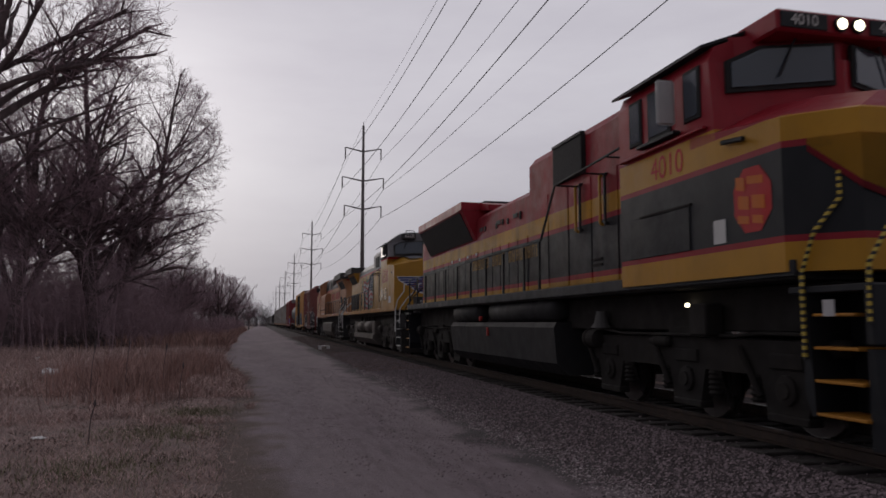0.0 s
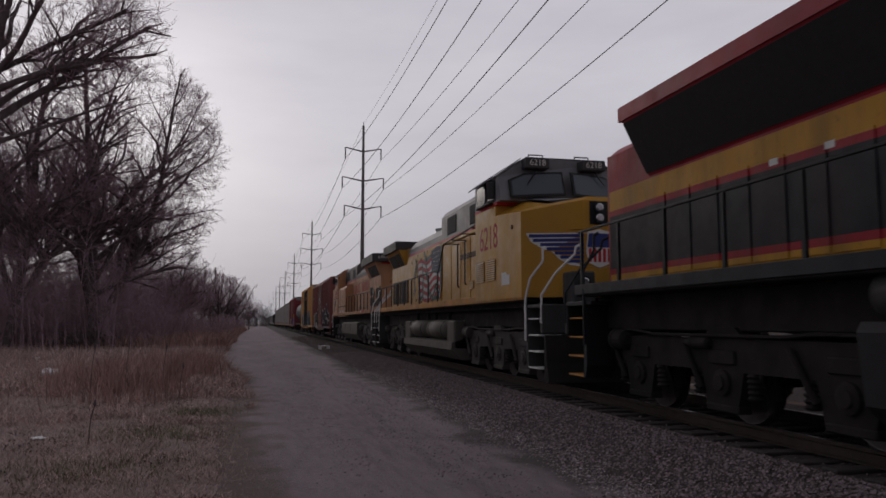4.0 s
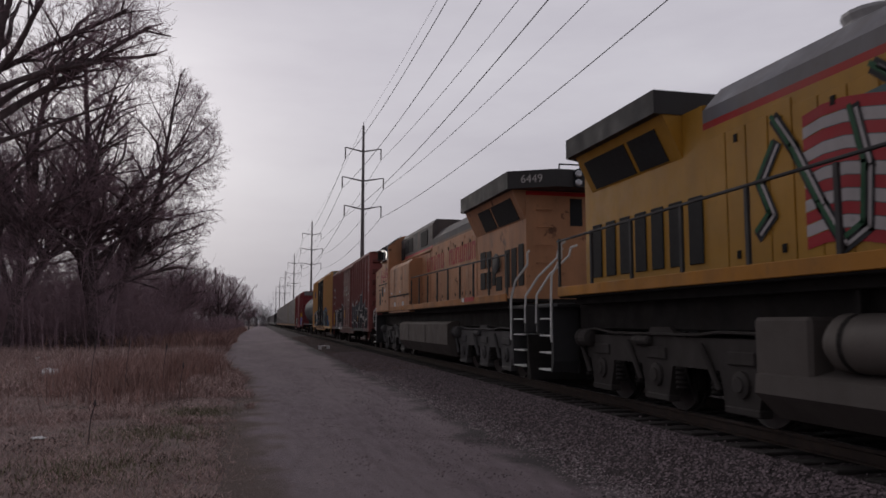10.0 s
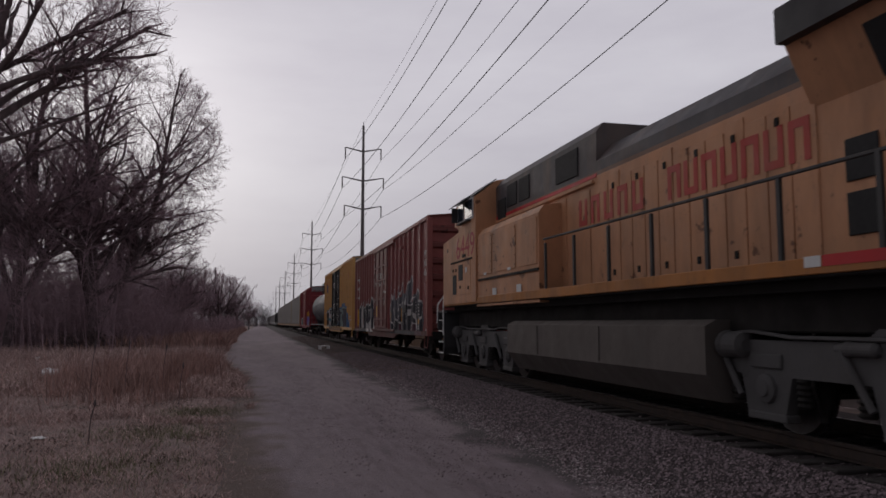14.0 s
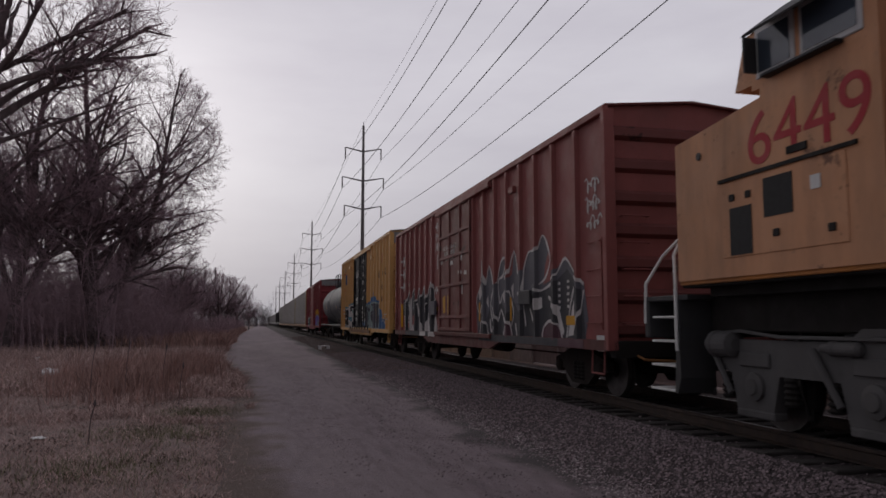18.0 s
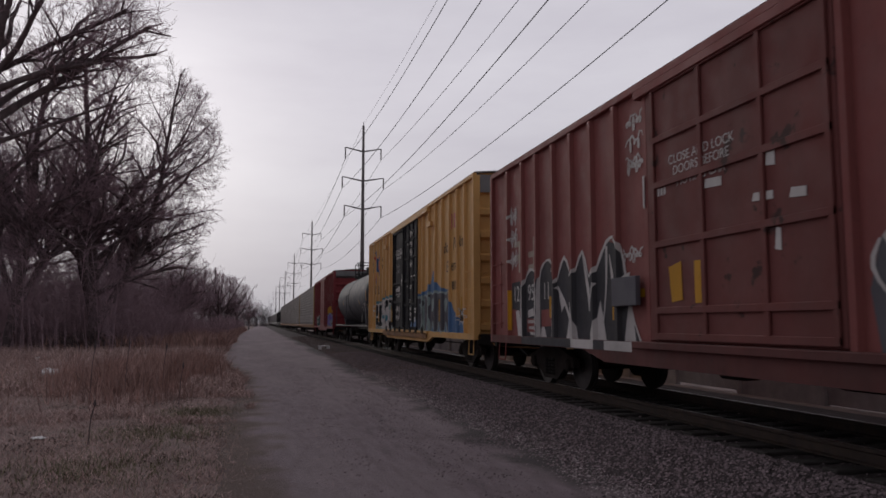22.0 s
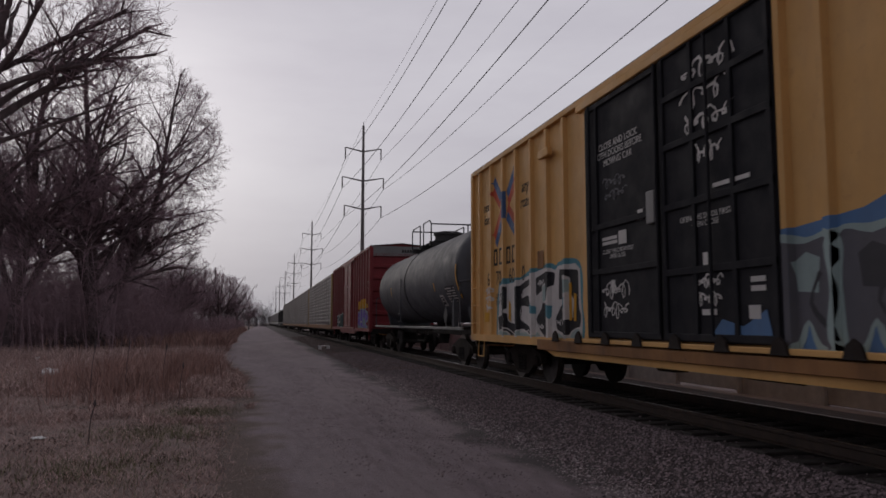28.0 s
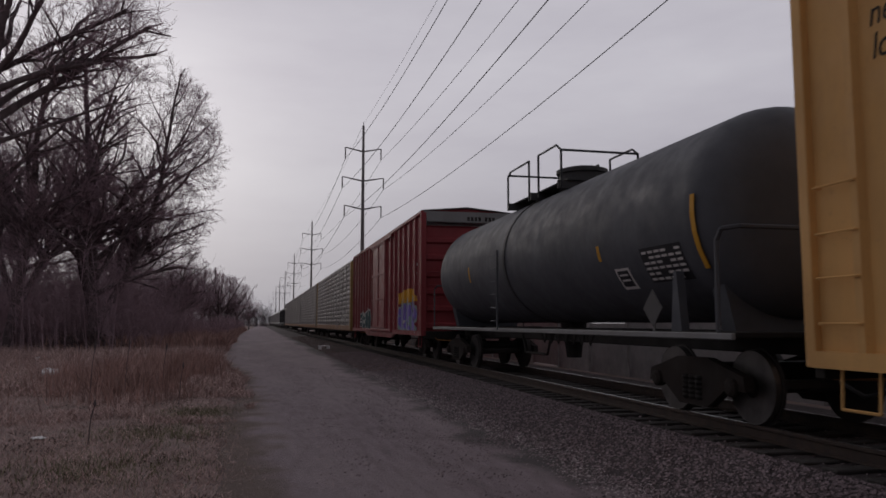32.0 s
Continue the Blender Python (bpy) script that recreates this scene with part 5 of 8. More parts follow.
    coupler(v, -1.1, -1)
    coupler(v, L + 1.1, 1)
    lamp_pair(v, [(-0.95, 0.62), (0.95, 0.62)], -1.06, 0.075, M_lamp, name="ditch_light")
    part("side_placard", block(-1.51, -1.5, -0.60, -0.45, 1.32, 1.48), M_silver, v, "small white safety placard")
    part("truck_light", rod((-1.2, 2.45, 1.52), (-1.2, 2.45, 1.47), 0.028, 8), M_lamp, v, "small lit lamp above the truck")
    part("toolbox", block(-1.4, -1.15, 1.72, 2.1, 1.1, 1.5, 0.02), M_under, v)
    part("bell", lathe([(1.18, 0.17), (1.25, 0.12), (1.45, 0.08)], 12, "z", (-1.25, 5.0, 0)), M_truck_grey, v)
    # tanks
    tank = prism([(-1.40, 1.27), (-1.46, 1.17), (-1.40, 0.5), (-1.15, 0.28), (1.15, 0.28), (1.40, 0.5), (1.46, 1.17), (1.40, 1.27)], "y", 6.6, 14.35)
    part("fuel_tank", tank, M_tank_black, v, "black fuel tank slung under the frame")
    for s in (-1, 1):
        for a, b in ((6.7, 10.9), (11.85, 14.3)):
            rings = [(a, 0.1), (a + 0.06, 0.2), (a + 0.16, 0.25), (b - 0.16, 0.25), (b - 0.06, 0.2), (b, 0.1)]
            part("air_reservoir", lathe(rings, 24, "y", (s * 1.2, 0, 1.52)), M_tank_black, v, smooth=True)
    truck_six(v, (0.55, 2.55, 4.85), M_truck_dark)
    truck_six(v, (L - 5.2, L - 3.1, L - 1.0), M_truck_dark)
    return v


# ---- the yellow locomotives ----
def wing_emblem(v, y):
    """Winged shield on the nose front: plain shapes in its colours, no writing."""
    def fit(bm):
        return pushed(bm, 1, 0.42, 0.35, 1.55)

    wing = [(1.46, 3.10), (1.36, 2.92), (1.12, 2.76), (0.98, 2.74), (0.82, 2.56), (0.62, 2.44), (0.35, 2.40)]
    em = part("wing_emblem", fit(prism([(-0.35, 3.10), (0.35, 3.10)] + wing + [(-a, b) for a, b in wing[::-1]], "y", y - 0.004, y)), M_white, v,
              "blue wing emblem with white feather lines")
    for s in (-1, 1):
        for k, (a, b, z) in enumerate(((0.34, 1.40, 3.075), (0.34, 1.32, 2.985), (0.34, 1.18, 2.895), (0.34, 1.06, 2.805))):
            part("feather", fit(block(s * a, s * b, y - 0.008, y - 0.004, z - 0.068, z)), M_blue, em)
        for a, b, z in ((0.34, 0.90, 2.715), (0.34, 0.80, 2.63), (0.34, 0.66, 2.545)):
            part("feather", fit(block(s * a, s * b, y - 0.008, y - 0.004, z - 0.062, z)), M_blue, em)
    part("shield", fit(prism([(-0.26, 3.12), (0, 3.18), (0.26, 3.12), (0.3, 2.7), (0.24, 2.48), (0.0, 2.38), (-0.24, 2.48), (-0.3, 2.7)], "y", y - 0.014, y - 0.009)), M_white, em)
    part("shield_top", fit(prism([(-0.23, 3.09), (0.23, 3.09), (0.27, 2.8), (-0.27, 2.8)], "y", y - 0.018, y - 0.013)), M_blue, em)
    for k in range(5):
        part("shield_stripe", fit(block(-0.24 + k * 0.105, -0.18 + k * 0.105, y - 0.018, y - 0.013, 2.5, 2.78)), M_crimson, em)


def yellow_locomotive(y, d, number, label, skin, hood_skin, roof_skin, stripe, truck_mat, tank_mat, number_mat, rails_mat):
    """Wide-cab locomotive. d = 1: its nose is towards the camera; -1: its hood end is."""
    v = vehicle("locomotive", y, label, "locomotive")
    L = 18.75
    lift = 0.14 if d > 0 else 0.0      # the newer cab stands taller

    def Y(a):
        return d * a

    frame_deck(v, Y(0.0), Y(L + 0.1), stripe)
    part("equipment_sill", block(-1.3, 1.3, Y(0.3), Y(L - 0.2), 1.58, 1.73, 0.01), M_under, v)
    # nose, lower cab
    plan = [(-1.55, Y(1.75)), (-1.55, Y(0.0)), (-0.35, Y(-0.42)), (0.35, Y(-0.42)), (1.55, Y(0.0)), (1.55, Y(1.75))]
    part("nose", faceted_nose(plan, 1.78, lambda q: 3.55 + 0.55 * max(0, -d * q) if d * q < 1 else 3.7, lambda q: 3.74 + 0.3 * max(0, -d * q) if d * q < 1 else 4.08, 0.62, Y(0.05)), skin, v)
    for s in (-1, 1):
        tread = bmesh.new()
        tread.faces.new([tread.verts.new((s * x, Y(q), z)) for x, q, z in ((0.30, 0.1, 3.90), (0.84, 0.25, 3.85), (0.92, 1.5, 4.08), (0.30, 1.5, 4.08))])
        bmesh.ops.solidify(tread, geom=tread.faces[:], thickness=0.004)
        part("nose_top_panel", tread, roof_skin, v)
    cab = part("lower_cab", prism([(-1.55, 1.78), (-1.55, 3.80 + lift), (1.55, 3.80 + lift), (1.55, 1.78)], "y", Y(1.75), Y(3.4)), skin, v)
    if d > 0:
        part("cab_stripe", block(-1.555, 1.555, Y(1.62), Y(3.4), 3.80 + lift, 3.87 + lift), M_crimson, v)
    else:
        part("cab_band", block(-1.55, 1.55, Y(1.62), Y(3.4), 3.80, 3.87), skin, v)
    top = [(-1.55, 3.87), (-1.55, 4.44), (-1.0, 4.86), (-0.6, 4.93), (0.6, 4.93), (1.0, 4.86), (1.55, 4.44), (1.55, 3.87)]
    bm = prism(top, "y", Y(1.45), Y(3.4))
    for w in bm.verts:
        if abs(w.co.y) < 1.6:
            w.co.y = Y(1.02 + 0.36 * max(0, w.co.z - 3.87) + 0.30 * abs(w.co.x) / 1.55)
    up = part("upper_cab", bm, roof_skin if d > 0 else skin, v)
    for s in (-1, 1):
        part("roof_slope", prism([(s * 1.56, 4.45), (s * 1.0, 4.88), (s * 1.0, 4.90), (s * 1.58, 4.47)], "y", Y(1.5), Y(3.42)), roof_skin, up)
    for s in (-1, 1):
        m = [(s * 0.1, 3.98), (s * 1.33, 3.92), (s * 1.33, 4.36), (s * 0.98, 4.52), (s * 0.1, 4.56)]
        bm = prism(m, "y", Y(0.98), Y(1.04))
        for w in bm.verts:
            w.co.y += Y(0.36 * (w.co.z - 3.87) + 0.30 * abs(w.co.x) / 1.55)
        ws = part("windscreen", bm, M_rubber, up)
        m2 = [(s * 0.15, 4.03), (s * 1.28, 3.97), (s * 1.28, 4.33), (s * 0.96, 4.47), (s * 0.15, 4.51)]
        bm = prism(m2, "y", Y(0.965), Y(0.985))
        for w in bm.verts:
            w.co.y += Y(0.36 * (w.co.z - 3.87) + 0.30 * abs(w.co.x) / 1.55)
        part("pane", bm, M_glass, ws)
        part("wiper", rod((s * 0.7, Y(1.28), 4.6), (s * 0.95, Y(1.22), 4.25), 0.014, 5), M_night, ws)
        nb = part("number_board", block(s * 0.40, s * 0.98, Y(1.24), Y(1.75), 4.62, 4.87, 0.02), M_dark_grey, up)
        if d > 0:
            words(nb, number, s * 0.69, Y(1.24) - 0.003, 4.745, 0.2, M_white_ink, FRONT, name="number")
        part("roof_grab", bent([(s * 0.4, Y(1.7), 4.93), (s * 0.4, Y(1.7), 5.02), (s * 0.75, Y(1.7), 5.02), (s * 0.75, Y(1.7), 4.93)], 0.015), M_night, up)
        # side windows with an awning
        for a, b in ((1.72, 2.34), (2.42, 3.24)):
            sw = part("side_window", block(s * 1.53, s * 1.57, Y(a), Y(b), 3.90, 4.46, 0.01), M_rubber if d > 0 else M_silver, up)
            part("pane", block(s * 1.571, s * 1.577, Y(a + 0.06), Y(b - 0.06), 3.96, 4.40), M_glass, sw)
        part("window_ledge", block(s * 1.55, s * 1.66, Y(1.9), Y(3.0), 3.86, 3.90, 0.01), M_night, up)
        aw = prism([(s * 1.56, 4.50), (s * 1.86, 4.28), (s * 1.87, 4.30), (s * 1.56, 4.53)], "y", Y(1.95), Y(2.95))
        part("awning", aw, roof_skin, up)
        part("mirror", block(s * 1.58, s * 1.75, Y(1.75), Y(1.78), 3.95, 4.35, 0.01), M_dark_grey, up)
        words_z = 3.30
    up.location.z = lift
    words(v, number, -1.553, Y(2.3 if d > 0 else 2.4), words_z - (0.085 if d > 0 else 0.07), 0.80 if d > 0 else 0.84, number_mat, wide=0.92 if d > 0 else 1.1, name="number")
    # headlights in the nose front
    if d > 0:
        part("lamp_recess", block(-0.2, 0.2, -0.432, -0.36, 3.28, 3.76, 0.0), M_night, v)
        lamp_pair(v, [(0.0, 3.41), (0.0, 3.63)], -0.44, 0.095, M_lens)
        for s in (-0.66, 0.66):
            dh = part("ditch_light_box", block(s - 0.24, s + 0.24, -1.12, -0.6, 1.62, 2.26, 0.03), M_dark_grey, v)
            lamp_pair(dh, [(s, 2.05)], -1.13, 0.09, M_lens, name="ditch_light")
        wing_emblem(v, -0.004)
        part("nose_latch_rail", rod((-0.6, -0.36, 3.18), (-0.25, -0.45, 3.18), 0.012, 5), M_yellow, v)
    for a in (0.75,):
        part("nose_rivet_plate", lathe([(-1.552, 0.05), (-1.57, 0.045)], 10, "x", (0, Y(0.55), 3.3)), M_dark_grey, v)
    # hood sections
    hi = part("hood", prism([(-1.0, 1.66), (-1.0, 4.66), (-0.86, 4.84), (0.86, 4.84), (1.0, 4.66), (1.0, 1.66)], "y", Y(3.4), Y(9.3)), hood_skin, v)
    mid = part("engine_hood", prism([(-1.0, 1.66), (-1.0, 4.12), (-0.7, 4.45), (0.7, 4.45), (1.0, 4.12), (1.0, 1.66)], "y", Y(9.3), Y(14.9)), hood_skin, v)
    rear = part("radiator_hood", prism([(-1.0, 1.66), (-1.0, 4.2), (1.0, 4.2), (1.0, 1.66)], "y", Y(14.9), Y(L)), skin, v)
    radiator(v, Y(15.4 if d > 0 else 14.75), Y(L + (0.35 if d > 0 else 0.6)), 4.54 if d > 0 else 4.63, 4.20 if d > 0 else 4.24, 3.58, 1.45, 1.0, M_dark_grey, skin, [(Y(15.75), Y(16.6)), (Y(16.72), Y(18.2))] if d > 0 else [(Y(15.75), Y(16.75)), (Y(16.87), Y(18.4))], True)
    if d > 0:
        part("exhaust_stack", lathe([(4.4, 0.34), (4.67, 0.34), (4.74, 0.38), (4.78, 0.38), (4.78, 0.30)], 16, "z", (0.0, Y(12.9), 0)), M_silver, v)
    else:
        part("roof_hump", lathe([(4.4, 0.3), (4.52, 0.28), (4.56, 0.2)], 14, "z", (-0.3, Y(13.2), 0)), M_dark_grey, v)
        part("roof_hump", lathe([(4.4, 0.2), (4.50, 0.18), (4.53, 0.12)], 14, "z", (-0.45, Y(14.1), 0)), M_dark_grey, v)
    for s in (-1, 1):
        for a, b in ((4.3, 5.0), (5.15, 5.85), (7.4, 8.5)):
            part("intake_screen", block(s * 0.99, s * 1.02, Y(a), Y(b), 4.02, 4.56, 0.01), M_grille, hi)
        part("cable_duct", block(s * 1.0, s * 1.05, Y(3.5), Y(9.2), 3.74, 3.80, 0.01), hood_skin, hi)
    # end of the hood
    if d < 0:
        part("lamp_recess", block(0.06, 0.36, Y(L + 0.008), Y(L - 0.05), 3.45, 4.08), M_night, v)
        lamp_pair(v, [(0.0, 4.33), (0.0, 4.53)], Y(L + 0.61), 0.09, M_lens)
        for s in (-1, 1):       # numbers on the slanted corners of the radiator roof
            c, w = 0.95 / 1.098, 0.55 / 1.098
            face = Matrix(((c, 0, s * w, 0), (s * w, 0, -c, 0), (0, 1, 0, 0), (0, 0, 0, 1)))
            words(v, number, s * 0.975 + s * w * 0.006, Y(L + 0.6) + 0.275 - c * 0.006, 4.43, 0.25, M_white_ink, face, name="number")
        part("roof_grab", bent([(-0.35, Y(L + 0.4), 4.62), (-0.35, Y(L + 0.4), 4.78), (0.15, Y(L + 0.4), 4.78), (0.15, Y(L + 0.4), 4.62)], 0.018), M_night, v)
        part("end_stripe", block(-1.0, 1.0, Y(L), Y(L + 0.006), 4.13, 4.22), M_crimson, v)
        for k in range(4):
            part("grab_iron", bent([(-0.75, Y(L), 2.6 + 0.4 * k), (-0.75, Y(L + 0.07), 2.6 + 0.4 * k), (-0.4, Y(L + 0.07), 2.6 + 0.4 * k), (-0.4, Y(L), 2.6 + 0.4 * k)], 0.012), skin, v)
        part("hood_stripe", block(-1.006, 1.006, Y(3.4), Y(9.3), 3.84, 3.91), M_crimson, v)
    # doors along the engine hood
    for k in range(13):
        a = 9.36 + k * 0.42
        part("hood_door", block(-1.016, -1.0, Y(a), Y(a + 0.395), 1.88, 3.70 + (0.1 if k % 4 == 1 else 0), 0.006), skin, v)
        if k % 2:
            for z in (2.05, 3.52):
                part("latch", block(-1.03, -1.014, Y(a + 0.15), Y(a + 0.22), z, z + 0.1), M_under, v)
    for k in range(5):
        a = 3.6 + k * 1.1
        part("cabinet_door", block(-1.018, -1.0, Y(a), Y(a + 1.02), 1.86, 3.68, 0.006), skin, v)
    # rails, steps, pilots
    for s in (-1, 1):
        x = s * 1.48
        if d > 0:
            path = [(x, Y(3.5), 3.74), (x, Y(7.1), 3.58), (x, Y(7.75), 2.86), (x, Y(L + 0.2), 2.74)]
            posts = [(Y(7.85), 2.82)] + [(Y(9.2 + 1.38 * k), 2.78) for k in range(8)]
            for a, lo in ((4.0, 3.1), (5.0, 2.5), (6.2, 2.35), (7.0, 2.3)):
                part("door_bar", bent([(s * 1.0, Y(a), lo), (s * 1.07, Y(a), lo + 0.02), (s * 1.07, Y(a), 3.58), (s * 1.0, Y(a), 3.6)], 0.022), M_dark_grey, v)
                part("rail_stay", rod((x, Y(a), 3.70 - 0.04 * (a - 4)), (s * 1.0, Y(a), 3.70 - 0.04 * (a - 4)), 0.016, 6), M_dark_grey, v)
        else:
            path = [(x, Y(7.9), 2.86), (x, Y(L + 0.1), 2.76)]
            posts = [(Y(8.0 + 1.35 * k), 2.78) for k in range(9)]
        handrail(v, path, posts, 1.84, M_dark_grey)
    corner_steps(v, Y(0.1), -d, M_white, rails_mat, M_dark_grey)
    corner_steps(v, Y(L + 0.2), d, M_white, rails_mat, M_dark_grey)
    if d > 0:
        plow(v, Y(-1.05), -1, M_under)
    else:
        plow(v, Y(L + 1.3), -1, M_under)
    coupler(v, Y(-1.1), -d)
    coupler(v, Y(L + 1.2), d)
    truck_six(v, (Y(0.95), Y(2.75), Y(4.75)), truck_mat)
    truck_six(v, (Y(L - 4.75), Y(L - 2.75), Y(L - 0.95)), truck_mat)
    if d > 0:
        tank = prism([(-1.1, 1.3), (-1.15, 0.78), (-1.48, 0.70), (-1.5, 0.5), (-1.2, 0.22), (1.2, 0.22), (1.5, 0.5), (1.48, 0.70), (1.15, 0.78), (1.1, 1.3)], "y", Y(6.1), Y(13.3))
        part("fuel_tank", tank, tank_mat, v, "low dusty fuel tank with flared sides")
        part("tank_end_box", block(-1.42, 1.42, Y(12.5), Y(13.4), 0.62, 1.32, 0.04), tank_mat, v)
        part("tank_front_box", block(-1.42, 1.42, Y(6.1), Y(6.9), 0.5, 1.32, 0.04), tank_mat, v)
        for s in (-1, 1):
            for a, b in ((7.0, 9.55), (9.9, 12.4)):
                rings = [(Y(a), 0.1), (Y(a + 0.05), 0.2), (Y(a + 0.18), 0.29), (Y(b - 0.18), 0.29), (Y(b - 0.05), 0.2), (Y(b), 0.1)]
                air = part("air_reservoir", lathe(rings, 28, "y", (s * 1.2, 0, 1.06)), tank_mat, v, smooth=True)
                for c in (a + 0.4, b - 0.4):
                    part("strap", lathe([(Y(c), 0.297), (Y(c + 0.06), 0.297)], 18, "y", (s * 1.2, 0, 1.06)), M_under, air)
                    part("hanger", block(s * 1.15, s * 1.25, Y(c), Y(c + 0.06), 1.3, 1.58), M_under, air)
    else:
        tank = prism([(-1.30, 1.30), (-1.46, 1.22), (-1.46, 0.62), (-1.2, 0.28), (1.2, 0.28), (1.46, 0.62), (1.46, 1.22), (1.30, 1.30)], "y", Y(5.6), Y(13.25))
        ft = part("fuel_tank", tank, tank_mat, v, "grey-brown fuel tank slung under the frame")
        for a in (7.4, 10.2):
            part("tank_seam", block(-1.475, -1.46, Y(a), Y(a + 0.05), 0.66, 1.2), tank_mat, ft)
    return v


kansas = red_locomotive(-48.75)

gold_one = yellow_locomotive(-25.5, 1, "6218", "yellow diesel locomotive with grey roof and painted flag graffiti", M_yellow, M_yellow_hood, M_grey, M_orange,
                             M_truck_mid, M_tank_taupe, M_dark_crimson, M_white)
for a, b in ((1.75, 2.45), (2.6, 3.35)):
    louvre(gold_one, a, b, 2.22, 2.72, -1.552, M_yellow, 10)
for a in (4.3, 5.4):
    louvre(gold_one, a, a + 0.5, 2.2, 2.42, -1.02, M_yellow, 4)
gold_slots = [(14.95 + 0.52 * k, 15.3 + 0.52 * k) for k in range(7)]
for a, b in gold_slots:
    part("side_vent", block(-1.022, -1.0, a, b, 2.05, 2.98, 0.01), M_grille, gold_one)
patch(gold_one, "notice", [(0.75, 2.08), (1.3, 2.08), (1.3, 2.36), (0.98, 2.36), (0.95, 2.30), (0.75, 2.30)], -1.554, M_sticker, "torn white paper notice")
bars(gold_one, 4.2, 6.9, 3.08, 0.16, 16, -1.022, M_dark_grey, name="slogan_bars")
patch(gold_one, "small_shield", [(4.0, 3.3), (4.28, 3.3), (4.28, 3.62), (4.0, 3.62)], -1.022, M_blue, "small blue and red shield")
patch(gold_one, "floor_plate", [(9.0, 1.79), (17.6, 1.79), (17.6, 1.86), (9.0, 1.86)], -1.022, M_grey)

# painted flag on the engine hood: waving stripes, a starry field, green-edged letter strokes
M_flag_red = paint("flag_red_spray", [(0, (0.42, 0.03, 0.04))], 0.55, amount=0.25)
M_flag_white = paint("flag_white_spray", [(0, (0.50, 0.47, 0.47))], 0.55, amount=0.3)
M_flag_navy = paint("flag_navy_spray", [(0, (0.02, 0.028, 0.07))], 0.55, amount=0.2)
M_green = paint("green_spray", [(0, (0.02, 0.10, 0.045))], 0.55, amount=0.2)
M_teal = paint("grey_green_spray", [(0, (0.10, 0.15, 0.15))], 0.55, amount=0.2)
M_soot = paint("black_spray", [(0, (0.02, 0.02, 0.024))], 0.6, amount=0.2)
flag = patch(gold_one, "flag_graffiti", [(9.5, 2.05), (10.4, 2.02), (11.4, 2.1), (12.3, 2.05), (12.75, 2.3), (12.8, 3.2), (12.3, 3.5), (11.0, 3.6), (9.5, 3.7)],
             -1.021, M_teal, "sprayed stars and stripes graffiti with green outlines", 0.002)
for k in range(11):
    pts_t, pts_b = [], []
    for j in range(13):
        yy = 9.35 + 3.6 * j / 12
        wob = 0.10 * math.sin(yy * 2.6 + 0.3) - 0.03 * (yy - 9.3)
        z = 2.10 + k * 0.135 + wob
        if z < 1.98:
            z = 1.98
        pts_b.append((yy, z))
        pts_t.append((yy, z + 0.125))
    patch(flag, "stripe", pts_b + pts_t[::-1], -1.0235, M_flag_red if k % 2 == 0 else M_flag_white, thick=0.002)
patch(flag, "star_field", [(9.2, 2.95), (9.9, 2.9), (10.7, 3.0), (10.75, 3.72), (10.0, 3.8), (9.2, 3.78)], -1.026, M_flag_navy, thick=0.002)
rnd = random.Random(21)
for k in range(26):
    yy, zz = 9.32 + 0.26 * (k % 5) + 0.1 * rnd.random(), 3.02 + 0.145 * (k // 5) + 0.03 * rnd.random()
    star = [(yy + (0.045 if j % 2 else 0.02) * math.sin(j * math.pi / 5), zz + (0.045 if j % 2 else 0.02) * math.cos(j * math.pi / 5)) for j in range(10)]
    patch(flag, "star", star, -1.0285, M_flag_white, thick=0.002)


def stroke(parent, name, points, width, x, mat, thick=0.003):
    """A painted line along points (y, z)."""
    bm = bmesh.new()
    for (a, b), (c, e) in zip(points, points[1:]):
        dx, dz = c - a, e - b
        n = math.hypot(dx, dz) or 1
        px, pz = -dz / n * width / 2, dx / n * width / 2
        ex, ez = dx / n * width * 0.3, dz / n * width * 0.3
        prism([(a - ex + px, b - ez + pz), (c + ex + px, e + ez + pz), (c + ex - px, e + ez - pz), (a - ex - px, b - ez - pz)], "x", x - thick, x, bm)
    return part(name, bm, mat, parent)


for pts in ([(13.4, 3.6), (13.1, 3.2), (12.7, 2.5), (12.4, 2.05), (12.1, 2.2), (12.05, 2.8), (12.2, 3.4)], [(11.9, 3.74), (11.6, 3.5), (11.5, 3.0), (11.0, 2.3), (10.6, 2.05)],
            [(10.5, 2.05), (10.0, 2.5), (9.5, 2.1), (9.3, 2.6), (9.35, 3.4), (9.2, 3.8)], [(13.4, 3.3), (13.7, 2.9), (13.5, 2.5), (13.75, 2.3)]):
    stroke(flag, "outline", pts, 0.17, -1.0285, M_soot, 0.002)
    stroke(flag, "outline", [(a + 0.06, b + 0.05) for a, b in pts], 0.06, -1.031, M_green, 0.002)
    stroke(flag, "outline", [(a - 0.03, b) for a, b in pts], 0.04, -1.031, M_flag_white, 0.002)

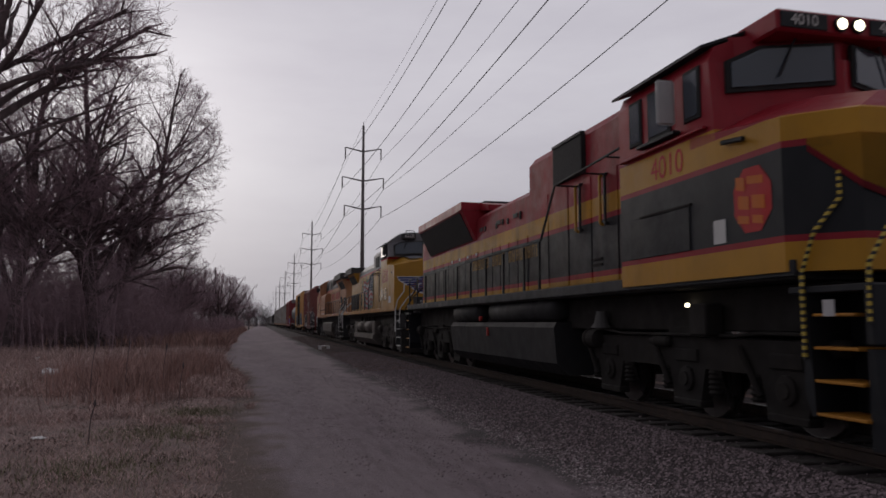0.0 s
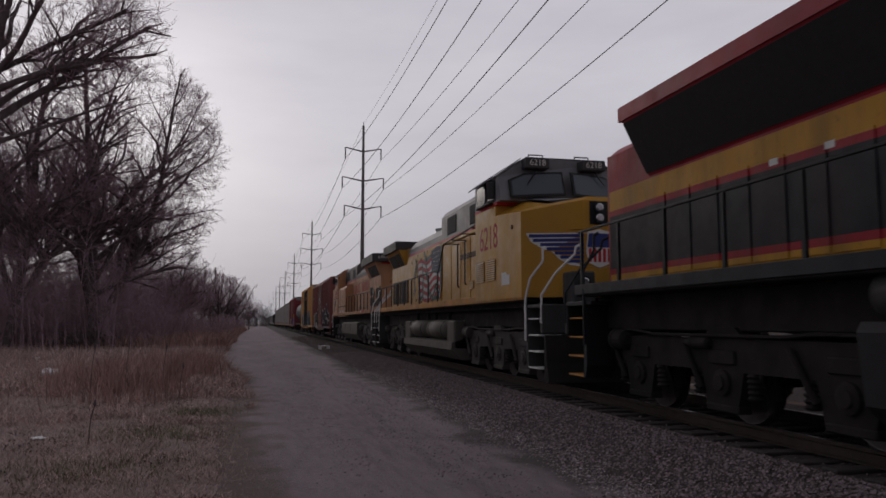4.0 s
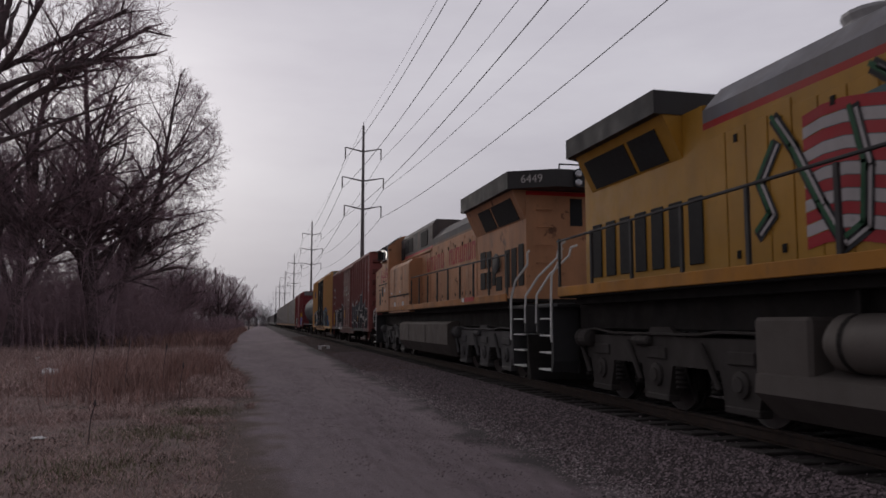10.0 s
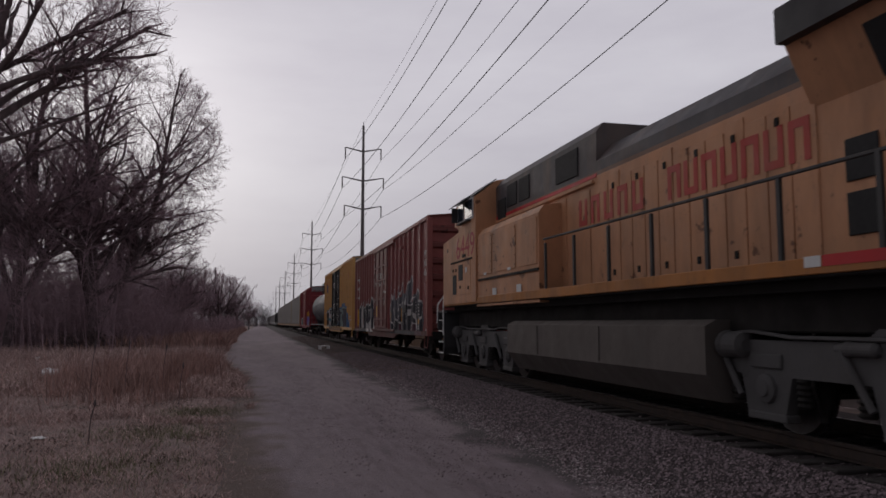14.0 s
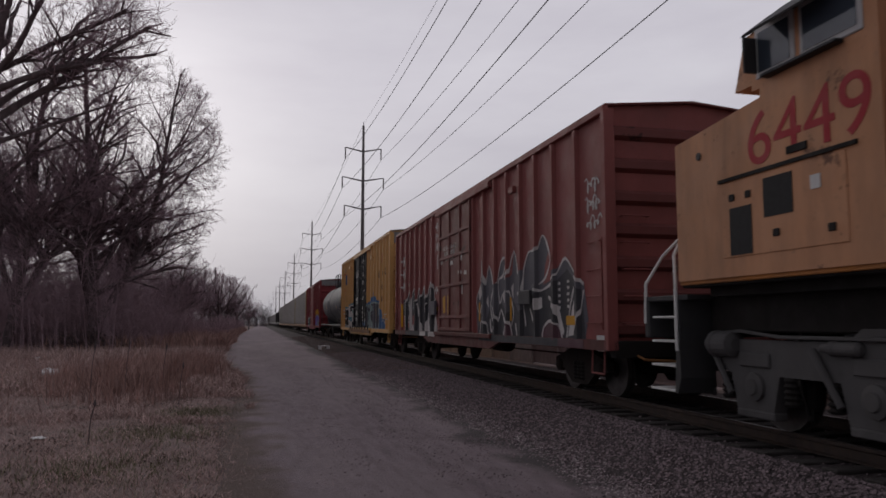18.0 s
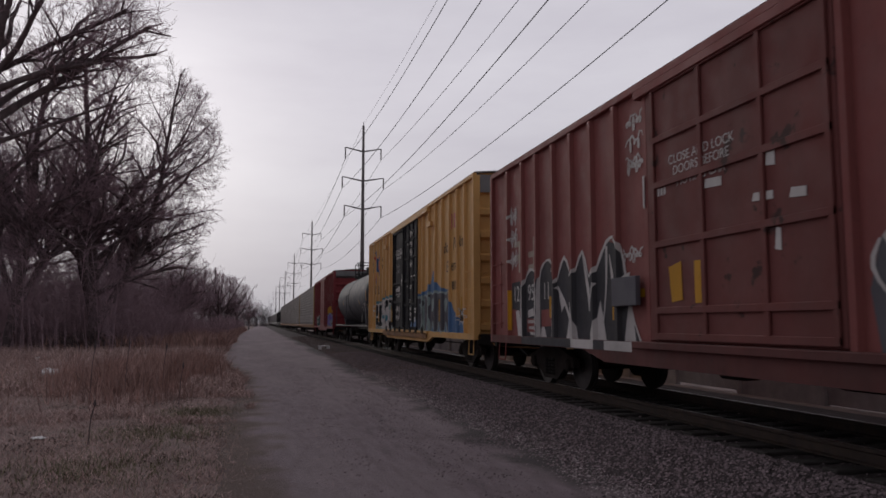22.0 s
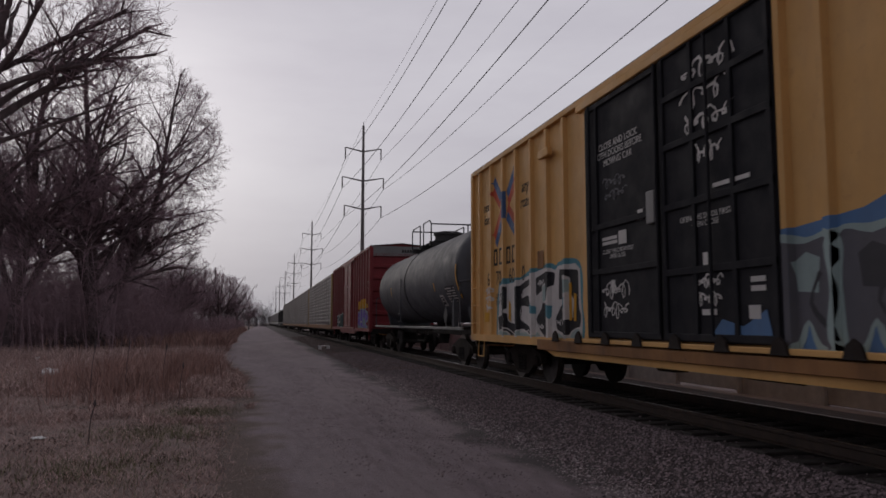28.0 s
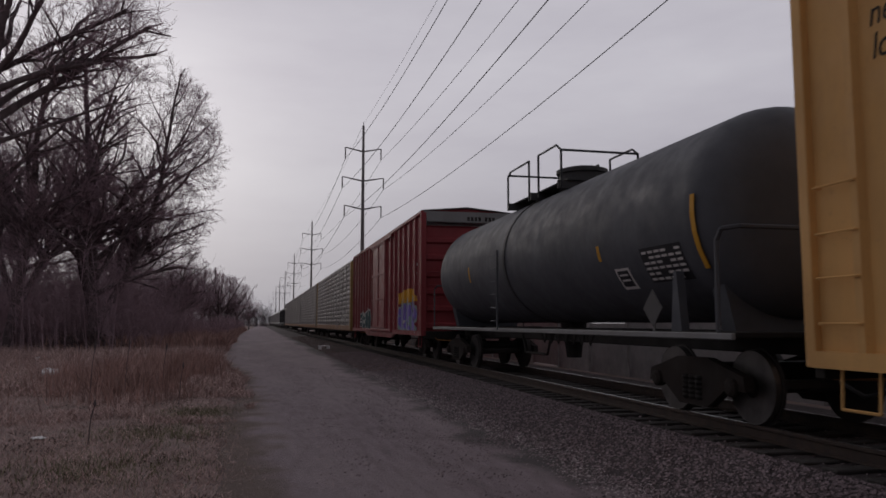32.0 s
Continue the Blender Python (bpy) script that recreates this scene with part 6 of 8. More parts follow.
gold_two = yellow_locomotive(15.2, -1, "6449", "sun-faded yellow diesel locomotive running backwards with rusty streaks", M_faded, M_faded_hood, M_dark_grey, M_dull_orange,
                             M_truck_grey, M_tank_taupe, M_dark_crimson, M_white)
cabinet = part("inverter_cabinet", prism([(-1.5, 1.66), (-1.5, 3.42), (-1.38, 3.58), (-0.99, 3.62), (-0.99, 1.66)], "y", -7.7, -3.35), M_faded, gold_two)
for a, b in ((-4.6, -3.5), (-6.3, -4.8), (-7.6, -6.5)):
    part("cabinet_panel", block(-1.514, -1.5, a, b, 2.42, 3.36, 0.006), M_faded, cabinet)
part("cabinet_seam", block(-1.53, -1.5, -7.7, -3.5, 2.28, 2.33), M_under, cabinet)
part("slanted_window", block(-1.03, -1.0, -4.2, -3.6, 3.72, 4.3, 0.01), M_rubber, gold_two)
patch(gold_two, "door_vent", [(-1.55, 2.02), (-1.15, 2.02), (-1.15, 2.56), (-1.55, 2.56)], -1.562, M_grille)
patch(gold_two, "door_vent", [(-2.22, 2.38), (-1.76, 2.38), (-1.76, 2.80), (-2.22, 2.80)], -1.562, M_grille)
patch(gold_two, "paper_square", [(-2.62, 2.56), (-2.48, 2.56), (-2.48, 2.70), (-2.62, 2.70)], -1.562, M_sticker)
for yy, zz in ((-1.2, 2.68), (-1.5, 2.68), (-1.95, 2.2), (-2.75, 2.16)):
    part("door_latch", block(-1.575, -1.56, yy - 0.05, yy + 0.05, zz - 0.04, zz + 0.04, 0.005), M_under, gold_two)
part("name_plate_slot", block(-1.57, -1.55, -2.45, -2.15, 2.98, 3.06, 0.005), M_under, gold_two)
for k in range(5):
    for a in (-4.58, -3.52, -6.28, -4.82):
        part("rivet_head", lathe([(-1.513, 0.014), (-1.525, 0.010)], 6, "x", (0, a, 2.5 + 0.2 * k)), M_under, cabinet)
for a in (-4.1, -5.9):
    part("paper_square", block(-1.519, -1.514, a - 0.1, a + 0.1, 2.40, 2.46), M_sticker, cabinet)
part("equipment_door", block(-1.56, -1.55, -2.95, -1.0, 2.0, 2.86, 0.004), M_faded, gold_two)
part("door_rail", block(-1.575, -1.55, -3.1, -0.95, 2.88, 2.92), M_under, gold_two)
for a in (-5.0, -6.7):
    patch(gold_two, "notice", [(a, 1.86), (a + 0.3, 1.86), (a + 0.3, 2.06), (a, 2.06)], -1.518, M_sticker, "faded paper notice")
for (a, b, z0, z1) in ((-15.62, -15.18, 2.68, 3.12), (-16.12, -15.72, 2.68, 3.1), (-15.62, -15.18, 2.13, 2.57), (-16.12, -15.72, 2.13, 2.57), (-16.48, -16.22, 2.2, 2.92),
                       (-17.0, -16.55, 2.05, 2.4), (-17.6, -17.25, 2.1, 3.0), (-18.1, -17.75, 2.1, 3.0), (-18.6, -18.25, 2.1, 3.05)):
    part("side_vent", block(-1.022, -1.0, a, b, z0, z1, 0.01), M_grille, gold_two)
part("hand_brake", lathe([(-1.03, 0.06), (-1.06, 0.24), (-1.09, 0.25), (-1.11, 0.07)], 18, "x", (0, -16.75, 2.72)), M_dark_grey, gold_two)
for k in range(12):         # company name on the doors: plain blocks in its colour
    a = (-8.55 - k * 0.52 if k < 5 else -11.72 - (k - 5) * 0.437) - 0.36
    bm = bmesh.new()
    block(-1.024, -1.019, a, a + 0.10, 3.03, 3.52, 0, bm)
    block(-1.024, -1.019, a + 0.25, a + 0.35, 3.03, 3.52, 0, bm)
    block(-1.024, -1.019, a, a + 0.35, 3.42 if k % 2 else 3.03, 3.52 if k % 2 else 3.13, 0, bm)
    part("name_block", bm, M_faded_red, gold_two)
part("rail_marker", block(-1.535, -1.53, -16.3, -15.4, 1.80, 1.91), M_crimson, gold_two)
part("rail_marker", block(-1.535, -1.53, -15.38, -15.15, 1.80, 1.91), M_sticker, gold_two)


# ---- freight cars ----
M_brown = paint("oxide_red_boxcar_paint", [(0, (0.27, 0.085, 0.078))], 0.55, dirt=(0.14, 0.055, 0.048), amount=0.45, fade=0.16)
M_brown_door = paint("worn_oxide_door_paint", [(0, (0.175, 0.055, 0.05))], 0.6, dirt=(0.10, 0.045, 0.04), amount=0.5, chips=(0.035, 0.018, 0.016))
M_mustard = paint("mustard_boxcar_paint", [(0, (0.66, 0.38, 0.135))], 0.55, dirt=(0.38, 0.21, 0.09), amount=0.4)
M_mustard_sill = paint("rusted_mustard_sill", [(0, (0.28, 0.135, 0.052))], 0.65, dirt=(0.075, 0.04, 0.028), amount=0.8)
M_door_black = paint("black_door_paint", [(0, (0.013, 0.013, 0.017))], 0.75, dirt=(0.03, 0.029, 0.033), amount=0.4)
M_galv = paint("galvanised_roof", [(0, (0.22, 0.22, 0.22))], 0.5, dirt=(0.15, 0.13, 0.12), amount=0.5)
M_crimson_car = paint("crimson_boxcar_paint", [(0, (0.23, 0.034, 0.040))], 0.55, dirt=(0.07, 0.03, 0.03), amount=0.4)
M_tank = paint("matt_grey_tank_paint", [(0, (0.084, 0.088, 0.10))], 0.6, dirt=(0.056, 0.057, 0.062), amount=0.5, fade=0.2)
M_rack = paint("weathered_galvanised_panel", [(0, (0.27, 0.25, 0.24))], 0.55, dirt=(0.13, 0.10, 0.09), amount=0.6)
M_rack_yellow = paint("dull_yellow_end_post", [(0, (0.30, 0.19, 0.06))], 0.6, dirt=(0.12, 0.08, 0.05), amount=0.6)
M_plum = paint("plum_spray", [(0, (0.11, 0.055, 0.07))], 0.6, amount=0.2)
M_char = paint("charcoal_spray", [(0, (0.055, 0.055, 0.062))], 0.6, amount=0.25)
M_slate = paint("slate_spray", [(0, (0.12, 0.118, 0.135))], 0.6, amount=0.25)
M_chalk = paint("chalk_white_spray", [(0, (0.64, 0.61, 0.59))], 0.6, amount=0.3)
M_sky_spray = paint("light_blue_spray", [(0, (0.10, 0.20, 0.38))], 0.6, amount=0.25)
M_mint = paint("pale_mint_spray", [(0, (0.33, 0.42, 0.41))], 0.6, amount=0.25)
M_aqua = paint("aqua_spray", [(0, (0.10, 0.27, 0.33))], 0.6, amount=0.25)
M_violet = paint("violet_spray", [(0, (0.26, 0.19, 0.55))], 0.6, amount=0.25)
M_flame = paint("orange_red_paint", [(0, (0.50, 0.075, 0.03))], 0.55, amount=0.25)
M_deep_blue = paint("dull_blue_paint", [(0, (0.05, 0.11, 0.26))], 0.55, amount=0.25)


def under_gear(v, length, mat, inset=2.3):
    part("centre_sill", block(-0.3, 0.3, 0.2, length - 0.2, 0.72, 0.98, 0.01), M_under, v)
    truck_four(v, inset, mat)
    truck_four(v, length - inset, mat)
    coupler(v, 0.15, -1)
    coupler(v, length - 0.15, 1)
    part("brake_reservoir", lathe([(length * 0.42, 0.1), (length * 0.42 + 0.1, 0.2), (length * 0.42 + 1.1, 0.2), (length * 0.42 + 1.2, 0.1)], 12, "y", (-0.55, 0, 0.72)), M_under, v)
    part("brake_valve", block(-0.8, -0.5, length * 0.56, length * 0.56 + 0.5, 0.52, 0.8, 0.03), M_under, v)
    part("brake_rod", rod((-0.5, inset + 1.3, 0.62), (-0.5, length - inset - 1.3, 0.62), 0.02, 5), M_under, v)


def ladder(v, x, ya, yb, zs, mat):
    ld = part("ladder", block(x - 0.012, x + 0.012, ya - 0.02, ya + 0.02, zs[0] - 0.1, zs[-1] + 0.05), mat, v)
    for z in zs:
        part("rung", bent([(x + 0.06, ya, z), (x - 0.03, ya, z), (x - 0.03, yb, z), (x + 0.06, yb, z)], 0.012, 5), mat, ld)


POSTS = {}      # places of the side posts of each boxcar


def cut_strip(poly, lo, hi):
    """The part of an outline between two upright lines."""
    for edge, keep in ((lo, 1), (hi, -1)):
        out = []
        for (a, b), (c, e) in zip(poly, poly[1:] + poly[:1]):
            ia, ic = (a - edge) * keep >= 0, (c - edge) * keep >= 0
            if ia:
                out.append((a, b))
            if ia != ic:
                f = (edge - a) / (c - a)
                out.append((edge, b + (e - b) * f))
        poly = out
        if len(poly) < 3:
            return []
    return poly


def sprayed(v, name, outlines, layer, mat, label="", parent=None):
    """Paint on a ribbed flank: outlines of (y, z) laid on the wall and on the faces of the posts."""
    bm = bmesh.new()
    xw, xp = -1.521 - 0.0025 * layer, -1.596 - 0.0025 * layer
    for o in outlines:
        if name in ("dome", "mint_dome"):
            o = curved(o, True, 3)
        prism(o, "x", xw - 0.0022, xw, bm)
        for y in POSTS[v.name]:
            c = cut_strip(list(o), y - 0.046, y + 0.046)
            if len(c) > 2:
                prism(c, "x", xp - 0.0022, xp, bm)
            for lo, hi in ((y - 0.0705, y - 0.045), (y + 0.045, y + 0.0705)):
                c = cut_strip(list(o), lo, hi)
                if len(c) > 2:
                    for w in list(prism(c, "x", -0.0022, 0.0, bm).verts)[-2 * len(c):]:
                        w.co.x += xp + (xw - xp) * (abs(w.co.y - y) - 0.045) / 0.0255
    return part(name, bm, mat, parent or v, label)


def curved(points, closed=False, n=4):
    """A soft line through a row of points, as a hand draws it."""
    k = len(points)
    if k < 3:
        return list(points)
    out = []
    for i in range(k if closed else k - 1):
        p0, p1, p2, p3 = (points[j % k] if closed else points[min(k - 1, max(0, j))] for j in (i - 1, i, i + 1, i + 2))
        for q in range(n):
            u = q / n
            out.append(tuple(0.5 * (2 * b + (c - a) * u + (2 * a - 5 * b + 4 * c - e) * u * u + (3 * b - a - 3 * c + e) * u ** 3) for a, b, c, e in zip(p0, p1, p2, p3)))
    return out if closed else out + [points[-1]]


def ribbon(points, width):
    """Quads along a row of points, joined edge to edge: a soft line that swells and thins."""
    pts = curved(points, False, 3) if len(points) < 16 else list(points)
    ring = len(pts) > 3 and pts[0] == pts[-1]
    left, right = [], []
    for k, (a, b) in enumerate(pts):
        (pa, pb) = pts[k - 1] if k else (pts[-2] if ring else pts[0])
        (na, nb) = pts[k + 1] if k + 1 < len(pts) else (pts[1] if ring else pts[-1])
        dx, dz = na - pa, nb - pb
        n = math.hypot(dx, dz) or 1
        w = width / 2 * (1.0 if len(pts) < 4 or ring and k in (0, len(pts) - 1) else 0.9 + 0.3 * math.sin(k * 1.1 + pts[0][0] * 5))
        left.append((a - dz / n * w, b + dx / n * w))
        right.append((a + dz / n * w, b - dx / n * w))
    return [[left[k], left[k + 1], right[k + 1], right[k]] for k in range(len(pts) - 1)]


def boxcar(y, length, height, label, skin, post_mat, door, door_mat, posts, roof_mat, rib_mat, sill_mat=None):
    """Boxcar with exterior posts. door: its stretch; posts: the places of the side posts."""
    v = vehicle("boxcar", y, label, "boxcar")
    POSTS[v.name] = []
    sill_mat = sill_mat or post_mat
    z0 = 0.83
    core = prism([(-1.52, z0), (-1.52, height - 0.1), (-1.4, height - 0.02), (0, height + 0.09), (1.4, height - 0.02), (1.52, height - 0.1), (1.52, z0)], "y", 0.12, length - 0.12)
    part("body", core, skin, v)
    roof = part("roof", prism([(-1.56, height - 0.04), (0, height + 0.10), (1.56, height - 0.04), (1.56, height - 0.01), (0, height + 0.13), (-1.56, height - 0.01)], "y", 0.02, length - 0.02), roof_mat, v)
    for s in (-1, 1):
        part("top_rail", block(s * 1.5, s * 1.6, 0.0, length, height - 0.15, height - 0.045, 0.01), post_mat, v)
        part("side_sill", prism([(door[0] - 2.2, 0.83), (door[0] - 1.4, 0.66), (door[1] + 1.4, 0.66), (door[1] + 2.2, 0.83), (length - 0.05, 0.83), (length - 0.05, 0.99), (0.05, 0.99), (0.05, 0.83)],
                                "x", s * 1.52, s * 1.60), sill_mat, v)
        for yy in (0.05, length - 0.05):
            part("corner_post", block(s * 1.42, s * 1.60, yy - 0.07, yy + 0.07, z0, height - 0.1, 0.01), post_mat, v)
        first = None
        for yy in (*posts, door[0], door[1]):
            if s < 0:
                POSTS[v.name].append(yy)
            turn = pose(0, yy, 0, 0, 0, 0 if s < 0 else 180)
            if first is None:
                first = part("side_post", prism([(-1.52, -0.07), (-1.595, -0.045), (-1.595, 0.045), (-1.52, 0.07)], "z", 0.99, height - 0.16), post_mat, v)
                first.matrix_basis = turn
            else:
                twin(first, v, turn)
    # ends with deep corrugations
    for yy, d in ((0.12, -1), (length - 0.12, 1)):
        n = 7
        for k in range(n):
            z = 1.15 + (height - 1.6) * k / (n - 1)
            rib = prism([(yy, z - 0.12), (yy + d * 0.09, z - 0.06), (yy + d * 0.09, z + 0.06), (yy, z + 0.12)], "x", -1.4, 1.4)
            part("end_rib", rib, rib_mat, v)
        part("end_sill", block(-1.5, 1.5, yy, yy + d * 0.14, 0.72, 0.98, 0.01), M_under, v)
        bm = bent([(-1.1, yy + d * 0.13, 0.75), (-1.1, yy + d * 0.35, 0.7), (-0.3, yy + d * 0.45, 0.66)], 0.02)
        part("uncoupling_lever", bm, M_mustard_sill, v)
    ladder(v, -1.58, 0.2, 0.72, (1.25, 1.68, 2.1, 2.55), post_mat)
    ladder(v, -1.58, length - 0.72, length - 0.2, (1.25, 1.68, 2.1, 2.55), post_mat)
    for a in (0.3, length - 0.8):
        part("sill_step", bent([(-1.5, a, 0.85), (-1.52, a, 0.46), (-1.52, a + 0.45, 0.46), (-1.5, a + 0.45, 0.85)], 0.016), post_mat, v)
    # end ladder and brake wheel
    for k in range(5):
        part("end_rung", bent([(-1.3, 0.1, 1.25 + 0.42 * k), (-1.3, -0.02, 1.25 + 0.42 * k), (-0.85, -0.02, 1.25 + 0.42 * k), (-0.85, 0.1, 1.25 + 0.42 * k)], 0.012), post_mat, v)
    part("brake_platform", block(-0.6, 0.6, -0.25, 0.1, 1.02, 1.06), M_under, v)
    # door
    dm = part("door", block(-1.60, -1.53, door[0] + 0.06, door[1] - 0.06, 1.02, height - 0.26, 0.008), door_mat, v)
    part("door_rail", block(-1.66, -1.52, door[0] - 1.6, door[1] + 0.4, 0.90, 1.0, 0.01), sill_mat, v)
    part("door_track", block(-1.66, -1.52, door[0] - 1.6, door[1] + 0.2, height - 0.30, height - 0.18, 0.01), post_mat, v)
    under_gear(v, length, M_truck_tan)
    return v, dm


def door_grid(dm, ya, yb, zs, ys, mat, x=-1.60):
    for z in zs:
        part("door_bar", block(x - 0.035, x, ya, yb, z - 0.045, z + 0.045, 0.008), mat, dm)
    for yy in ys:
        part("door_post", block(x - 0.035, x, yy - 0.04, yy + 0.04, 1.05, zs[-1], 0.008), mat, dm)


def letters_spray(v, slots, layer, fill, edge, accents, seed, name="graffiti", label="", thin=0.05, parent=None, glow=None):
    """Spray-painted piece: swelling, pointed letter forms with pale outlines. slots: (y0, y1, z0, z1) of each form."""
    rnd = random.Random(seed)
    forms = []
    for y0, y1, z0, z1 in slots:
        w, h = y1 - y0, z1 - z0
        knots = [(0.04, 0.0), (0.20, 0.10), (0.34, 0.02), (0.42, rnd.uniform(0.16, 0.30)), (0.58, 0.03), (0.80, 0.08), (0.98, 0.0), (1.06, rnd.uniform(0.3, 0.5)),
                 (0.90, rnd.uniform(0.55, 0.7)), (0.80, 0.84), (rnd.uniform(0.66, 0.80), 1.0), (0.60, rnd.uniform(0.62, 0.76)), (0.40, rnd.uniform(0.66, 0.86)),
                 (0.24, 0.80), (0.14, rnd.uniform(0.82, 0.98)), (0.02, 0.66), (-0.05, rnd.uniform(0.42, 0.58)), (0.05, 0.25)]
        out = [(y0 + (a + rnd.uniform(-0.03, 0.03)) * w, z0 + b * h) for a, b in knots]
        soft = []
        for (a, b), (c, e) in zip(out, out[1:] + out[:1]):      # rounded flanks between the points
            soft += [(a, b), ((a + c) / 2 + rnd.uniform(-0.02, 0.02) * w, (b + e) / 2 + rnd.uniform(-0.015, 0.015) * h)]
        forms.append((soft, y0, w, z0, h))
    root = None
    if glow:
        root = sprayed(v, name, [r for f in forms for r in ribbon(f[0] + f[0][:1], thin * 4.5)], layer, glow, label, parent)
        layer += 1
    for k, (o, y0, w, z0, h) in enumerate(forms):
        f = sprayed(v, "fill" if root else name, [o], layer + 0.3 * (k % 2), fill if k % 3 else (accents[0] if len(accents) > 3 else fill), "" if root else label, root or parent)
        root = root or f
    for o, y0, w, z0, h in forms:
        sprayed(v, "outline", ribbon(o + o[:1], thin), layer + 2, edge, "", root)
        for _ in range(4):
            a, b = y0 + rnd.uniform(0.12, 0.7) * w, z0 + rnd.uniform(0.06, 0.6) * h
            ww, hh = rnd.uniform(0.10, 0.26) * w, rnd.uniform(0.10, 0.26) * h
            sh = [(a, b), (a + ww * 0.6, b + rnd.uniform(-0.25, 0.2) * hh), (a + ww, b + rnd.uniform(0.1, 0.6) * hh), (a + ww * rnd.uniform(0.4, 0.9), b + hh),
                  (a + ww * rnd.uniform(-0.2, 0.2), b + hh * rnd.uniform(0.4, 0.9))]
            sprayed(v, "highlight", [sh], layer + 1, rnd.choice(accents), "", root)
        q0 = rnd.uniform(0.2, 0.5)
        pts = [(y0 + (q0 + 0.22 * math.sin(q * 7 + seed + y0)) * w, z0 + h * q) for q in (0.06, 0.16, 0.26, 0.36, 0.46, 0.56, 0.68, 0.78)]
        sprayed(v, "inner_line", ribbon(pts, thin * 0.8), layer + 2.6, edge, "", root)
    return root


def scribble(v, y, z, w, h, layer, mat, seed, lines=3, width=0.03, name="tag_graffiti", label="", x=None):
    """A hand-sprayed tag that cannot be read: rows of loops, no letters. x: on a smooth face there."""
    rnd = random.Random(seed)
    strips = []
    for k in range(lines):
        zz, hh = z + h * (k + 0.5) / lines, h / lines * 0.42
        n = rnd.randint(4, 6)
        pts = []
        ph = rnd.uniform(0, 6)
        for j in range(n * 7):
            u = j / (n * 7 - 1)
            pts.append((y + w * (1 - u) + 0.10 * w * math.cos(ph + u * n * 6.28), zz + hh * math.sin(ph + u * n * 6.28) * (0.6 + 0.5 * math.sin(u * 11 + ph))))
        strips += ribbon(pts, width)
    if x is None:
        return sprayed(v, name, strips, layer, mat, label)
    bm = bmesh.new()
    for o in strips:
        prism(o, "x", x - 0.003, x, bm)
    return part(name, bm, mat, v, label)


# oxide-red boxcar
M_sill_rust = paint("grimy_oxide_sill_paint", [(0, (0.13, 0.045, 0.042))], 0.65, dirt=(0.05, 0.03, 0.028), amount=0.6)
red_car, red_door = boxcar(17.2, 18.6, 4.72, "oxide-red steel boxcar covered with grey spray-painted graffiti", M_brown, M_brown, (7.6, 11.3), M_brown_door,
                           (1.2, 2.25, 3.2, 4.07, 4.95, 5.82, 6.70, 12.29, 13.15, 13.98, 14.81, 15.70, 16.51, 17.44), M_brown_door, M_brown_door, M_sill_rust)
door_grid(red_door, 7.72, 11.08, (1.08, 1.42, 2.3, 3.1, 3.72, 4.44), (7.76, 8.75, 9.9, 11.04), M_brown_door)
words(red_door, "CLOSE AND LOCK\nDOORS BEFORE\nMOVING CAR", -1.603, 9.95, 3.22, 0.17, M_white_ink)
bars(red_door, 10.75, 10.98, 2.95, 0.1, 3, -1.603, M_white_ink)
patch(red_door, "paint_mark", [(10.4, 1.55), (10.66, 1.52), (10.72, 1.98), (10.42, 2.04)], -1.604, M_ochre, "ochre paint patch")
patch(red_door, "paint_mark", [(9.98, 1.5), (10.12, 1.5), (10.12, 2.02), (9.98, 2.02)], -1.604, M_ochre, "ochre paint patch")
for (a, b, z0, z1) in ((9.5, 9.85, 2.85, 2.98), (8.55, 8.7, 2.9, 3.1), (8.6, 8.95, 2.55, 2.66), (8.1, 8.35, 2.5, 2.62), (8.5, 8.6, 2.0, 2.25)):
    patch(red_door, "stencil_patch", [(a, z0), (b, z0 + 0.02), (b - 0.03, z1), (a, z1 - 0.02)], -1.604, M_white_ink)
sprayed(red_car, "lock_plate", [[(11.3, 2.85), (11.45, 2.85), (11.45, 3.3), (11.3, 3.3)]], 6, M_chalk)
part("placard_board", block(-1.68, -1.60, 11.5, 12.26, 1.5, 1.92, 0.01), M_slate, red_car, "grey placard board beside the door")
part("placard_board", block(-1.66, -1.60, 3.3, 3.95, 1.62, 1.9, 0.01), M_char, red_car)
part("defect_bracket", block(-1.68, -1.58, 4.2, 4.5, 3.98, 4.12, 0.01), M_brown, red_car)
piece_a = sprayed(red_car, "graffiti", [[(7.35, 0.97), (7.45, 1.55), (7.3, 2.0), (7.05, 2.25), (6.82, 2.85), (6.62, 2.15), (6.36, 2.6), (6.05, 2.1), (5.75, 2.15), (5.45, 2.62), (5.15, 2.66), (5.0, 2.2),
                  (4.72, 2.3), (4.55, 2.78), (4.32, 2.28), (3.95, 2.35), (3.64, 2.68), (3.2, 2.66), (2.88, 2.93), (2.62, 2.72), (2.3, 2.2), (1.76, 2.4), (1.35, 2.1), (1.0, 1.9), (0.85, 1.3), (1.0, 0.97)]],
                  1, M_slate, "charcoal and white graffiti letters sprayed over the posts")
for y0, y1, mt in ((0.9, 2.0, M_plum), (2.0, 7.0, M_char), (11.8, 12.7, M_chalk), (12.7, 13.1, M_char), (13.1, 14.0, M_chalk), (14.0, 16.5, M_char)):
    patch(red_car, "sill_spray", [(y0, 0.84), (y1, 0.84), (y1, 0.985), (y0, 0.985)], -1.601, mt)
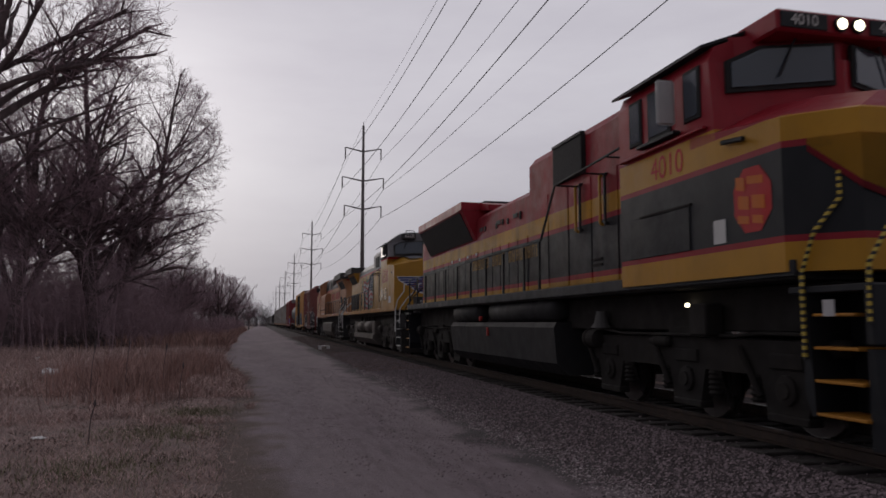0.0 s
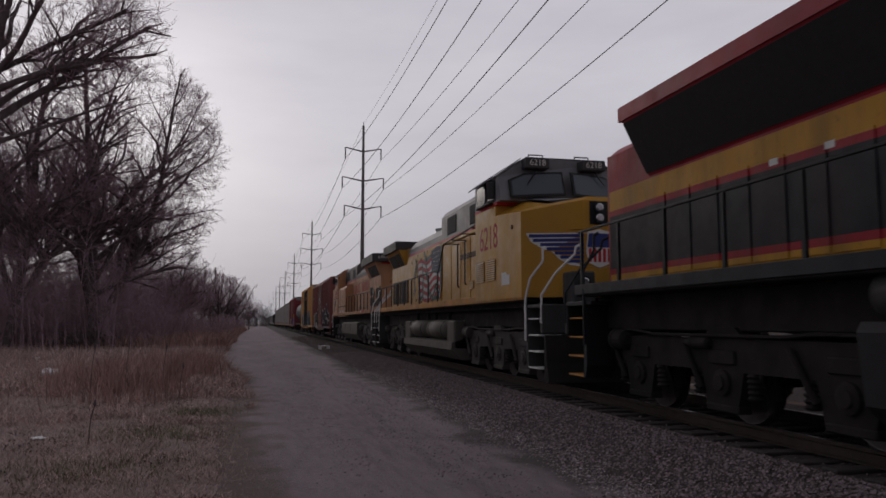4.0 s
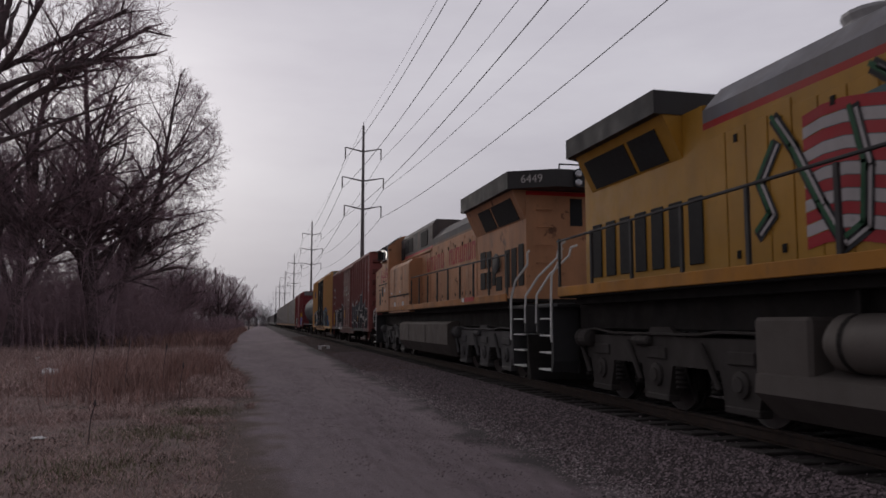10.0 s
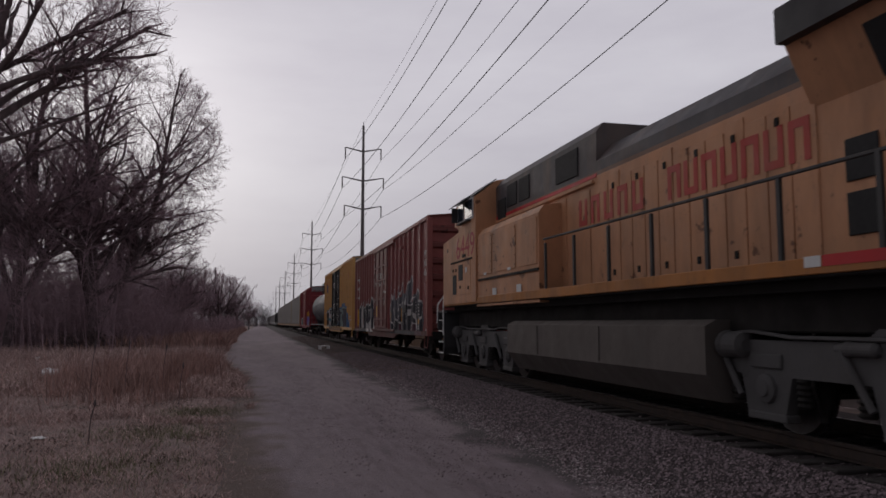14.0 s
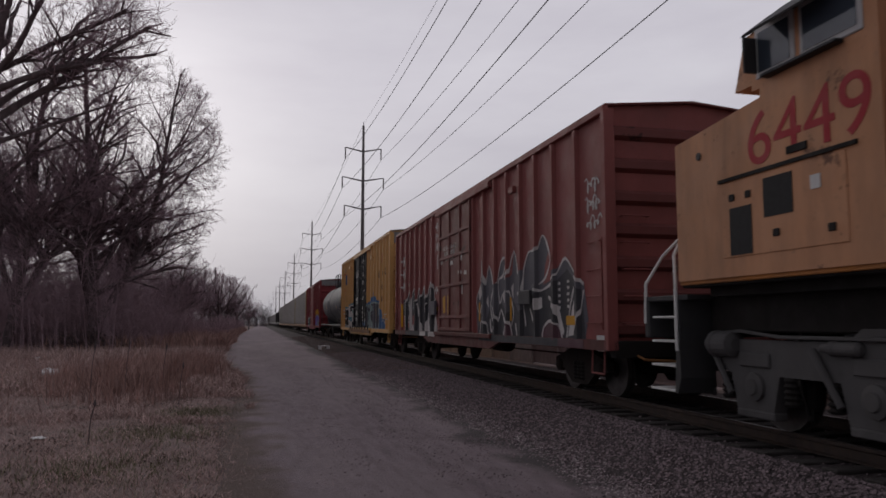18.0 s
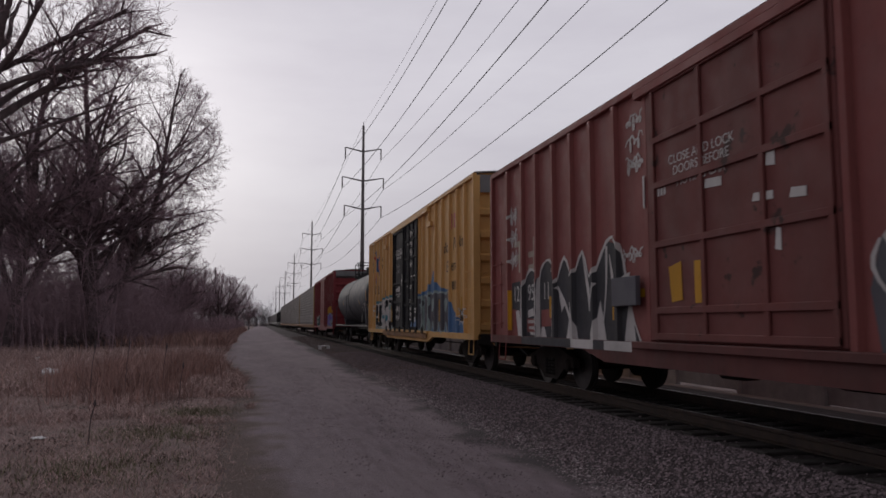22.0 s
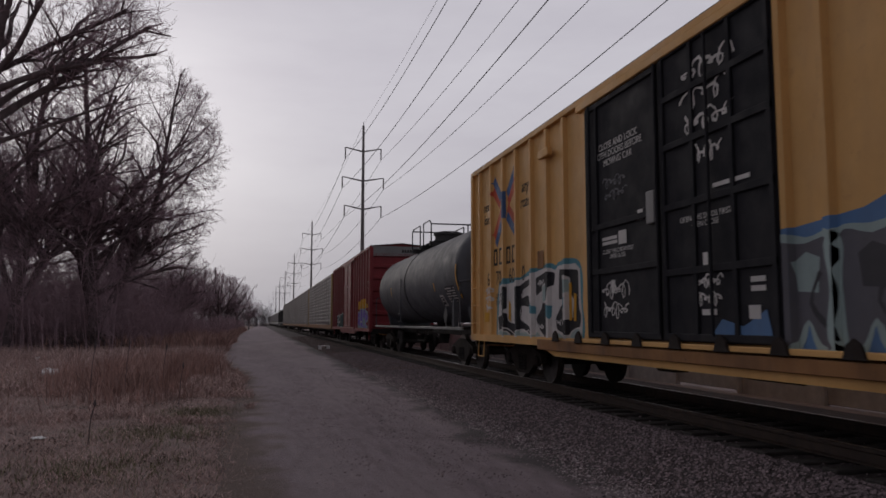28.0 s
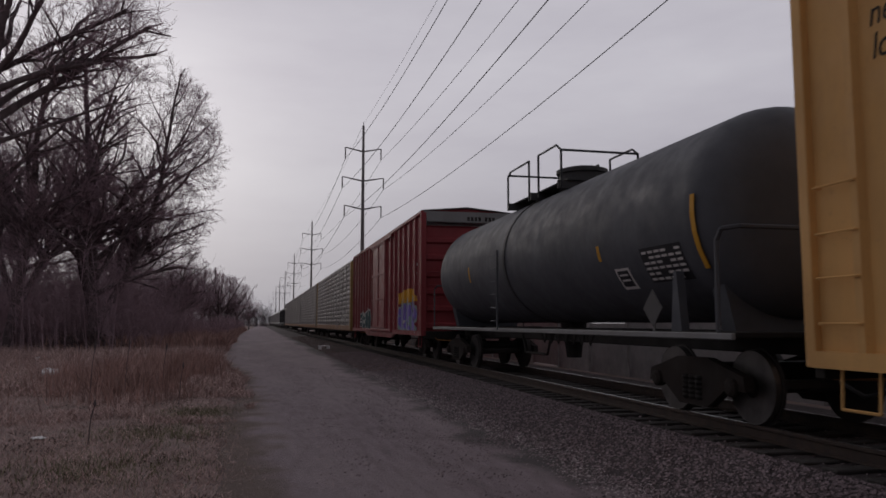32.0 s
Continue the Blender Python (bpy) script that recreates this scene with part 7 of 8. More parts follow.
for o in ([(7.3, 0.97), (7.1, 1.5), (6.7, 1.25), (6.3, 1.6), (5.9, 1.3), (5.5, 1.75), (5.0, 1.4), (4.6, 1.7), (4.2, 1.4), (3.6, 1.8), (3.0, 1.85), (2.4, 1.95), (1.7, 2.2), (1.1, 1.8), (0.95, 0.97)],):
    sprayed(red_car, "fill", [o], 2, M_char, "", piece_a)
sprayed(red_car, "bare_gap", [[(2.85, 1.98), (2.45, 2.05), (2.2, 2.5), (2.55, 2.62), (2.75, 2.35)]], 3, M_brown, "", piece_a)
for o in ([(2.95, 0.97), (2.85, 1.18), (2.5, 1.3), (2.1, 1.2), (1.95, 0.97)], [(5.3, 0.97), (5.2, 1.2), (4.9, 1.27), (4.7, 0.97)]):
    sprayed(red_car, "dome", [o], 3, M_plum, "", piece_a)
    sprayed(red_car, "outline", ribbon(o, 0.05), 4, M_chalk, "", piece_a)
for o in ([(7.3, 2.0), (7.4, 1.75), (7.15, 1.45), (6.95, 1.7), (6.75, 1.35)], [(7.05, 2.25), (6.82, 2.85), (6.62, 2.15)], [(6.62, 2.15), (6.36, 2.6), (6.05, 2.1), (6.25, 1.7), (6.1, 1.3)],
          [(5.75, 2.15), (5.45, 2.62), (5.15, 2.66), (5.3, 2.3), (5.65, 2.2), (5.55, 1.7), (5.35, 1.9)], [(5.0, 2.2), (4.55, 2.78), (4.32, 2.28)], [(4.9, 1.95), (4.6, 1.5), (4.75, 1.2)],
          [(5.9, 1.7), (5.7, 1.3), (5.45, 1.55), (5.2, 1.25)], [(3.95, 2.35), (4.0, 1.75), (3.85, 1.2)], [(3.95, 2.35), (3.64, 2.68), (3.2, 2.66), (2.88, 2.93), (2.62, 2.72), (2.5, 2.4), (2.75, 2.1), (3.1, 2.0)],
          [(3.45, 2.0), (3.2, 1.9), (2.9, 1.88), (2.4, 2.0), (2.1, 2.2), (1.76, 2.4), (1.35, 2.1), (1.0, 1.9)], [(2.6, 1.75), (2.2, 1.5), (1.9, 1.05)], [(1.75, 1.0), (1.55, 1.6), (1.3, 2.0)],
          [(1.35, 1.0), (1.15, 1.4), (1.0, 1.8)], [(3.6, 1.55), (3.4, 1.25), (3.3, 1.0)], [(6.9, 1.0), (6.8, 1.3), (6.55, 1.2), (6.45, 1.0)], [(6.3, 1.35), (6.2, 1.05), (6.0, 1.25), (5.9, 1.0)],
          [(7.05, 1.3), (7.15, 1.0)], [(4.5, 1.25), (4.4, 1.0)], [(4.35, 1.9), (4.15, 1.55), (4.2, 1.1)]):
    sprayed(red_car, "outline", ribbon(o, 0.05), 4.5, M_chalk, "", piece_a)
for o in ([(7.28, 2.02), (7.05, 2.2), (6.95, 1.95), (7.15, 1.8)], [(6.6, 1.75), (6.45, 1.9), (6.4, 1.6)], [(5.35, 1.85), (5.2, 2.0), (5.15, 1.6)], [(3.3, 1.72), (2.95, 1.75), (2.92, 1.55), (3.2, 1.5)],
          [(2.62, 1.78), (2.3, 1.6), (2.0, 1.05), (1.85, 1.1), (2.1, 1.55)], [(4.75, 2.0), (4.6, 2.1), (4.62, 1.75)], [(1.7, 1.02), (1.45, 1.05), (1.35, 1.75), (1.5, 1.5)]):
    sprayed(red_car, "highlight", [o], 4, M_chalk, "", piece_a)
piece_b = sprayed(red_car, "graffiti", [[(17.3, 1.55), (17.3, 2.1), (16.62, 2.12), (16.5, 2.0), (16.25, 2.3), (15.95, 2.3), (15.72, 2.0), (15.5, 2.35), (15.2, 2.45), (14.9, 2.3), (14.78, 2.0), (14.4, 2.42), (14.05, 2.05),
                  (13.62, 2.45), (13.3, 1.95), (12.7, 2.52), (12.25, 2.45), (11.95, 1.5), (11.65, 0.97), (16.6, 0.97), (16.75, 1.5)]], 1, M_char, "dark graffiti letters with white outlines")
for o in ([(16.5, 0.98), (16.5, 1.95), (16.25, 2.28), (15.95, 2.28), (15.74, 1.98), (15.74, 0.98)], [(15.64, 0.98), (15.62, 2.1), (15.4, 2.38), (15.1, 2.42), (14.85, 2.2)],
          [(14.78, 1.98), (14.4, 2.42), (14.05, 2.05), (13.62, 2.45), (13.3, 1.95), (12.7, 2.52), (12.25, 2.45), (11.95, 1.5), (11.65, 0.98)], [(14.75, 1.9), (14.3, 1.5), (14.0, 0.98)],
          [(13.6, 2.4), (13.3, 1.5), (13.1, 1.9)], [(12.95, 0.98), (12.75, 1.7), (12.7, 2.45)], [(16.72, 2.1), (16.6, 1.95)]):
    sprayed(red_car, "outline", ribbon(o, 0.06), 3, M_chalk, "", piece_b)
for o in ([(17.05, 1.5), (16.85, 1.52), (16.62, 0.98), (16.9, 0.98)], [(16.3, 1.5), (16.0, 1.55), (15.95, 1.4), (16.3, 1.36)], [(15.9, 1.35), (15.7, 1.42), (15.7, 1.2), (15.9, 1.1)], [(15.6, 0.98), (15.5, 1.4), (15.3, 0.98)],
          [(14.72, 1.95), (14.35, 1.62), (14.55, 1.45)], [(14.35, 0.98), (14.05, 1.72), (13.85, 0.98)], [(13.52, 2.2), (13.22, 1.5), (13.38, 1.45)], [(13.25, 0.98), (12.95, 1.62), (12.75, 0.98)],
          [(12.62, 2.35), (12.3, 1.55), (12.5, 1.5)], [(12.2, 1.95), (11.95, 2.0), (12.0, 1.7)], [(12.15, 0.98), (11.95, 1.75), (11.8, 0.98)], [(15.0, 1.5), (14.85, 1.6), (14.85, 1.1), (15.05, 1.0)],
          [(16.3, 1.2), (16.15, 1.02), (15.95, 1.02), (16.05, 1.12), (16.2, 1.25)]):
    sprayed(red_car, "highlight", [o], 2.5, M_chalk, "", piece_b)
for o in ([(16.35, 1.34), (15.92, 1.34), (15.92, 1.08), (16.35, 1.08)], [(15.55, 1.5), (15.05, 1.52), (15.05, 1.2), (15.55, 1.18)]):
    sprayed(red_car, "red_patch", [o], 2.8, M_brown, "", piece_b)
for yy, z0, z1 in ((1.28, 1.35, 2.05), (4.72, 1.3, 1.8), (7.1, 1.3, 1.75), (12.4, 1.3, 1.75), (15.0, 1.35, 1.75), (17.28, 1.1, 1.95)):
    sprayed(red_car, "yellow_reflector", [[(yy, z0), (yy + 0.11, z0), (yy + 0.11, z1), (yy, z1)]], 6, M_ochre)
sprayed(red_car, "yellow_reflector", [[(1.2, 1.22), (1.75, 1.22), (1.75, 1.38), (1.2, 1.38)]], 6, M_ochre)
sprayed(red_car, "yellow_reflector", [[(11.5, 1.62), (12.0, 1.62), (12.0, 1.74), (11.5, 1.74)]], 6, M_ochre)
scribble(red_car, 0.3, 2.72, 0.55, 0.95, 4, M_chalk, 31, 3, 0.035, label="white hand-sprayed tag")
scribble(red_car, 11.45, 3.4, 0.5, 0.95, 4, M_chalk, 33, 3, 0.035, label="white hand-sprayed tag")
scribble(red_car, 11.55, 2.1, 0.6, 0.28, 4, M_chalk, 35, 1, 0.03, label="white hand-sprayed tag")
scribble(red_car, 16.95, 2.35, 0.42, 1.4, 4, M_chalk, 37, 3, 0.03, label="white hand-sprayed tag")
M_faded_mark = paint("faded_cream_marks", [(0, (0.40, 0.33, 0.27))], 0.6, dirt=(0.2, 0.12, 0.1), amount=0.4)
for k, a in enumerate((16.72, 15.85)):
    bm = block(-1.5275, -1.5245, a, a + 0.12, 2.3, 2.96)
    block(-1.5275, -1.5245, a, a + 0.42, 2.3 if k else 2.84, 2.42 if k else 2.96, 0, bm)
    block(-1.5275, -1.5245, a + 0.02, a + 0.42, 2.56, 2.68, 0, bm)
    part("faded_mark_block", bm, M_faded_mark, red_car)
for text, yy in (("12", 16.98), ("95", 16.1), ("11", 15.26)):
    words(red_car, text, -1.534, yy, 1.84, 0.46, M_white_ink, wide=0.82, name="stencilled_number")
bars(red_car, 15.95, 16.32, 1.25, 0.06, 6, -1.532, M_white_ink)
bars(red_car, 15.95, 16.25, 1.13, 0.06, 5, -1.532, M_white_ink)
for k in range(5):
    bars(red_car, 2.0, 2.14, 1.5 + k * 0.11, 0.05, 1, -1.536, M_chalk)
    bars(red_car, 1.6, 1.74, 1.52 + k * 0.11, 0.05, 1, -1.536, M_chalk)
sprayed(red_car, "route_card", [[(0.22, 0.90), (0.52, 0.90), (0.52, 1.06), (0.22, 1.06)]], 6, M_sticker, "pale route card")
words(red_car, "36 INCH WHEELS\nNO. 20 BRAKE BEAMS", 0.35, 0.022, 4.12, 0.12, M_white_ink, FRONT)
for z, w in ((3.62, 7), (3.48, 8), (2.96, 4), (2.82, 12)):
    bm = bmesh.new()
    for k in range(w):
        block(0.05 + 0.09 * k, 0.11 + 0.09 * k, 0.020, 0.024, z, z + 0.08, 0, bm)
    part("lettering", bm, M_white_ink, red_car)

# mustard-yellow boxcar with black doors
gold_car, gold_door = boxcar(37.25, 18.58, 5.08, "mustard-yellow high boxcar with black double doors and graffiti", M_mustard, M_mustard, (6.8, 11.65), M_door_black,
                             (0.95, 1.75, 2.6, 3.5, 4.4, 5.3, 6.2, 12.6, 13.43, 14.29, 15.20, 16.06, 16.96, 17.88), M_galv, M_mustard)
door_grid(gold_door, 7.23, 9.50, (1.08, 1.9, 2.75, 3.55, 4.2, 4.8), (7.27, 7.95, 8.75, 9.45), M_door_black)
door_grid(gold_door, 9.60, 11.87, (1.08, 2.05, 2.75, 4.72), (9.63, 11.5, 11.85), M_door_black)
part("door_seam", block(-1.605, -1.59, 9.52, 9.58, 1.05, 4.8), M_rubber, gold_door)
for yy in (8.35, 9.55, 11.66):
    part("lock_rod", rod((-1.67, yy, 1.1), (-1.67, yy, 4.75), 0.022, 6), M_door_black, gold_door)
part("tally_plate", block(-1.66, -1.60, 9.65, 9.87, 2.6, 3.05, 0.01), M_galv, gold_door)
words(gold_door, "CLOSE AND LOCK\nBOTH DOORS BEFORE\nMOVING CAR", -1.603, 10.80, 3.86, 0.15, M_white_ink)
words(gold_door, "OPEN THIS DOOR FIRST\nOPEN CLOSE", -1.603, 8.55, 2.50, 0.10, M_white_ink)
words(gold_door, "CLOSE THIS DOOR FIRST\nOPEN CLOSE", -1.603, 10.85, 2.30, 0.09, M_white_ink)
for (a, b, z0, z1) in ((10.55, 10.80, 2.42, 2.62), (10.85, 11.35, 2.45, 2.5), (10.85, 11.35, 2.52, 2.57), (8.50, 8.60, 1.95, 2.1), (10.95, 11.07, 1.7, 1.9), (7.65, 8.05, 2.85, 2.9), (7.45, 7.95, 2.74, 2.79),
                       (8.05, 8.35, 2.85, 2.9), (10.05, 10.20, 2.7, 2.85), (8.35, 8.65, 1.35, 1.42), (7.55, 7.75, 1.3, 1.45), (7.45, 7.70, 1.6, 1.66), (7.45, 7.70, 1.7, 1.76)):
    patch(gold_door, "stencil_patch", [(a, z0), (b, z0), (b, z1), (a, z1)], -1.604, M_white_ink)
scribble(gold_door, 7.95, 3.55, 1.0, 1.0, 0, M_chalk, 41, 3, 0.04, label="white hand-sprayed tag", x=-1.604)
scribble(gold_door, 8.15, 3.15, 0.55, 0.32, 0, M_chalk, 43, 1, 0.032, label="white hand-sprayed tag", x=-1.604)
scribble(gold_door, 10.55, 3.1, 0.7, 0.4, 0, M_slate, 45, 2, 0.025, label="faded sprayed tag", x=-1.604)
scribble(gold_door, 8.25, 1.45, 0.5, 0.4, 0, M_chalk, 47, 2, 0.025, label="white hand-sprayed tag", x=-1.604)
scribble(gold_door, 10.55, 1.3, 0.8, 0.6, 0, M_chalk, 48, 2, 0.025, label="white hand-sprayed tag", x=-1.604)
patch(gold_door, "blue_overspray", [(7.35, 1.05), (8.55, 1.05), (8.25, 1.3), (7.85, 1.22), (7.45, 1.4)], -1.6035, M_sky_spray)
for piece in gold_door.children:
    piece.location.y -= 0.35
part("rusted_sill", block(-1.66, -1.605, 5.3, 13.8, 0.76, 0.95, 0.01), M_mustard_sill, gold_car)
for k in range(8):
    bm = prism([(5.7 + k * 1.0, 0.93), (5.98 + k * 1.0, 0.93), (5.93 + k * 1.0, 1.06), (5.84 + k * 1.0, 1.12), (5.75 + k * 1.0, 1.06)], "x", -1.69, -1.655)
    part("door_roller", bm, M_truck_tan, gold_car, "dark rusted roller bracket")
cloud = sprayed(gold_car, "graffiti", [[(1.1, 0.98), (1.2, 1.25), (2.3, 1.6), (2.9, 2.2), (4.0, 2.35), (4.5, 2.55), (4.84, 2.9), (5.15, 2.5), (5.8, 2.3), (7.0, 2.2), (7.08, 0.98)]], 0, M_sky_spray,
                "grey graffiti letters with mint outlines on light blue")
for y0, y1, z1, hole in ((2.7, 3.7, 2.15, 1), (3.6, 4.55, 2.2, 0), (4.45, 5.35, 2.2, 1), (5.25, 6.2, 2.15, 0), (6.1, 7.05, 2.12, 1)):
    w = y1 - y0
    o = [(y0 + w * a, 0.98 + (z1 - 0.98) * b) for a, b in ((0.0, 0.1), (0.05, 0.55), (0.0, 0.85), (0.15, 1.0), (0.5, 0.96), (0.85, 1.0), (1.0, 0.86), (0.96, 0.5), (1.0, 0.12), (0.86, 0.0), (0.64, 0.05), (0.5, 0.25), (0.36, 0.04), (0.12, 0.0))]
    sprayed(gold_car, "fill", [o], 1, M_slate, "", cloud)
    sprayed(gold_car, "outline", ribbon(o + o[:1], 0.075), 2, M_mint, "", cloud)
    q = [(y0 + w * a, 0.98 + (z1 - 0.98) * b) for a, b in ((0.34, 0.5), (0.3, 0.8), (0.5, 0.86), (0.68, 0.78), (0.64, 0.52))]
    sprayed(gold_car, "highlight", [q], 2, M_mint if hole else M_char, "", cloud)
    sprayed(gold_car, "inner_line", ribbon([(y0 + 0.2 * w, 1.2), (y0 + 0.45 * w, 1.45), (y0 + 0.3 * w, 1.75)], 0.06), 2.6, M_char, "", cloud)
halo = [(16.62, 0.98), (16.5, 2.09), (15.55, 2.11), (14.97, 2.16), (14.36, 2.23), (13.54, 2.31), (13.16, 2.22), (13.03, 2.29), (12.26, 2.28), (12.06, 2.17), (12.04, 1.66), (11.98, 1.3), (12.02, 0.98)]
piece_c = sprayed(gold_car, "graffiti", ribbon(halo, 0.16), 0, M_aqua, "black and white graffiti letters with a blue-green halo")
sprayed(gold_car, "fill", [halo], 1, M_chalk, "", piece_c)
for o in ([(16.22, 2.06), (15.98, 2.05), (15.95, 1.56), (15.85, 1.3), (15.35, 1.22), (15.44, 0.99), (15.97, 1.04), (16.29, 1.46)],
          [(15.33, 2.0), (14.48, 2.15), (14.5, 2.01), (14.89, 1.92), (14.99, 1.78), (14.59, 1.81), (14.52, 1.57), (15.0, 1.59), (15.06, 1.34), (14.58, 1.2), (14.43, 1.02), (14.77, 0.98), (15.31, 1.1)],
          [(14.17, 2.14), (13.54, 2.23), (13.16, 2.17), (13.24, 1.93), (13.36, 1.92), (13.48, 1.62), (13.65, 1.54), (13.6, 1.29), (13.69, 0.98), (14.03, 1.16), (14.17, 1.34), (13.87, 1.55), (13.85, 1.85), (14.16, 1.78)],
          [(12.97, 2.23), (12.17, 2.17), (12.11, 2.09), (12.11, 1.63), (12.08, 1.49), (12.02, 1.35), (12.12, 1.15), (12.6, 1.03), (13.1, 1.13), (13.18, 1.33), (12.96, 1.52), (12.78, 1.67), (13.01, 1.68)],
          [(16.6, 1.4), (16.3, 1.42), (16.2, 1.2), (15.6, 1.06), (15.5, 0.98), (16.5, 1.02)]):
    sprayed(gold_car, "letter_form", [o], 2, M_soot, "", piece_c)
    sprayed(gold_car, "outline", ribbon(o + o[:1], 0.028), 2.5, M_chalk, "", piece_c)
for o in ([(12.73, 2.05), (12.59, 2.11), (12.48, 2.02), (12.45, 1.76), (12.31, 1.64), (12.37, 1.36), (12.64, 1.29), (12.76, 1.44), (12.85, 1.48), (12.72, 1.67)], [(16.05, 1.5), (15.85, 1.75), (15.7, 1.6), (15.8, 1.35)]):
    sprayed(gold_car, "highlight", [o], 3, M_chalk, "", piece_c)
for o in ([(12.56, 0.98), (12.44, 1.1), (12.14, 1.17), (12.04, 1.08), (12.05, 0.98)], [(13.2, 1.01), (13.04, 1.09), (12.77, 0.99), (13.12, 0.98)], [(15.36, 1.0), (15.1, 1.12), (14.75, 1.08), (14.5, 0.98), (15.32, 0.98)],
          [(16.61, 1.05), (16.25, 1.12), (15.72, 0.98), (16.49, 0.98)], [(12.68, 2.02), (12.52, 2.02), (12.5, 1.8), (12.68, 1.78)], [(13.82, 1.95), (13.62, 1.98), (13.62, 1.7), (13.8, 1.66)], [(14.1, 1.1), (13.9, 1.0), (14.3, 0.98)]):
    sprayed(gold_car, "mint_dome", [o], 3.2, M_mint, "", piece_c)
    sprayed(gold_car, "outline", ribbon(o + o[:1], 0.03), 3.6, M_chalk, "", piece_c)
for o in ([(14.35, 1.63), (14.16, 1.56), (14.17, 1.43), (14.37, 1.45)], [(13.55, 1.6), (13.32, 1.57), (13.37, 1.33), (13.53, 1.42)], [(12.73, 1.72), (12.61, 1.71), (12.62, 1.51), (12.74, 1.53)]):
    sprayed(gold_car, "blue_dab", [o], 3.8, M_aqua, "", piece_c)
for o in ([(12.3, 1.77), (12.19, 1.75), (12.22, 1.29), (12.32, 1.29)], [(15.81, 1.74), (15.68, 1.66), (15.68, 1.27), (15.83, 1.35)]):
    sprayed(gold_car, "yellow_reflector", [o], 6, M_ochre)
for y0, z0, w, h, sd in ((13.75, 1.95, 0.3, 0.14, 71), (12.85, 1.2, 0.4, 0.12, 72), (13.75, 1.12, 0.28, 0.12, 73), (14.6, 1.03, 0.5, 0.1, 74)):
    scribble(gold_car, y0, z0, w, h, 4.2, M_chalk, sd, 1, 0.02, label="small white hand-sprayed tag")
scribble(gold_car, 0.9, 1.2, 0.8, 0.45, 4, M_chalk, 61, 3, 0.03, label="white hand-sprayed tag")
scribble(gold_car, 16.9, 1.5, 0.6, 0.6, 4, M_chalk, 62, 3, 0.03, label="white hand-sprayed tag")
words(gold_car, "Pooling", -1.5245, 1.72, 3.45, 0.46, M_black_ink, wide=0.9, slant=0.2)
words(gold_car, "Experts", -1.5245, 2.5, 2.85, 0.46, M_black_ink, wide=0.9, slant=0.2)
words(gold_car, "Railcar", -1.5245, 3.2, 3.42, 0.46, M_black_ink, wide=0.9, slant=0.2)
bars(gold_car, 1.85, 2.55, 2.18, 0.24, 4, -1.5245, M_black_ink, 0.45)
words(gold_car, "next\nload", -1.5245, 17.42, 3.85, 0.34, M_black_ink, wide=0.85, slant=0.2)
words(gold_car, "any\nroad", -1.5245, 14.75, 3.9, 0.36, M_black_ink, wide=0.85, slant=0.2)
# crossed-track emblem in red and blue
for pts, mt in (([(16.84, 4.56), (16.34, 4.06)], M_deep_blue), ([(16.89, 4.31), (16.38, 3.91)], M_flame), ([(15.28, 4.61), (15.88, 4.06)], M_deep_blue), ([(15.23, 4.34), (15.83, 3.88)], M_flame),
                ([(16.84, 3.21), (16.29, 3.76)], M_flame), ([(16.71, 3.04), (16.20, 3.61)], M_deep_blue), ([(15.28, 3.36), (15.88, 3.78)], M_flame), ([(15.28, 3.11), (15.92, 3.61)], M_deep_blue),
                ([(16.09, 4.16), (16.09, 3.56)], M_deep_blue)):
    sprayed(gold_car, "emblem_bar", ribbon(pts, 0.2), 1 + (0.4 if mt is M_deep_blue else 0), mt)
for a, z in ((16.24, 2.56), (16.64, 2.56), (15.34, 2.54), (15.72, 2.54)):     # reporting mark: plain upright frames
    bm = block(-1.5275, -1.5245, a, a + 0.06, z, z + 0.38)
    block(-1.5275, -1.5245, a + 0.20, a + 0.26, z, z + 0.38, 0, bm)
    block(-1.5275, -1.5245, a + 0.06, a + 0.20, z + 0.32, z + 0.38, 0, bm)
    block(-1.5275, -1.5245, a + 0.06, a + 0.20, z, z + 0.06, 0, bm)
    part("mark_block", bm, M_black_ink, gold_car)
for text, yy in (("6", 17.33), ("70", 16.56), ("60", 15.64), ("0", 14.9)):
    words(gold_car, text, -1.5245, yy, 2.26, 0.44, M_black_ink, wide=0.85, name="stencilled_number")
words(gold_car, "LD LMT\nLT WT", -1.5245, 16.55, 1.78, 0.16, M_black_ink, wide=0.85)
sprayed(gold_car, "yellow_card", [[(17.25, 1.28), (17.6, 1.28), (17.6, 1.5), (17.25, 1.5)]], 6, M_ochre, "dull yellow card in a dark frame")
bars(gold_car, 1.75, 2.75, 3.9, 0.42, 3, -1.5245, paint("faded_pink_logo", [(0, (0.52, 0.15, 0.14))], 0.6, dirt=(0.6, 0.35, 0.13), amount=0.5), 0.45)
sprayed(gold_car, "data_panel", [[(1.1, 1.3), (1.5, 1.3), (1.5, 1.62), (1.1, 1.62)]], 6, M_soot, "black data panel with white border")
bars(gold_car, 1.16, 1.44, 1.46, 0.1, 2, -1.539, M_white_ink)
sprayed(gold_car, "label_frame", [[(13.72, 2.3), (14.04, 2.3), (14.04, 2.64), (13.72, 2.64)]], 6, M_mustard_sill)
words(gold_car, "EXCESS HEIGHT CAR", -0.2, 0.02, 4.72, 0.17, M_black_ink, FRONT)
part("end_top_sheet", block(-1.5, 1.5, 0.025, 0.03, 4.55, 5.0), M_galv, gold_car)
part("defect_bracket", block(-1.68, -1.58, 4.6, 5.1, 4.25, 4.4, 0.01), M_mustard, gold_car)
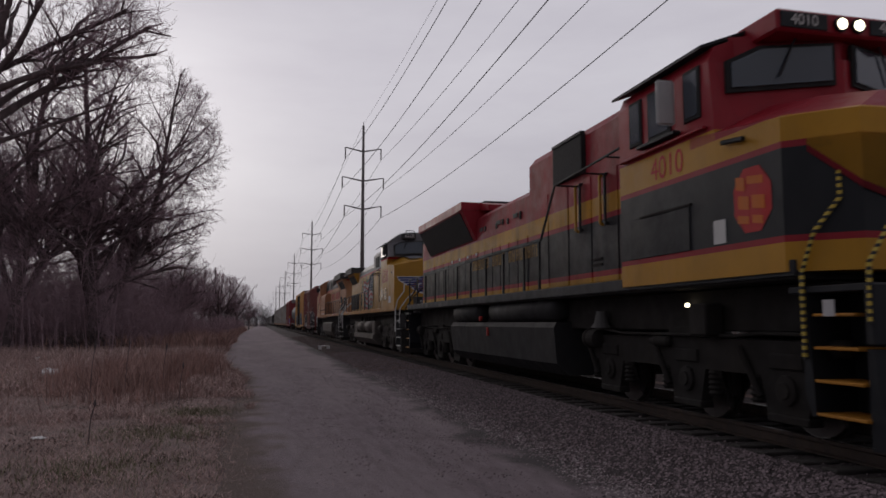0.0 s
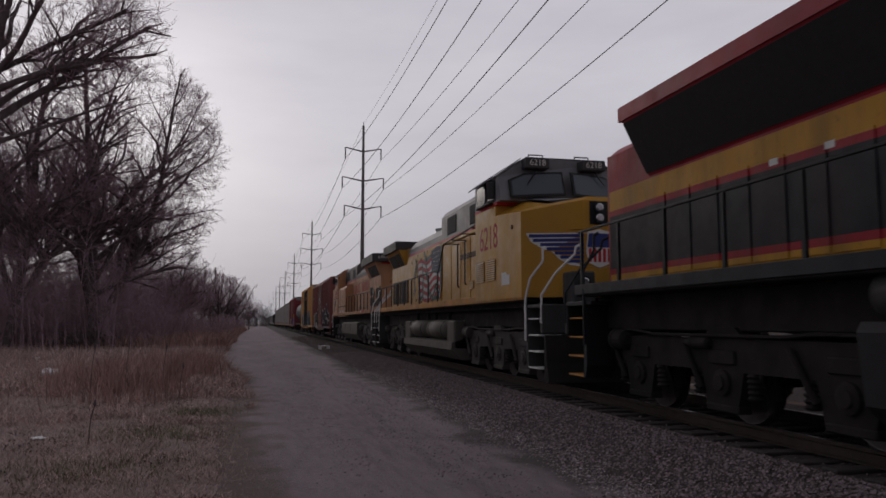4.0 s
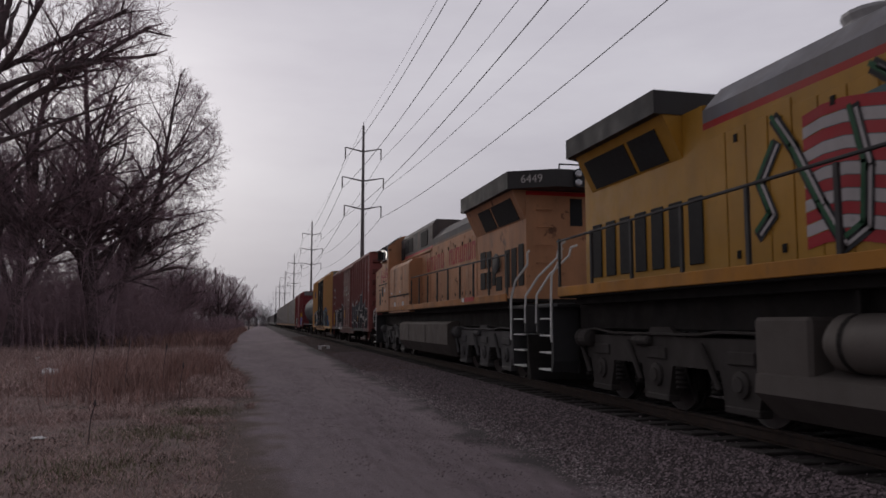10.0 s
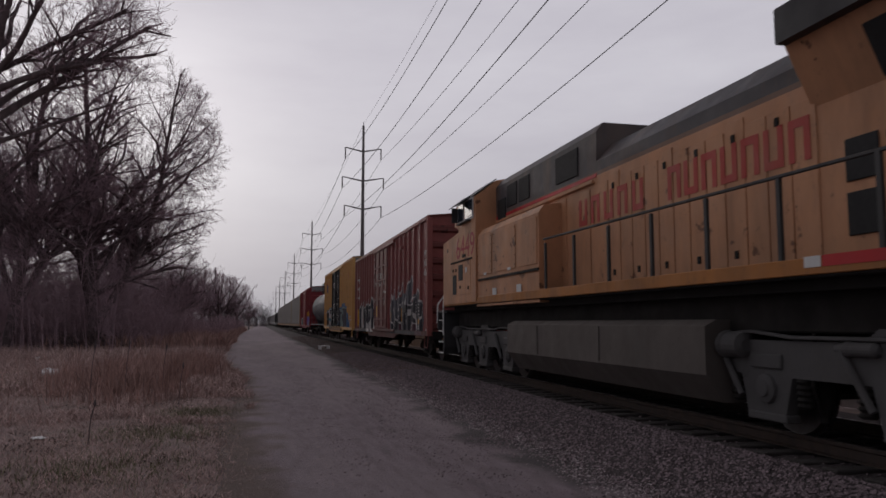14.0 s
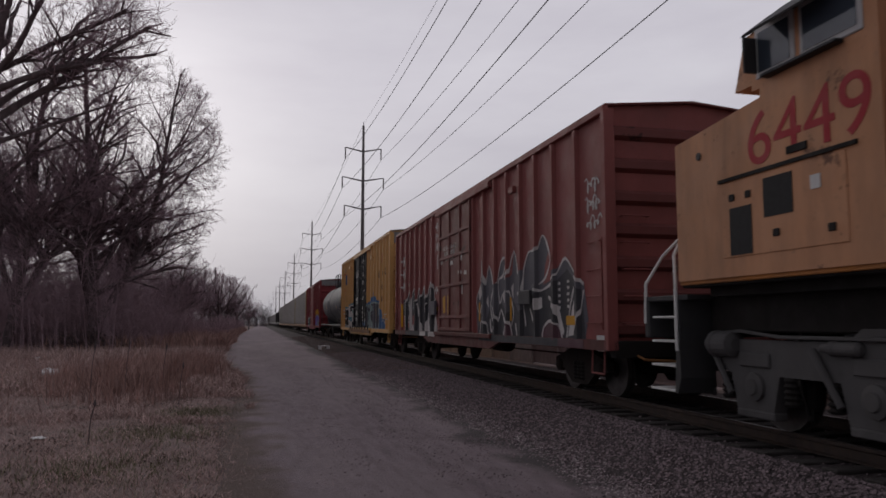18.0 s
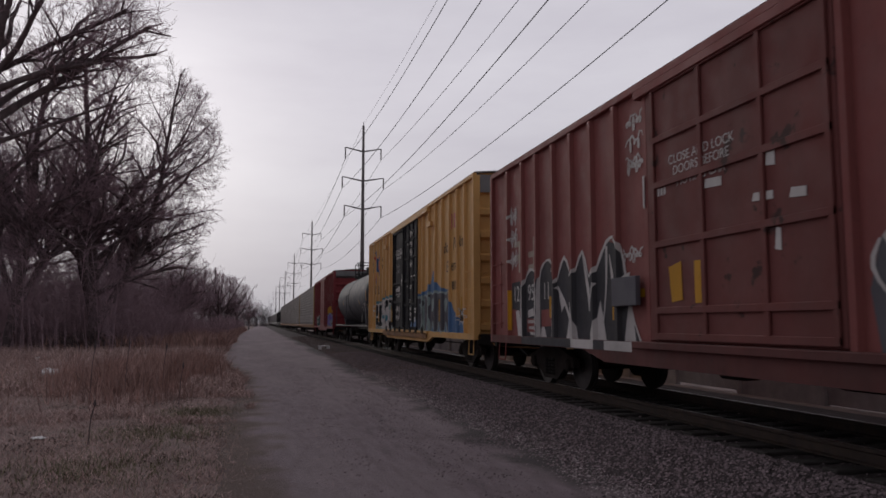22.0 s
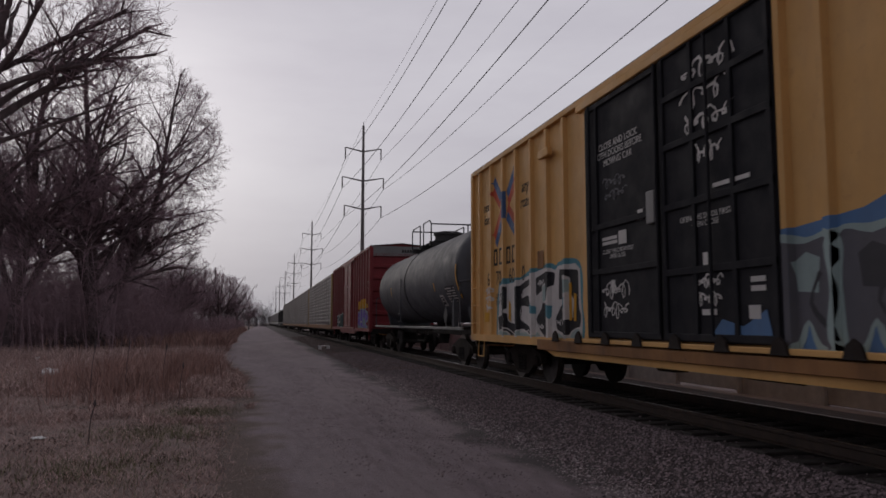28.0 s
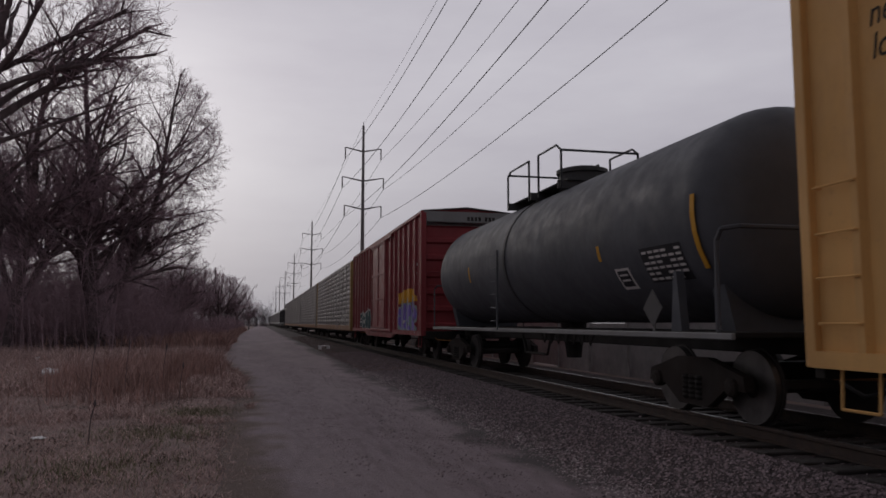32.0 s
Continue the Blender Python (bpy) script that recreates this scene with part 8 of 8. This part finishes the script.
part("defect_bracket", block(-1.68, -1.58, 13.1, 13.6, 4.35, 4.5, 0.01), M_mustard, gold_car)
for yy in (1.35, 3.9, 12.4, 17.1):
    sprayed(gold_car, "yellow_reflector", [[(yy, 1.3), (yy + 0.11, 1.3), (yy + 0.11, 1.95), (yy, 1.95)]], 6, M_ochre)


# ---- grey tank car ----
def tank_car(y):
    v = vehicle("tank_car", y, "matt grey tank car with top platform railings and white diamond placard", "tank car")
    R, zc, L = 1.45, 2.71, 15.2
    shell = bmesh.new()
    dome = [(0.0, 0.25), (0.01, 0.6), (0.07, 0.95), (0.2, 1.22), (0.36, 1.36), (0.52, 1.42), (0.7, R), (0.76, R)]
    prof = [(a - 0.15, r) for a, r in dome] + [(3.5, R), (8.0, R), (12, R)] + [(L - 0.35 - a, r) for a, r in dome[::-1]]
    lathe(prof, 48, "y", (0, 0, zc), shell)
    part("tank_shell", shell, M_tank, v, smooth=True)
    part("sill", block(-0.35, 0.35, -0.2, L + 0.2, 0.86, 1.15, 0.02), M_under, v)
    for a in (-0.4, L - 1.9):
        part("end_platform", block(-1.45, 1.45, a, a + 1.8, 1.08, 1.15, 0.01), M_under, v)
        part("saddle", prism([(-0.9, 1.1), (-1.05, 1.75), (-0.8, 1.6), (0, 1.35), (0.8, 1.6), (1.05, 1.75), (0.9, 1.1)], "y", a + 0.75, a + 1.05), M_tank, v)
    for s in (-1, 1):
        part("side_rail", block(s * 1.43, s * 1.49, -0.4, L - 0.1, 1.06, 1.14, 0.01), M_galv, v)
        rail = bent([(s * 1.46, -0.1, 1.15), (s * 1.46, -0.12, 2.25), (s * 1.46, -0.22, 2.38), (s * 1.3, -0.35, 2.4), (s * 0.4, -0.35, 2.4)], 0.03)
        part("end_handrail", rail, M_tank, v)
        rail = bent([(s * 1.46, L - 0.2, 1.15), (s * 1.46, L - 0.2, 2.3), (s * 1.4, L - 0.35, 2.4), (s * 0.6, L - 0.3, 2.4)], 0.022)
        part("end_handrail", rail, M_tank, v)
        part("jacking_bracket", prism([(0.88, 1.15), (1.14, 1.15), (1.05, 1.95), (0.98, 1.95)], "x", s * 1.24, s * 1.36), M_tank, v)
    # manway and top platform
    part("manway", lathe([(4.1, 0.5), (4.46, 0.5), (4.47, 0.56), (4.55, 0.56), (4.6, 0.4)], 18, "z", (0, 7.0, 0)), M_dark_grey, v)
    pl = part("top_platform", block(-0.72, 0.72, 6.1, 9.5, 4.17, 4.20), M_dark_grey, v)
    for yy in (6.2, 7.8, 9.4):
        part("platform_bracket", block(-0.9, 0.9, yy - 0.03, yy + 0.03, 4.0, 4.17), M_dark_grey, pl)
    for s in (-1, 1):
        x = s * 0.86
        for pts in ([(x, 6.1, 4.0), (x, 6.1, 4.78), (x, 6.35, 4.93), (x, 7.4, 4.93), (x, 7.4, 4.0)], [(x, 9.5, 4.0), (x, 9.5, 4.83), (x, 9.3, 4.93), (x, 8.0, 4.93), (x, 8.0, 4.0)]):
            part("railing", bent(pts, 0.025), M_night, pl)
    part("railing", bent([(-0.86, 9.5, 4.88), (0.86, 9.5, 4.88)], 0.025), M_night, pl)
    part("railing", bent([(-0.86, 6.1, 4.78), (0.86, 6.1, 4.78)], 0.025), M_night, pl)
    ld = part("ladder", block(-1.56, -1.52, 8.3, 8.34, 1.1, 2.9), M_tank, v)
    for k in range(6):
        part("rung", rod((-1.56, 8.3, 1.3 + k * 0.3), (-1.56, 8.75, 1.3 + k * 0.3), 0.014, 5), M_tank, ld)
    # band with its strap and bottom outlet
    part("strap", lathe([(8.02, R + 0.002), (8.02, R + 0.02), (8.14, R + 0.02), (8.14, R + 0.002)], 48, "y", (0, 0, zc)), M_dark_grey, v)
    part("outlet", lathe([(0.5, 0.16), (0.8, 0.2), (1.3, 0.3)], 12, "z", (0, 7.6, 0)), M_under, v)
    part("outlet_frame", bent([(-0.9, 6.6, 1.1), (-0.9, 6.9, 0.6), (-0.9, 8.2, 0.6), (-0.9, 8.5, 1.1)], 0.025), M_under, v)
    for k in range(7):
        part("truss_bar", bent([(-1.4, 3.5 + k * 0.35, 1.1), (-1.4, 3.65 + k * 0.35, 0.88), (-1.4, 3.85 + k * 0.35, 1.1)], 0.015), M_under, v)
    # plates and marks that follow the shell
    def on_shell(yy, zz, out=0.004):
        return -math.sqrt(max(0.01, (R + out) ** 2 - (zz - zc) ** 2))

    def shell_patch(name, y0, y1, z0, z1, mat, label="", out=0.004):
        bm = bmesh.new()
        n = 4
        rows = [[bm.verts.new((on_shell(0, z0 + (z1 - z0) * k / n, out), yy, z0 + (z1 - z0) * k / n)) for yy in (y0, y1)] for k in range(n + 1)]
        back = [[bm.verts.new((on_shell(0, z0 + (z1 - z0) * k / n, -0.004), yy, z0 + (z1 - z0) * k / n)) for yy in (y0, y1)] for k in range(n + 1)]
        fs = []
        for k in range(n):
            fs.append(bm.faces.new((rows[k][0], rows[k][1], rows[k + 1][1], rows[k + 1][0])))
            fs.append(bm.faces.new((back[k][0], back[k + 1][0], back[k + 1][1], back[k][1])))
        bmesh.ops.recalc_face_normals(bm, faces=fs)
        return part(name, bm, mat, v, label)

    shell_patch("data_panel", 0.8, 1.92, 1.84, 2.33, M_soot, "black data panel with pale lines")
    for row in range(6):
        for k in range(6):
            if (row * 5 + k * 3) % 7:
                a = 0.84 + k * 0.18
                shell_patch("data_bar", a, a + 0.14, 1.87 + row * 0.075, 1.905 + row * 0.075, M_chalk, out=0.008)
    shell_patch("placard", 2.42, 2.88, 1.78, 2.10, M_chalk, "small white framed placard")
    shell_patch("placard_face", 2.47, 2.83, 1.82, 2.06, M_soot, out=0.008)
    for z in (1.9, 1.98):
        shell_patch("data_bar", 2.52, 2.78, z, z + 0.03, M_chalk, out=0.012)
    for yy, z0, z1 in ((0.36, 1.95, 2.9), (3.2, 2.25, 2.5), (11.0, 2.3, 2.7)):
        shell_patch("yellow_reflector", yy, yy + 0.1, z0, z1, M_ochre)
    part("diamond_placard", prism([(1.4, 1.2), (1.66, 1.46), (1.4, 1.72), (1.14, 1.46)], "x", -1.49, -1.478), M_truck_grey, v, "grey diamond-shaped placard on a bracket")
    part("placard_post", rod((-1.47, 1.4, 1.1), (-1.47, 1.4, 1.3), 0.02, 5), M_galv, v)
    truck_four(v, 1.15, M_truck_tan)
    truck_four(v, L - 1.4, M_truck_tan)
    coupler(v, -0.55, -1)
    coupler(v, L + 0.2, 1)
    return v


tank_one = tank_car(57.6)

# crimson boxcar behind the tank car
crim_car, crim_door = boxcar(74.0, 18.6, 5.02, "crimson boxcar with pale roof edge and violet graffiti", M_crimson_car, M_crimson_car, (7.2, 11.2), M_crimson_car,
                             (1.1, 2.1, 3.1, 4.1, 5.1, 6.1, 12.2, 13.2, 14.2, 15.2, 16.2, 17.3), M_galv, M_crimson_car)
door_grid(crim_door, 7.28, 11.1, (1.08, 2.3, 3.4, 4.7), (7.35, 9.2, 11.05), M_crimson_car)
part("end_top_sheet", block(-1.5, 1.5, 0.03, 0.035, 4.5, 4.98), M_galv, crim_car)
bm = bmesh.new()
for k in range(7):
    block(0.0 + 0.13 * k + (0.1 if k > 3 else 0), 0.09 + 0.13 * k + (0.1 if k > 3 else 0), 0.025, 0.03, 4.68, 4.82, 0, bm)
part("lettering", bm, M_black_ink, crim_car)
letters_spray(crim_car, [(1.0, 2.0, 0.9, 2.2), (1.9, 2.9, 0.9, 2.15), (2.8, 3.8, 0.9, 2.2), (3.7, 4.6, 0.9, 2.1)], 1, M_violet, M_mint, (M_violet, M_char, M_chalk), 71, "graffiti",
              "violet and orange graffiti letters", 0.06)
sprayed(crim_car, "orange_overspray", [[(0.9, 2.0), (4.6, 1.95), (4.4, 2.35), (2.5, 2.5), (1.2, 2.4)]], 0, M_ochre)
letters_spray(crim_car, [(12.0, 13.4, 0.9, 2.0), (13.3, 14.6, 0.9, 1.9), (14.5, 15.8, 0.9, 2.0)], 1, M_teal, M_chalk, (M_char, M_mint, M_chalk), 72, "graffiti", "grey-green graffiti letters", 0.06)
for (a, z) in ((8.0, 4.2), (8.2, 3.9), (9.8, 4.1), (9.9, 3.6), (8.1, 3.0), (0.9, 3.2), (1.0, 2.9)):
    bars(crim_car, a, a + 0.5, z, 0.1, 3, -1.5245, M_white_ink)


# ---- covered car carriers and the tail of the train ----
def car_carrier(y, label, end_mat):
    v = vehicle("autorack_car", y, label, "autorack")
    L, top = 26.6, 5.0
    part("body", prism([(-1.5, 1.0), (-1.5, top - 0.15), (-1.3, top + 0.05), (0, top + 0.16), (1.3, top + 0.05), (1.5, top - 0.15), (1.5, 1.0)], "y", 0.1, L - 0.1), M_rack, v)
    roof = part("roof", prism([(-1.54, top - 0.16), (-1.3, top + 0.07), (0, top + 0.19), (1.3, top + 0.07), (1.54, top - 0.16), (1.45, top - 0.16), (-1.45, top - 0.16)], "y", 0.0, L), M_galv, v)
    for a in (0.0, L - 0.5):
        part("end_post", block(-1.57, 1.57, a, a + 0.5, 0.95, top - 0.16, 0.02), end_mat, v)
    part("side_sill", block(-1.56, 1.56, 0.0, L, 0.78, 1.1, 0.02), M_mustard_sill, v)
    part("deck", block(-1.3, 1.3, 0.3, L - 0.3, 0.62, 0.8, 0.02), M_under, v)
    zs = [1.25 + 0.28 * k for k in range(13)]
    for k in range(13):
        a = 0.65 + k * 1.96
        part("side_post", block(-1.56, -1.5, a - 0.06, a + 0.04, 1.1, top - 0.16, 0.01), M_rack, v)
        if k < 13:
            bm = bmesh.new()
            for z in zs:
                prism([(-1.5, z), (-1.535, z + 0.05), (-1.535, z + 0.17), (-1.5, z + 0.22)], "y", a + 0.05, min(a + 1.88, L - 0.55), bm)
            part("corrugated_panel", bm, M_rack, v)
    rnd = random.Random(int(y))
    if rnd.random() < 0.7:
        scribble(v, 1.5 + 3 * rnd.random(), 1.2, 3.0, 0.9, 0, M_flag_white, int(y), 2, 0.06, label="pale sprayed tag", x=-1.54)
    truck_four(v, 2.2, M_truck_tan)
    truck_four(v, L - 2.2, M_truck_tan)
    coupler(v, 0.0, -1)
    coupler(v, L, 1)
    return v


car_carrier(94.0, "long covered car carrier with weathered corrugated steel sides", M_rack_yellow)
for k in range(1, 4):
    car_carrier(94.0 + 27.9 * k, "long covered car carrier with dusty grey sides", M_rack)


def hopper(y, skin, label):
    v = vehicle("hopper_car", y, label, "hopper car")
    L, top = 17.6, 4.6
    part("body", prism([(-1.55, 1.3), (-1.6, 2.0), (-1.6, 3.7), (-1.35, 4.3), (-0.8, top), (0.8, top), (1.35, 4.3), (1.6, 3.7), (1.6, 2.0), (1.55, 1.3)], "y", 1.2, L - 1.2), skin, v)
    for a in (1.2, L - 1.2):
        part("slope_sheet", prism([(a, 1.3), (a, 4.0), (a + (0.9 if a < 5 else -0.9), 1.3)], "x", -1.4, 1.4), skin, v)
    part("side_sill", block(-1.58, 1.58, 0.1, L - 0.1, 1.0, 1.3, 0.02), skin, v)
    for k in range(9):
        part("side_rib", block(-1.66, -1.6, 2.0 + k * 1.7, 2.12 + k * 1.7, 1.4, 3.9), skin, v)
    for k in range(3):
        part("discharge_chute", prism([(3.0 + k * 4.4, 1.2), (6.4 + k * 4.4, 1.2), (5.2 + k * 4.4, 0.45), (4.2 + k * 4.4, 0.45)], "x", -1.1, 1.1), skin, v)
    for a in (0.3, L - 0.3):
        part("end_ladder", block(-1.5, -1.1, a - 0.05, a + 0.05, 1.1, 4.1), skin, v)
    truck_four(v, 1.6, M_truck_tan)
    truck_four(v, L - 1.6, M_truck_tan)
    coupler(v, 0.1, -1)
    coupler(v, L - 0.1, 1)
    return v


M_soot_car = paint("black_car_paint", [(0, (0.025, 0.024, 0.026))], 0.6, dirt=(0.06, 0.05, 0.045), amount=0.5)
M_pale_car = paint("pale_grey_hopper_paint", [(0, (0.42, 0.41, 0.40))], 0.6, dirt=(0.2, 0.17, 0.15), amount=0.5)
tail = 94.0 + 27.9 * 4 + 0.4
for k in range(13):
    dark = k < 2
    hopper(tail + 18.7 * k, M_soot_car if dark else M_pale_car, "black covered hopper car far down the train" if dark else "pale grey covered hopper car far down the train")


def motions():
    """The train rolls towards the camera and slows; wheels turn with the way run."""
    times = [0.5 * i for i in range(65)]
    for v, y in TRAIN:
        walk(v, [(t, pose(TRACK, y + shift(t), RAIL)) for t in times])
    turns = {}
    for w, m, r in WHEELS:
        if r not in turns:
            rows, t, last = [0.0], 0.0, 0.0
            while t < 32:
                t = min(32, round(t + 1 / 30, 4))
                if abs(shift(t) - shift(last)) / r > radians(72) or t >= 32:
                    rows.append(t)
                    last = t
            turns[r] = rows
        walk(w, [(t, m @ pose(0, 0, 0, math.degrees((shift(0) - shift(t)) / r))) for t in turns[r]])


motions()
